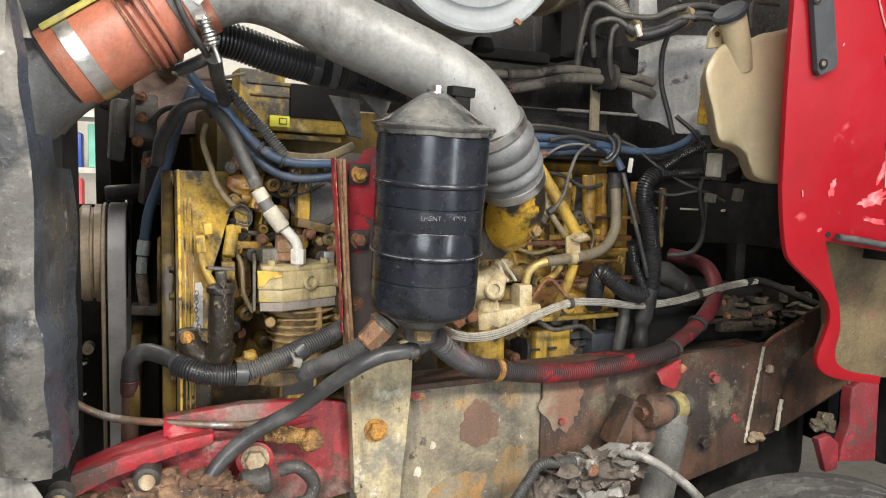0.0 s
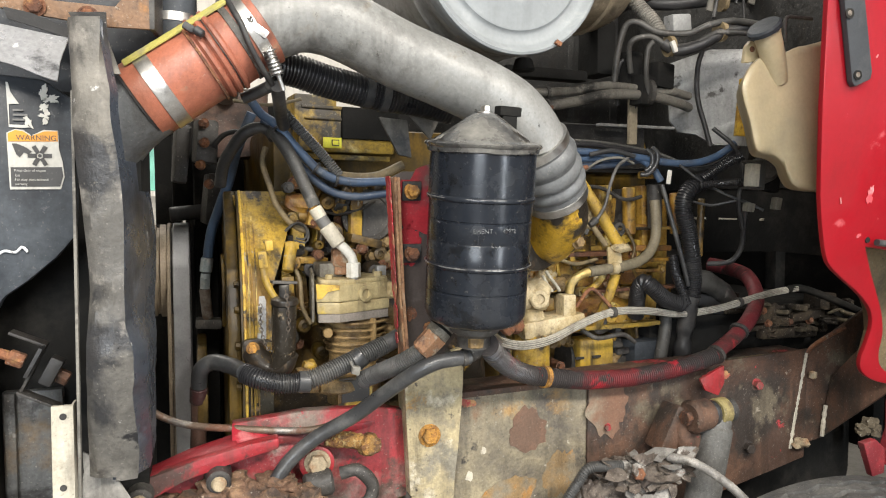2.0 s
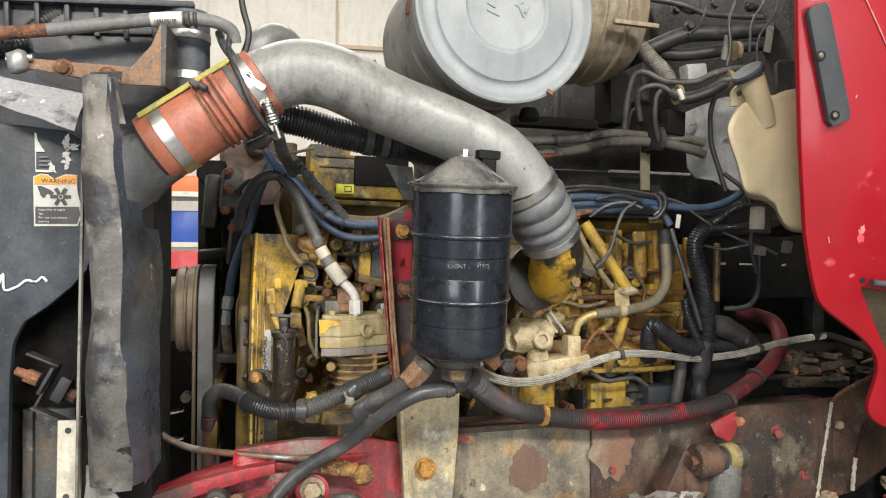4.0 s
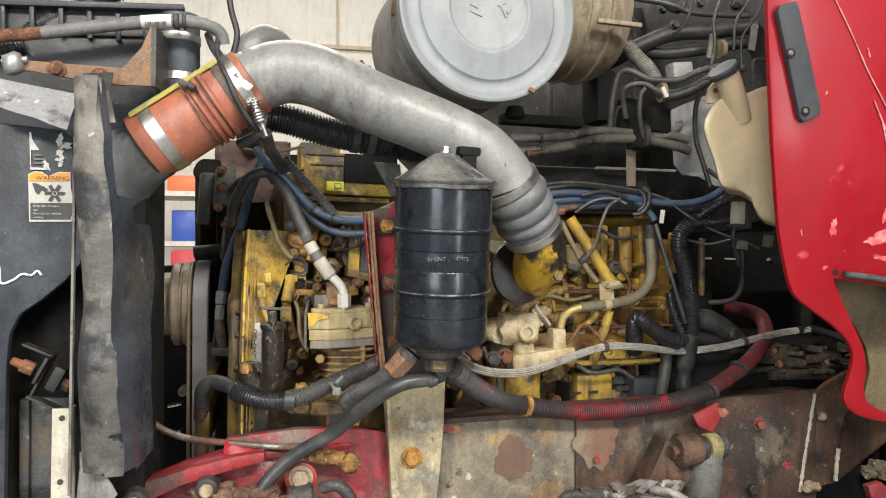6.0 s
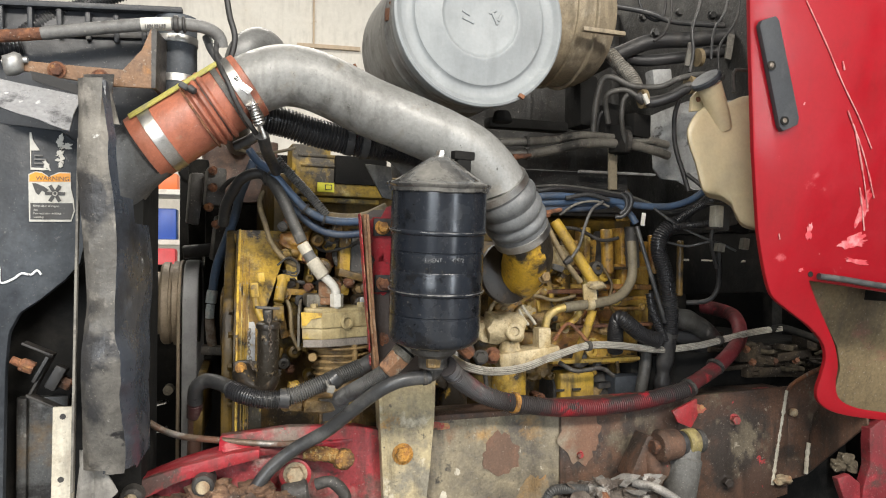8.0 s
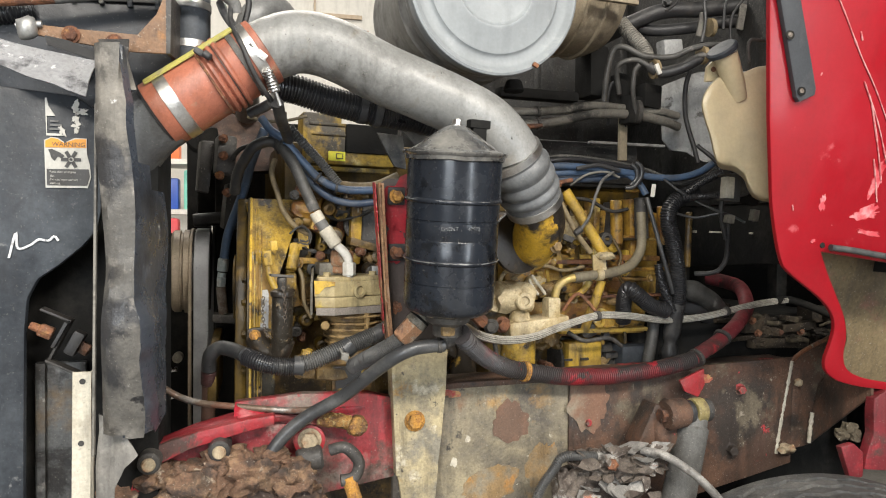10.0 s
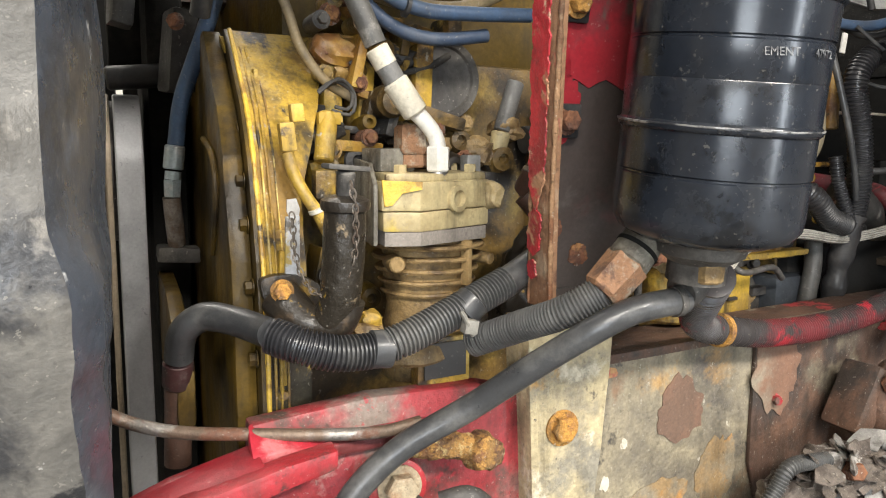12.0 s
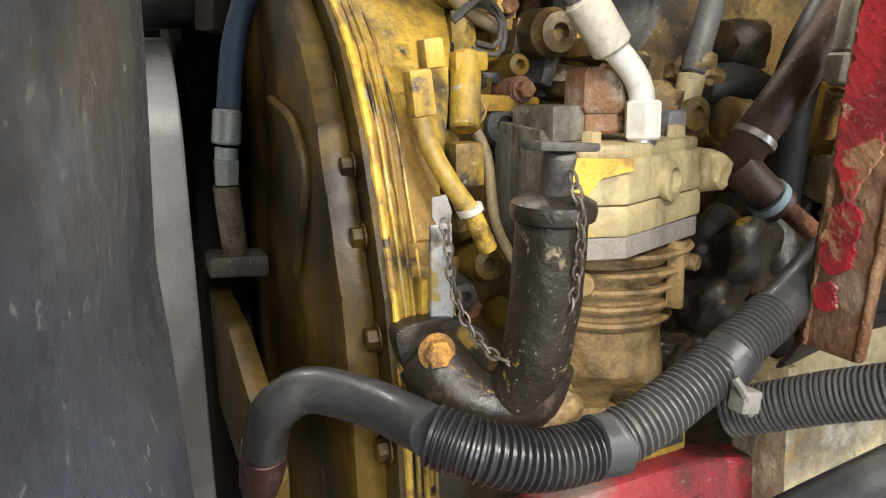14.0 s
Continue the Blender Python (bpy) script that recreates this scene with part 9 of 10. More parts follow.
for k, (c, rx, rz, sp) in enumerate((((1.4330, 1.1655, 1.6355), 0.035, 0.012, 0.2), ((1.4403, 1.1477, 1.7166), 0.014, 0.035, -0.2), ((1.3143, 1.1606, 1.6578), 0.008, 0.016, 0.1), ((1.4480, 1.1746, 1.5943), 0.03, 0.006, -0.15), ((1.3098, 1.1784, 1.5769), 0.006, 0.003, 0.3))):
    blotch(cow, "scuff", (c[0], c[2]), rx, rz, "scuff", k * 5.1, lambda x: c[1], sp, 0.8, 0.001, -0.22)
# Flat near-black disc painted for the shade in a small hole.
bm = B()
lathe(bm, [(0.006, 0), (0.006, 0.002), (0, 0.0022)], (1.3342, 1.1820, 1.5674), (0, -1, 0), 16)
part("hole_disc", bm, "void", cow)
# dark red structure below the cowl
bm = B()
plate(bm, [(1.724, 1.43, 1.164), (1.759, 1.43, 1.185), (1.817, 1.43, 1.182), (1.825, 1.43, 0.964), (1.698, 1.43, 0.977), (1.722, 1.43, 1.068)], 0.03, (0, 1, 0), 0.004)
bmesh.ops.subdivide_edges(bm, edges=bm.edges[:], cuts=2, use_grid_fill=True)
step = thing("step_bracket", (1.76, 1.43, 0.95), "worn dark red cab step bracket", "bracket")
part("arm", roughen(bm, 0.004, 14), "step_red", step)
bm = B()
plate(bm, [(1.626, 1.43, 1.041), (1.665, 1.43, 1.049), (1.697, 1.43, 1.024), (1.694, 1.43, 0.958), (1.655, 1.43, 0.956)], 0.02, (0, 1, 0), 0.004)
bmesh.ops.subdivide_edges(bm, edges=bm.edges[:], cuts=2, use_grid_fill=True)
part("tab", roughen(bm, 0.004, 14), "step_red", step)
for k, (x, z) in enumerate(((1.662, 1.062), (1.684, 1.076), (1.702, 1.058))):
    part("corrosion_lump", roughen(lump(B(), (x, 1.47, z), (0.020, 0.014, 0.016), 0.5, 3, 2.0, k * 2.1), 0.003, 60), "trans_tan", step)
res = thing("coolant_reservoir", (1.2145, 1.3000, 1.6873), "yellowed translucent coolant reservoir with black cap", "reservoir")
bm = pillow(B(), closed([(1.1091, 1.2700, 1.9108), (1.0930, 1.2700, 1.8788), (1.0982, 1.2700, 1.8465), (1.1140, 1.2700, 1.8049), (1.1272, 1.2700, 1.7594), (1.1405, 1.2700, 1.7428), (1.1755, 1.2700, 1.7362), (1.2026, 1.2700, 1.7196), (1.2162, 1.2700, 1.6930), (1.2422, 1.2700, 1.6713), (1.3186, 1.2700, 1.6647), (1.3610, 1.2700, 1.6688), (1.3625, 1.2700, 1.9612), (1.2503, 1.2700, 1.9658), (1.1927, 1.2700, 1.9472), (1.1386, 1.2700, 1.9362)], 4), (0.72, 1, 0), 0.16, 0.02)
part("tank_body", bm, "tank", res)
bm = sweep(B(), [(1.1915, 1.2850, 1.8888), (1.1768, 1.2750, 1.9170), (1.1569, 1.2650, 1.9505), (1.1417, 1.2600, 1.9788)], lambda s, g: 0.022 + 0.004 * s, 24)
part("filler_neck", bm, "tank", res)
nd = (Vector((1.1417, 1.2600, 1.9788)) - Vector((1.1569, 1.2650, 1.9505))).normalized()
bm = lathe(B(), [(0.029, 0), (0.033, 0.002), (0.034, 0.010), (0.030, 0.014), (0, 0.015)], (1.1391, 1.2600, 1.9810), nd + Vector((-0.35, -0.1, 0.1)), 32)
part("cap", bm, "plastic", res, "black ribbed filler cap")
bm = B()
plate(bm, [(1.1235, 1.3000, 1.9258), (1.1276, 1.3000, 1.9592), (1.1386, 1.3000, 1.9721), (1.1522, 1.3000, 1.9678), (1.1630, 1.3000, 1.9312)], 0.012, (0, 1, 0), 0.003)
part("mounting_ear", bm, "tank", res)
part("ear_hole", lathe(B(), [(0.006, 0), (0.006, 0.001), (0, 0.0012)], (1.1412, 1.3000, 1.9537), (0, -1, 0), 16), "rust", res)
bm = sweep(B(), [(1.2599, 1.3400, 1.9846), (1.2601, 1.3400, 2.0333), (1.2933, 1.3400, 2.0377), (1.3369, 1.3400, 2.0375)], 0.004, 8)
solo("wire_guard", bm, "soot", "bent black wire frame behind reservoir", "wire frame")
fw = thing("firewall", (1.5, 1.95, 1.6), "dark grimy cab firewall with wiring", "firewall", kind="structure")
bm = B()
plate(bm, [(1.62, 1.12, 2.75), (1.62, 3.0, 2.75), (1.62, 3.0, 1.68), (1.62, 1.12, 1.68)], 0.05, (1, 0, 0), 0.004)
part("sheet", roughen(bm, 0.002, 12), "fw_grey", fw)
# Lower part of the same sheet; its deep shade is put into the colour.
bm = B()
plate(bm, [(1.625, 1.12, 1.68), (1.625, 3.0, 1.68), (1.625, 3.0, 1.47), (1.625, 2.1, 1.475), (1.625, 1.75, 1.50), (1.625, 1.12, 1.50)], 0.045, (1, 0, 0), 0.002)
part("lower_sheet", bm, "void", fw, "lower firewall sheet, black for the deep shade there")
bm = B()
plate(bm, [(1.3776, 1.9300, 2.0454), (1.4237, 1.8000, 2.0669), (1.5350, 1.7200, 2.0598), (1.5339, 1.7200, 1.7942), (1.4501, 1.8000, 1.7999), (1.4431, 1.8800, 1.8379), (1.4095, 1.9200, 1.8449), (1.3866, 1.9300, 1.8802)], 0.02, (0.5, 1, 0), 0.004)
bmesh.ops.subdivide_edges(bm, edges=bm.edges[:], cuts=2, use_grid_fill=True)
part("insulation_sheet", roughen(bm, 0.003, 14), "firewall", fw, "grey insulating sheet")
bm = sweep(B(), [(1.3863, 1.7800, 2.0658), (1.3835, 1.8000, 2.0124), (1.3928, 1.8100, 1.9319), (1.4138, 1.8000, 1.8486), (1.4257, 1.7900, 1.7903)], 0.007, 10)
part("seam", bm, "black_rubber", fw)
bm = B()
plate(bm, [(1.3560, 1.5880, 1.9500), (1.4060, 1.5880, 1.9500), (1.4150, 1.5880, 1.8060), (1.3435, 1.5880, 1.8080)], 0.01, (0, 1, 0), 0.002)
solo("yellow_bracket", bm, "yellow_lip", "small yellow painted bracket behind reservoir", "bracket")
bm = corrugated(B(), [(1.2229, 1.9000, 2.2199), (1.2409, 1.8700, 2.1791), (1.2653, 1.8400, 2.1345), (1.2727, 1.8200, 2.0939)], 0.022, 0.008, 0.003, 18)
solo("wiring_loom", bm, "dusty_hose", "dusty grey conduit dropping behind air cleaner", "wiring loom")
bm = B()
box(bm, (1.4066, 1.9300, 2.1638), (0.075, 0.04, 0.05), (0, -8, 10), 0.008)
solo("relay_cover", roughen(bm, 0.001, 30), "firewall", "light grey relay cover on firewall", "relay cover")
for c, s in (((1.4762, 1.8700, 2.2266), (0.02, 0.008, 0.075)), ((1.5959, 1.8400, 2.2511), (0.022, 0.008, 0.08))):
    solo("cable_bracket", box(B(), c, s, (0, 10, 0), 0.002), "dusty_hose", "grey steel strap holding firewall cables", "bracket", "cable brackets")
for c in ((1.3751, 1.9000, 2.2926), (1.3875, 2.0000, 2.3741), (1.6051, 1.9500, 2.3820), (1.5043, 1.9800, 2.3938), (1.6609, 1.9000, 2.3519)):
    solo("firewall_bolt", hexhead(B(), c, (0, -1, 0), 0.012, 0.016), "fw_grey", "grey bolt head on firewall", "bolt", "firewall bolts")
# dark sheets added to stand for the shaded far side of the bay
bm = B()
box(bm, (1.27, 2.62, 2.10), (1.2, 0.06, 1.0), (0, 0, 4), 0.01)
far = thing("far_bay_shade_fill", (1.27, 2.62, 1.60), "dark ribbed sheet filling shade on far side of bay", "panel")
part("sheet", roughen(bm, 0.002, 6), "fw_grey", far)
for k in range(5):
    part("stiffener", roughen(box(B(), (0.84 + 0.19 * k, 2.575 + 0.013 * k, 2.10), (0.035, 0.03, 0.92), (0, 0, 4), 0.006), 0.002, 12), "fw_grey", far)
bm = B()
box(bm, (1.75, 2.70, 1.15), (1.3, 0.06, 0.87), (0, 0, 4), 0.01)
solo("far_fender_shade_fill", roughen(bm, 0.002, 6), "void", "dark sheet filling shade low on far side of bay", "panel")
trans = thing("transmission", (1.5, 2.1, 0.7), "dark box filling shade behind engine, with brown castings", "transmission")
# Near-black box added to fill the shaded gap behind the engine.
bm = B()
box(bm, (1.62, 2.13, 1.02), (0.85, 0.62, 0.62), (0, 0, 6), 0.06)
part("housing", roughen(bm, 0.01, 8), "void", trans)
for c, s, r in (((1.70, 1.85, 1.275), (0.34, 0.10, 0.016), (0, -2, 6)), ((1.63, 1.82, 1.305), (0.09, 0.06, 0.040), (0, 3, 12)), ((1.79, 1.83, 1.300), (0.13, 0.08, 0.026), (0, -4, 4)), ((1.72, 1.80, 1.252), (0.22, 0.03, 0.030), (0, 2, 6)), ((1.88, 1.84, 1.335), (0.08, 0.06, 0.050), (0, 0, 10)), ((1.55, 1.86, 1.345), (0.05, 0.05, 0.06), (0, 8, 6))):
    part("side_casting", roughen(box(B(), c, s, r, 0.006), 0.0025, 30), "trans_brown", trans, "brown castings, darkened for the cowl's shade")
part("shift_rod", rod(B(), (1.50, 1.80, 1.325), (1.95, 1.86, 1.318), 0.008, 0.008, 14), "trans_brown", trans)
rnt = random.Random(23)
for k in range(26):
    c = Vector((rnt.uniform(1.60, 1.96), rnt.uniform(1.785, 1.835), rnt.uniform(1.255, 1.335)))
    kind, bm = k % 4, B()
    if kind == 0:
        lump(bm, c, (rnt.uniform(0.015, 0.035), 0.02, rnt.uniform(0.010, 0.020)), 0.5, 3, 2.0, k * 1.7)
    elif kind == 1:
        sweep(bm, [c, c + Vector((0.04, -0.01, rnt.uniform(-0.02, 0.03))), c + Vector((0.08, 0.0, rnt.uniform(-0.03, 0.02)))], rnt.uniform(0.004, 0.008), 10)
    elif kind == 2:
        box(bm, c, (rnt.uniform(0.02, 0.06), 0.03, rnt.uniform(0.008, 0.018)), (0, rnt.uniform(-25, 25), 6), 0.004)
    else:
        lathe(bm, [(0.014, -0.02), (0.014, 0.0), (0.010, 0.004), (0.006, 0.004), (0, 0.001)], c, (rnt.uniform(-0.4, 0.4), -1, 0.2), 16)
    part(("casting", "line", "clip", "boss")[kind], bm, ("trans_brown", "trans_tan", "trans_tan", "trans_brown")[kind], trans)
for p in ((1.64, 1.79, 1.285), (1.72, 1.795, 1.285), (1.80, 1.80, 1.285), (1.615, 1.785, 1.325)):
    part("bolt", hexhead(B(), p, (0, -1, 0.2), 0.009, 0.012), "rust", trans)
# Dark box and ribs added where only deep shade shows under the cab.
cabu = thing("cab_shade_fill", (2.3, 2.0, 0.7), "dark ribbed box filling shade below cab", "cab")
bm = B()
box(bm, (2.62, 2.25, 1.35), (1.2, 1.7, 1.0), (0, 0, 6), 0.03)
part("dark_block", roughen(bm, 0.004, 6), "void", cabu)
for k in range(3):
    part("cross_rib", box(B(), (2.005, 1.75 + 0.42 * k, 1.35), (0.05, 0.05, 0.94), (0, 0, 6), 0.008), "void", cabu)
# Near-black panels added where only shade shows behind the belt.
front = thing("front_shade_fill", (0.2, 2.3, 0.6), "dark sheets filling shade at engine front, with black posts", "bracket")
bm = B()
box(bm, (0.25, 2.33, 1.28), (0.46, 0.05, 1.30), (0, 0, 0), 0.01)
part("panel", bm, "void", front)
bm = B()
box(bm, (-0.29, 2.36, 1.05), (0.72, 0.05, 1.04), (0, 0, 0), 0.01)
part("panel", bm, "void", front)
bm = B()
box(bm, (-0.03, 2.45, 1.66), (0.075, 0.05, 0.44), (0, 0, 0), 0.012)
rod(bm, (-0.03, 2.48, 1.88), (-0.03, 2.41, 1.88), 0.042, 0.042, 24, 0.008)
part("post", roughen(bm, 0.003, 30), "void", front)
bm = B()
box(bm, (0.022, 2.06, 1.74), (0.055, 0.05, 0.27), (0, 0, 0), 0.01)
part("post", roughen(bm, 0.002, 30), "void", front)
bm = B()
box(bm, (0.135, 2.15, 1.85), (0.22, 0.06, 0.19), (0, 0, 4), 0.015)
bmesh.ops.subdivide_edges(bm, edges=bm.edges[:], cuts=4, use_grid_fill=True)
part("upper_casting", roughen(bm, 0.006, 30), "brown_tube", front, "dark brown rusted casting")
# cables on the firewall
def firewall_cable(pts, r, mt):
    return hose("firewall_cable", pts, r, mt, "grimy dark cable across firewall", "cable", 12, "firewall cables")


firewall_cable([(1.1315, 1.8200, 1.9493), (1.1295, 1.8000, 2.0342), (1.1393, 1.7800, 2.1023), (1.1639, 1.7600, 2.1114), (1.2136, 1.7400, 2.0855), (1.2828, 1.7100, 2.0804), (1.3253, 1.6800, 2.0988), (1.3686, 1.6400, 2.1035), (1.4048, 1.5800, 2.0831)], 0.0085, "hose_grey")
firewall_cable([(1.1709, 1.8000, 1.9877), (1.1511, 1.7800, 2.0438), (1.1553, 1.7600, 2.0667), (1.2016, 1.7500, 2.0746), (1.2424, 1.7300, 2.0485), (1.2941, 1.7000, 2.0522), (1.3386, 1.6600, 2.0762), (1.4014, 1.6000, 2.0653)], 0.0075, "hose_grey")
firewall_cable([(1.2129, 1.7800, 1.9296), (1.1927, 1.7600, 1.9892), (1.1912, 1.7500, 2.0425), (1.2050, 1.7400, 2.0646)], 0.007, "hose_grey")
firewall_cable([(1.2306, 1.7400, 2.0579), (1.2626, 1.7200, 2.0363), (1.3139, 1.6900, 2.0509), (1.3556, 1.6600, 2.0771), (1.4148, 1.6200, 2.0889)], 0.015, "black_rubber")
firewall_cable([(1.1672, 1.9800, 2.1774), (1.2983, 1.9400, 2.2441), (1.3823, 1.9200, 2.2748), (1.5044, 1.9000, 2.2836), (1.6524, 1.8600, 2.2985), (1.7639, 1.8000, 2.3012)], 0.024, "black_rubber")
firewall_cable([(1.1674, 1.9800, 2.2824), (1.3275, 1.9600, 2.2250), (1.4644, 1.9300, 2.2301), (1.5818, 1.9000, 2.2498), (1.7949, 1.8400, 2.2528)], 0.018, "black_rubber")
firewall_cable([(1.4169, 1.8800, 2.4746), (1.4203, 1.8800, 2.3547), (1.3919, 1.8700, 2.2897), (1.3491, 1.8600, 2.2552)], 0.004, "black_rubber")
firewall_cable([(1.5150, 1.8400, 2.4673), (1.4902, 1.8400, 2.3634), (1.4674, 1.8400, 2.2940), (1.4647, 1.8300, 2.2233), (1.4453, 1.8200, 2.1524)], 0.005, "hose")
firewall_cable([(1.5908, 1.8200, 2.4659), (1.5675, 1.8200, 2.3537), (1.5296, 1.8200, 2.2919), (1.5050, 1.8000, 2.1923)], 0.004, "hose")
firewall_cable([(1.1576, 2.0000, 2.4111), (1.3555, 1.9400, 2.3735), (1.4455, 1.9300, 2.3467), (1.5364, 1.9200, 2.3409), (1.6411, 1.9000, 2.3381), (1.8109, 1.8600, 2.3335)], 0.009, "hose")
firewall_cable([(1.3473, 1.9600, 2.4996), (1.3566, 1.9600, 2.4032), (1.3895, 1.9500, 2.3546), (1.4339, 1.9500, 2.3700), (1.4479, 1.9500, 2.5041)], 0.005, "black_rubber")
firewall_cable([(1.6110, 1.8000, 2.4599), (1.5915, 1.8000, 2.3235), (1.5349, 1.8000, 2.2359), (1.5175, 1.7800, 2.1298)], 0.0035, "black_rubber")
firewall_cable([(1.1673, 1.8600, 1.9074), (1.1593, 1.8500, 1.9881), (1.1724, 1.8400, 2.0278), (1.1935, 1.8400, 1.9465), (1.2111, 1.8400, 1.8976)], 0.006, "black_rubber")
firewall_cable([(1.3621, 1.7000, 1.8360), (1.3972, 1.6600, 1.7860), (1.4030, 1.6300, 1.7196), (1.4008, 1.6400, 1.6470), (1.4324, 1.6600, 1.5704)], 0.006, "black_rubber")
firewall_cable([(1.2957, 1.7200, 1.6484), (1.3614, 1.7000, 1.6326), (1.4224, 1.6600, 1.6445), (1.4724, 1.6200, 1.6164)], 0.0035, "hose")
firewall_cable([(0.8708, 1.7500, 1.7839), (0.9838, 1.7500, 1.7985), (1.1116, 1.7400, 1.7877), (1.2245, 1.7300, 1.7656), (1.3246, 1.7100, 1.7234)], 0.004, "hose_grey")
firewall_cable([(0.9919, 1.7300, 1.7157), (1.0366, 1.7200, 1.7462), (1.0894, 1.7100, 1.7540), (1.1305, 1.7100, 1.7393)], 0.0035, "dusty_hose")
for p in ((1.3533, 1.6700, 2.0824), (1.4896, 1.8400, 2.2106), (1.2451, 1.7350, 2.0497)):
    solo("cable_strap", band(B(), p, (1, 0, 0.1), 0.024, 0.014, 0.003), "wire_tan", "tan strap round firewall cables", "strap", "cable straps")
bm = B()
box(bm, (1.2348, 1.7000, 2.0416), (0.012, 0.01, 0.03), (0, -25, 0), 0.002)
solo("white_tag", bm, "white", "white plug sleeve on cable", "tag")
bm = B()
for p, s in (((1.2091, 1.8000, 1.9406), (0.05, 0.05, 0.08)), ((1.2619, 1.8000, 1.9831), (0.06, 0.05, 0.07)), ((1.1936, 1.8400, 2.0040), (0.05, 0.04, 0.09))):
    box(bm, p, s, (0, 5, 12), 0.006)
solo("relay_block", roughen(bm, 0.003, 40), "void", "black relay block with plugs on firewall", "relay block")
# Near-black shapes that fill the region below the air cleaner.
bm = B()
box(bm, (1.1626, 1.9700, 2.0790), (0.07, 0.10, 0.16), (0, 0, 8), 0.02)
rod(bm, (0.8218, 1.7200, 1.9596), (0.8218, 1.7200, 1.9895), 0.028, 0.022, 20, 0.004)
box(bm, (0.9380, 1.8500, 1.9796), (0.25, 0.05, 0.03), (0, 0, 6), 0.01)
solo("turbo_shield", roughen(bm, 0.002, 20), "void", "near-black shield shapes below air cleaner", "heat shield")
# ---- far things across the shop seen through the gap ----
rack = thing("storage_rack", (-0.15, 4.75, 0), "grey steel storage rack across the shop", "rack")
for x in (-0.75, 0.55):
    part("upright", box(B(), (x, 4.75, 1.1), (0.05, 0.4, 2.2)), "alu", rack)
S0, S1 = (-0.3861, 4.7500, 1.9988), (-0.3852, 4.7500, 1.6959)
for z in (S0[2] - 0.02, S1[2] - 0.02):
    part("shelf", box(B(), (-0.1, 4.75, z), (1.3, 0.4, 0.03)), "white", rack)
def item(nm, x, w, h, z, mt, lb):
    solo(nm, box(B(), (x, 4.66, z - 0.005 + h / 2), (w, 0.14, h), (0, 0, 0), 0.012), mt, lb, "shop item")
XL = S0[0]
item("orange_case", XL - 0.02, 0.20, 0.10, S0[2], "sign_orange", "orange plastic case on shop rack")
item("blue_box", XL - 0.01, 0.17, 0.19, S1[2], "sign_blue", "blue box on shop rack")
item("teal_bin", XL + 0.17, 0.13, 0.24, S1[2], "sign_teal", "pale teal bin on shop rack")
solo("red_jack", box(B(), (XL + 0.02, 4.4, (S1[2] - 0.06) / 2), (0.16, 0.12, S1[2] - 0.06), (0, 0, 0), 0.02), "sign_red", "tall red workshop jack on floor", "jack")

# ---- cast bosses, bolts and ribs over the block side ----
rnd = random.Random(11)


def block_y(x):
    return 1.765 + 0.105 * (x - 0.75)


def clutter(parent, x0, x1, z0, z1, count, depth, mats):
    for k in range(count):
        x, z = rnd.uniform(x0, x1), rnd.uniform(z0, z1)
        y = block_y(x) - depth * rnd.random()
        mt, kind, bm = rnd.choice(mats), rnd.random(), B()
        if kind < 0.3:
            r = rnd.uniform(0.009, 0.02)
            lathe(bm, [(r * 1.25, -0.03), (r * 1.2, 0.004), (r, 0.008), (r * 0.95, 0.016), (r * 0.45, 0.018), (r * 0.4, 0.010), (0, 0.010)], (x, y, z), (0, -1, rnd.uniform(-0.2, 0.2)), 20)
            part("boss", bm, mt, parent)
        elif kind < 0.55:
            hexhead(bm, (x, y - 0.006, z), (rnd.uniform(-0.2, 0.2), -1, 0), rnd.uniform(0.007, 0.011), 0.012)
            rod(bm, (x, y + 0.05, z), (x, y - 0.004, z), 0.012)
            part("bolt", bm, rnd.choice(("rust", "yellow", "soot", mt)), parent)
        elif kind < 0.8:
            w, hgt = rnd.uniform(0.008, 0.02), rnd.uniform(0.04, 0.10)
            if rnd.random() < 0.4:
                w, hgt = hgt, w
            box(bm, (x, y + 0.015, z), (w, 0.05, hgt), (0, rnd.uniform(-18, 18), 6), 0.004)
            part("rib", roughen(bm, 0.001, 40), mt, parent)
        else:
            s = rnd.uniform(0.014, 0.028)
            lump(bm, (x, y + 0.01, z), (s * 1.3, 0.03, s), 0.4, 3, 2.0, k * 1.3)
            part("casting", bm, mt, parent)


clutter(side, 0.86, 1.24, 1.30, 1.58, 85, 0.045, ("amber_y", "yellow", "pump_cream", "fins", "soot", "plug_yellow"))
clutter(side, 0.78, 1.20, 1.16, 1.32, 26, 0.03, ("grimy_yellow", "yellow", "soot", "fins", "pump_cream"))
clutter(engine, 0.24, 0.39, 1.50, 1.72, 30, 0.045, ("yellow", "grimy_yellow", "grimy_yellow", "amber_y", "soot"))
clutter(engine, 0.39, 0.54, 1.48, 1.56, 14, 0.045, ("grimy_yellow", "soot", "fins", "tar"))
clutter(engine, 0.23, 0.32, 1.30, 1.55, 14, 0.03, ("grimy_yellow", "amber", "yellow", "soot"))
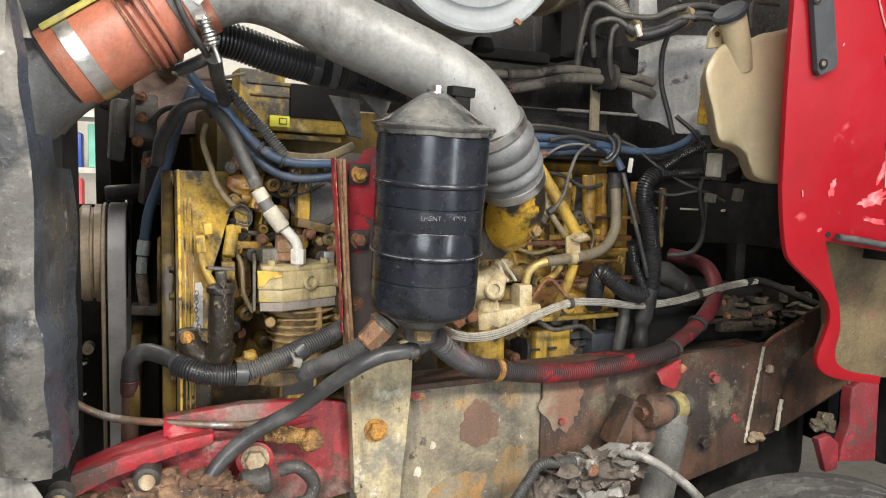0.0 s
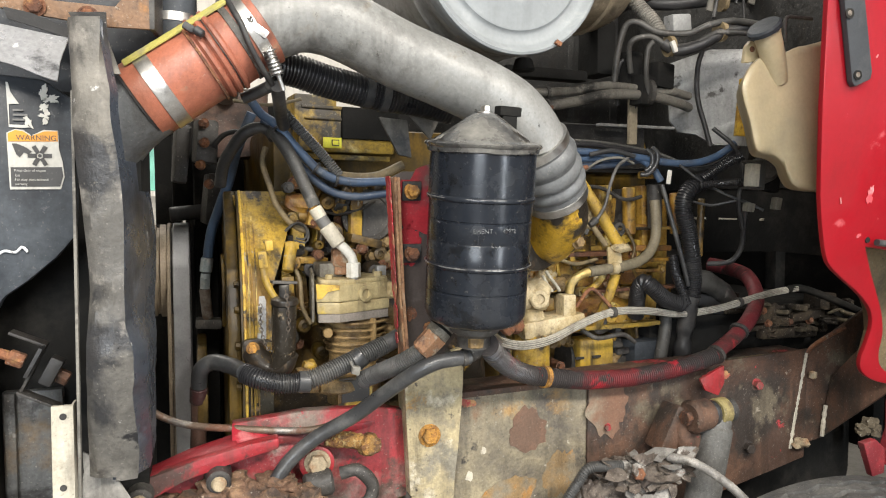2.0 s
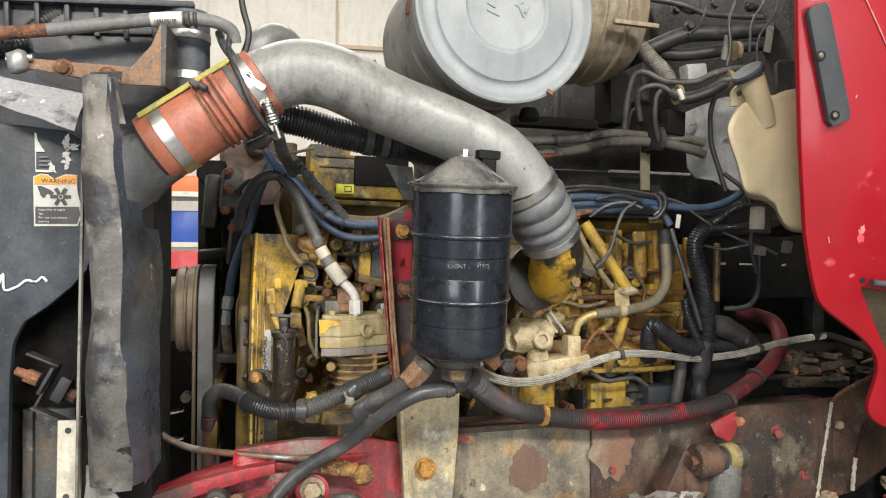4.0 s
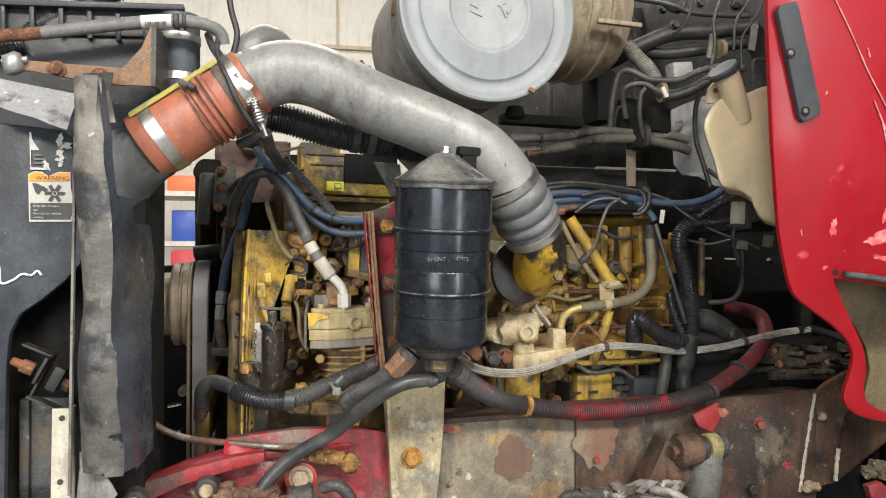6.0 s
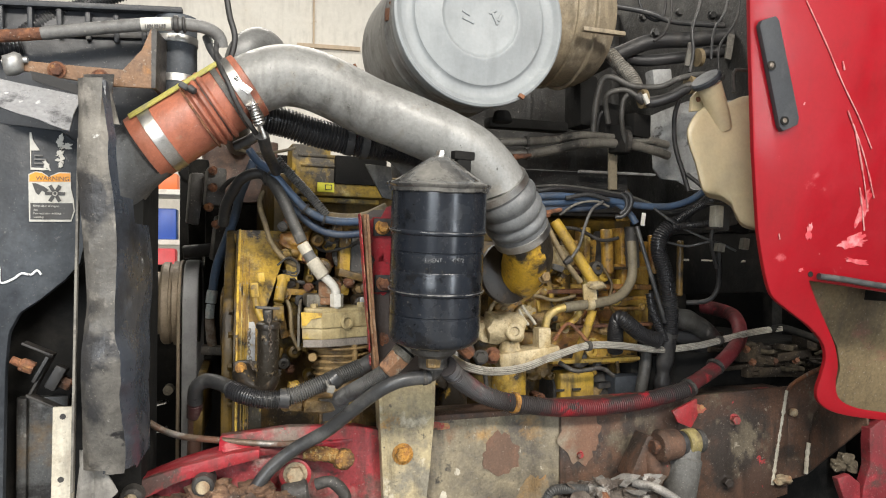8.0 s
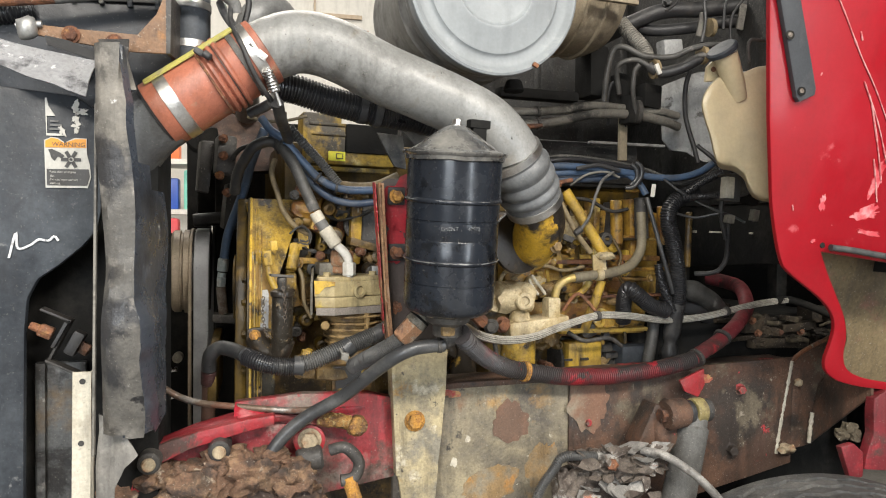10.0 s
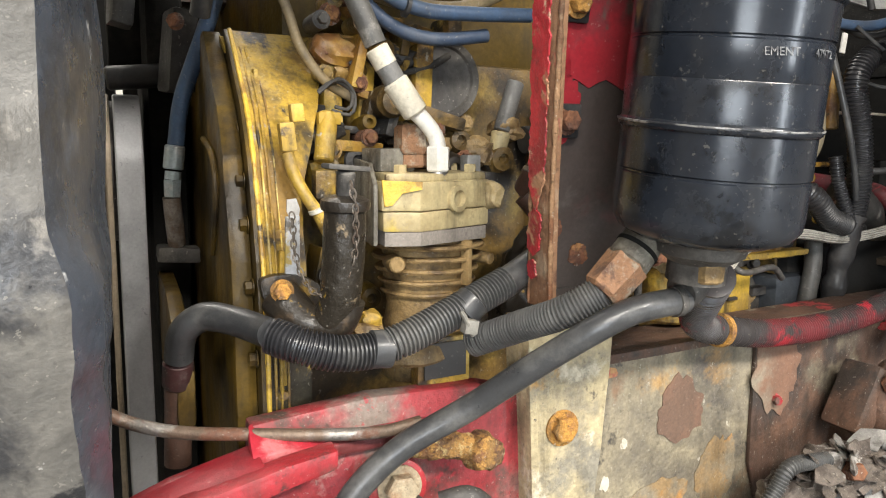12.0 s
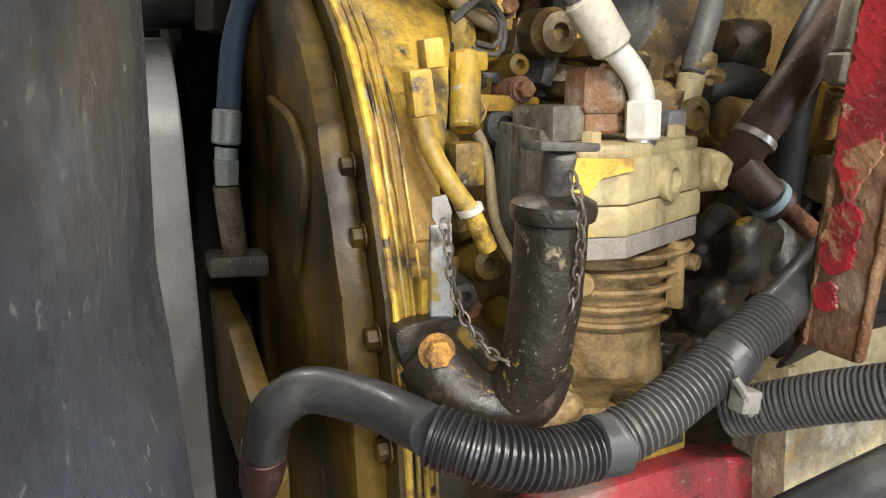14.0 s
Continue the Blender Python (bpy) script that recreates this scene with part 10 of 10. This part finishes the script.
for k in range(16):
    # bosses and chipped steps on the gear housing side
    z = 1.08 + 0.036 * k
    y = 1.545 + max(0.0, (z - 1.36)) * 0.62 + max(0.0, z - 1.56) * 0.35
    bm = B()
    if k % 3 == 0:
        box(bm, (0.176, y + 0.014, z), (0.03, 0.012, 0.022), (0, rnd.uniform(-8, 8), 6), 0.003)
    elif k % 3 == 1:
        hexhead(bm, (0.165, y + 0.010, z), (0, -1, 0), 0.006, 0.007)
    else:
        box(bm, (0.166, y + 0.012, z), (0.006, 0.014, 0.05), (0, 2, 6), 0.002)
    part("boss" if k % 3 else "pad", bm, ("pale_yellow", "yellow", "pale_yellow")[k % 3], engine)

# thin lines over the pump and block
def fuel_pipe(pts, r, mt):
    return hose("fuel_pipe", pts, r, mt, "thin grimy pipe over engine block", "tube", 10, "thin engine pipes")


fuel_pipe([(0.8151, 1.7000, 1.4611), (0.8504, 1.6900, 1.4863), (0.9084, 1.7000, 1.4969), (0.9675, 1.7100, 1.4837), (1.0404, 1.7300, 1.4940)], 0.005, "wire_tan")
fuel_pipe([(0.7710, 1.6800, 1.4413), (0.7861, 1.6800, 1.4774), (0.8306, 1.7000, 1.4977), (0.8919, 1.7200, 1.5186)], 0.0055, "pump_cream")
fuel_pipe([(0.9634, 1.7000, 1.3766), (0.9992, 1.6900, 1.4217), (1.0391, 1.6900, 1.3909), (1.0539, 1.6800, 1.3692)], 0.005, "rust")
fuel_pipe([(1.1278, 1.7400, 1.5702), (1.1480, 1.7300, 1.5238), (1.1347, 1.7200, 1.4781), (1.1645, 1.7300, 1.4306)], 0.0045, "grimy_yellow")
fuel_pipe([(0.9792, 1.7000, 1.3163), (1.0272, 1.7000, 1.2923), (1.1048, 1.7100, 1.2959), (1.1558, 1.7300, 1.2682)], 0.006, "soot")
fuel_pipe([(0.7206, 1.6600, 1.3724), (0.7355, 1.6500, 1.3306), (0.7576, 1.6600, 1.2999), (0.7708, 1.6800, 1.2384)], 0.006, "soot")
fuel_pipe([(0.9477, 1.7200, 1.6768), (1.0408, 1.7300, 1.6780), (1.1149, 1.7300, 1.6477), (1.1785, 1.7400, 1.6561)], 0.005, "soot")
fuel_pipe([(0.3140, 1.7200, 1.6432), (0.3483, 1.7100, 1.6150), (0.4045, 1.7100, 1.6222), (0.4481, 1.7200, 1.6439)], 0.005, "soot")
fuel_pipe([(0.2316, 1.6800, 1.5325), (0.2649, 1.6600, 1.4787), (0.2715, 1.6500, 1.4118), (0.2915, 1.6500, 1.3709)], 0.005, "wire_tan")

# pale strips painted for the light through a gap behind the engine
bm = B()
plate(bm, [(1.4360, 1.8600, 1.5966), (1.4698, 1.8600, 1.5966), (1.4697, 1.8600, 1.5898), (1.4360, 1.8600, 1.5899)], 0.01, (0, 1, 0))
solo("light_slit", bm, "bone", "pale strip standing for light through dark gap", "board", "pale boards")
bm = B()
plate(bm, [(1.5061, 1.8400, 1.5950), (1.5627, 1.8400, 1.5932), (1.5627, 1.8400, 1.5881), (1.5061, 1.8400, 1.5899)], 0.01, (0, 1, 0))
solo("light_slit", bm, "bone", "pale strip standing for light through dark gap", "board", "pale boards")
bm = B()
plate(bm, [(1.6167, 1.8000, 1.5916), (1.6489, 1.8000, 1.5983), (1.6909, 1.8000, 1.5950), (1.7062, 1.8000, 1.5882), (1.6167, 1.8000, 1.5866)], 0.01, (0, 1, 0))
solo("light_slit", bm, "bone", "pale wedge standing for light through dark gap", "board", "pale boards")
# clips, ties and small leads over the engine front
bm = B()
sweep(bm, [(0.0947, 1.8400, 1.7696), (0.1171, 1.8200, 1.7930), (0.1461, 1.8000, 1.8003), (0.1675, 1.7900, 1.7853)], 0.006, 10)
solo("wiring_cable", bm, "black_rubber", "thin black lead at engine front", "cable")
bm = sweep(B(), [(0.1363, 1.7200, 1.8609), (0.1906, 1.7000, 1.8514), (0.2310, 1.6800, 1.8526), (0.2780, 1.6800, 1.8650)], 0.004, 8)
solo("wiring_cable", bm, "hose_tan", "thin tan wire near control box", "cable")
for p, dr in (((0.2210, 1.6150, 1.7983), (0.5, 0, -0.7)), ((0.2992, 1.6200, 1.7127), (0.8, 0, -0.6)), ((0.3428, 1.6200, 1.6879), (1, 0, -0.2))):
    solo("cable_tie", band(B(), p, dr, 0.0125, 0.006, 0.002), "black_rubber", "black cable tie round blue hose", "cable tie", "hose ties")
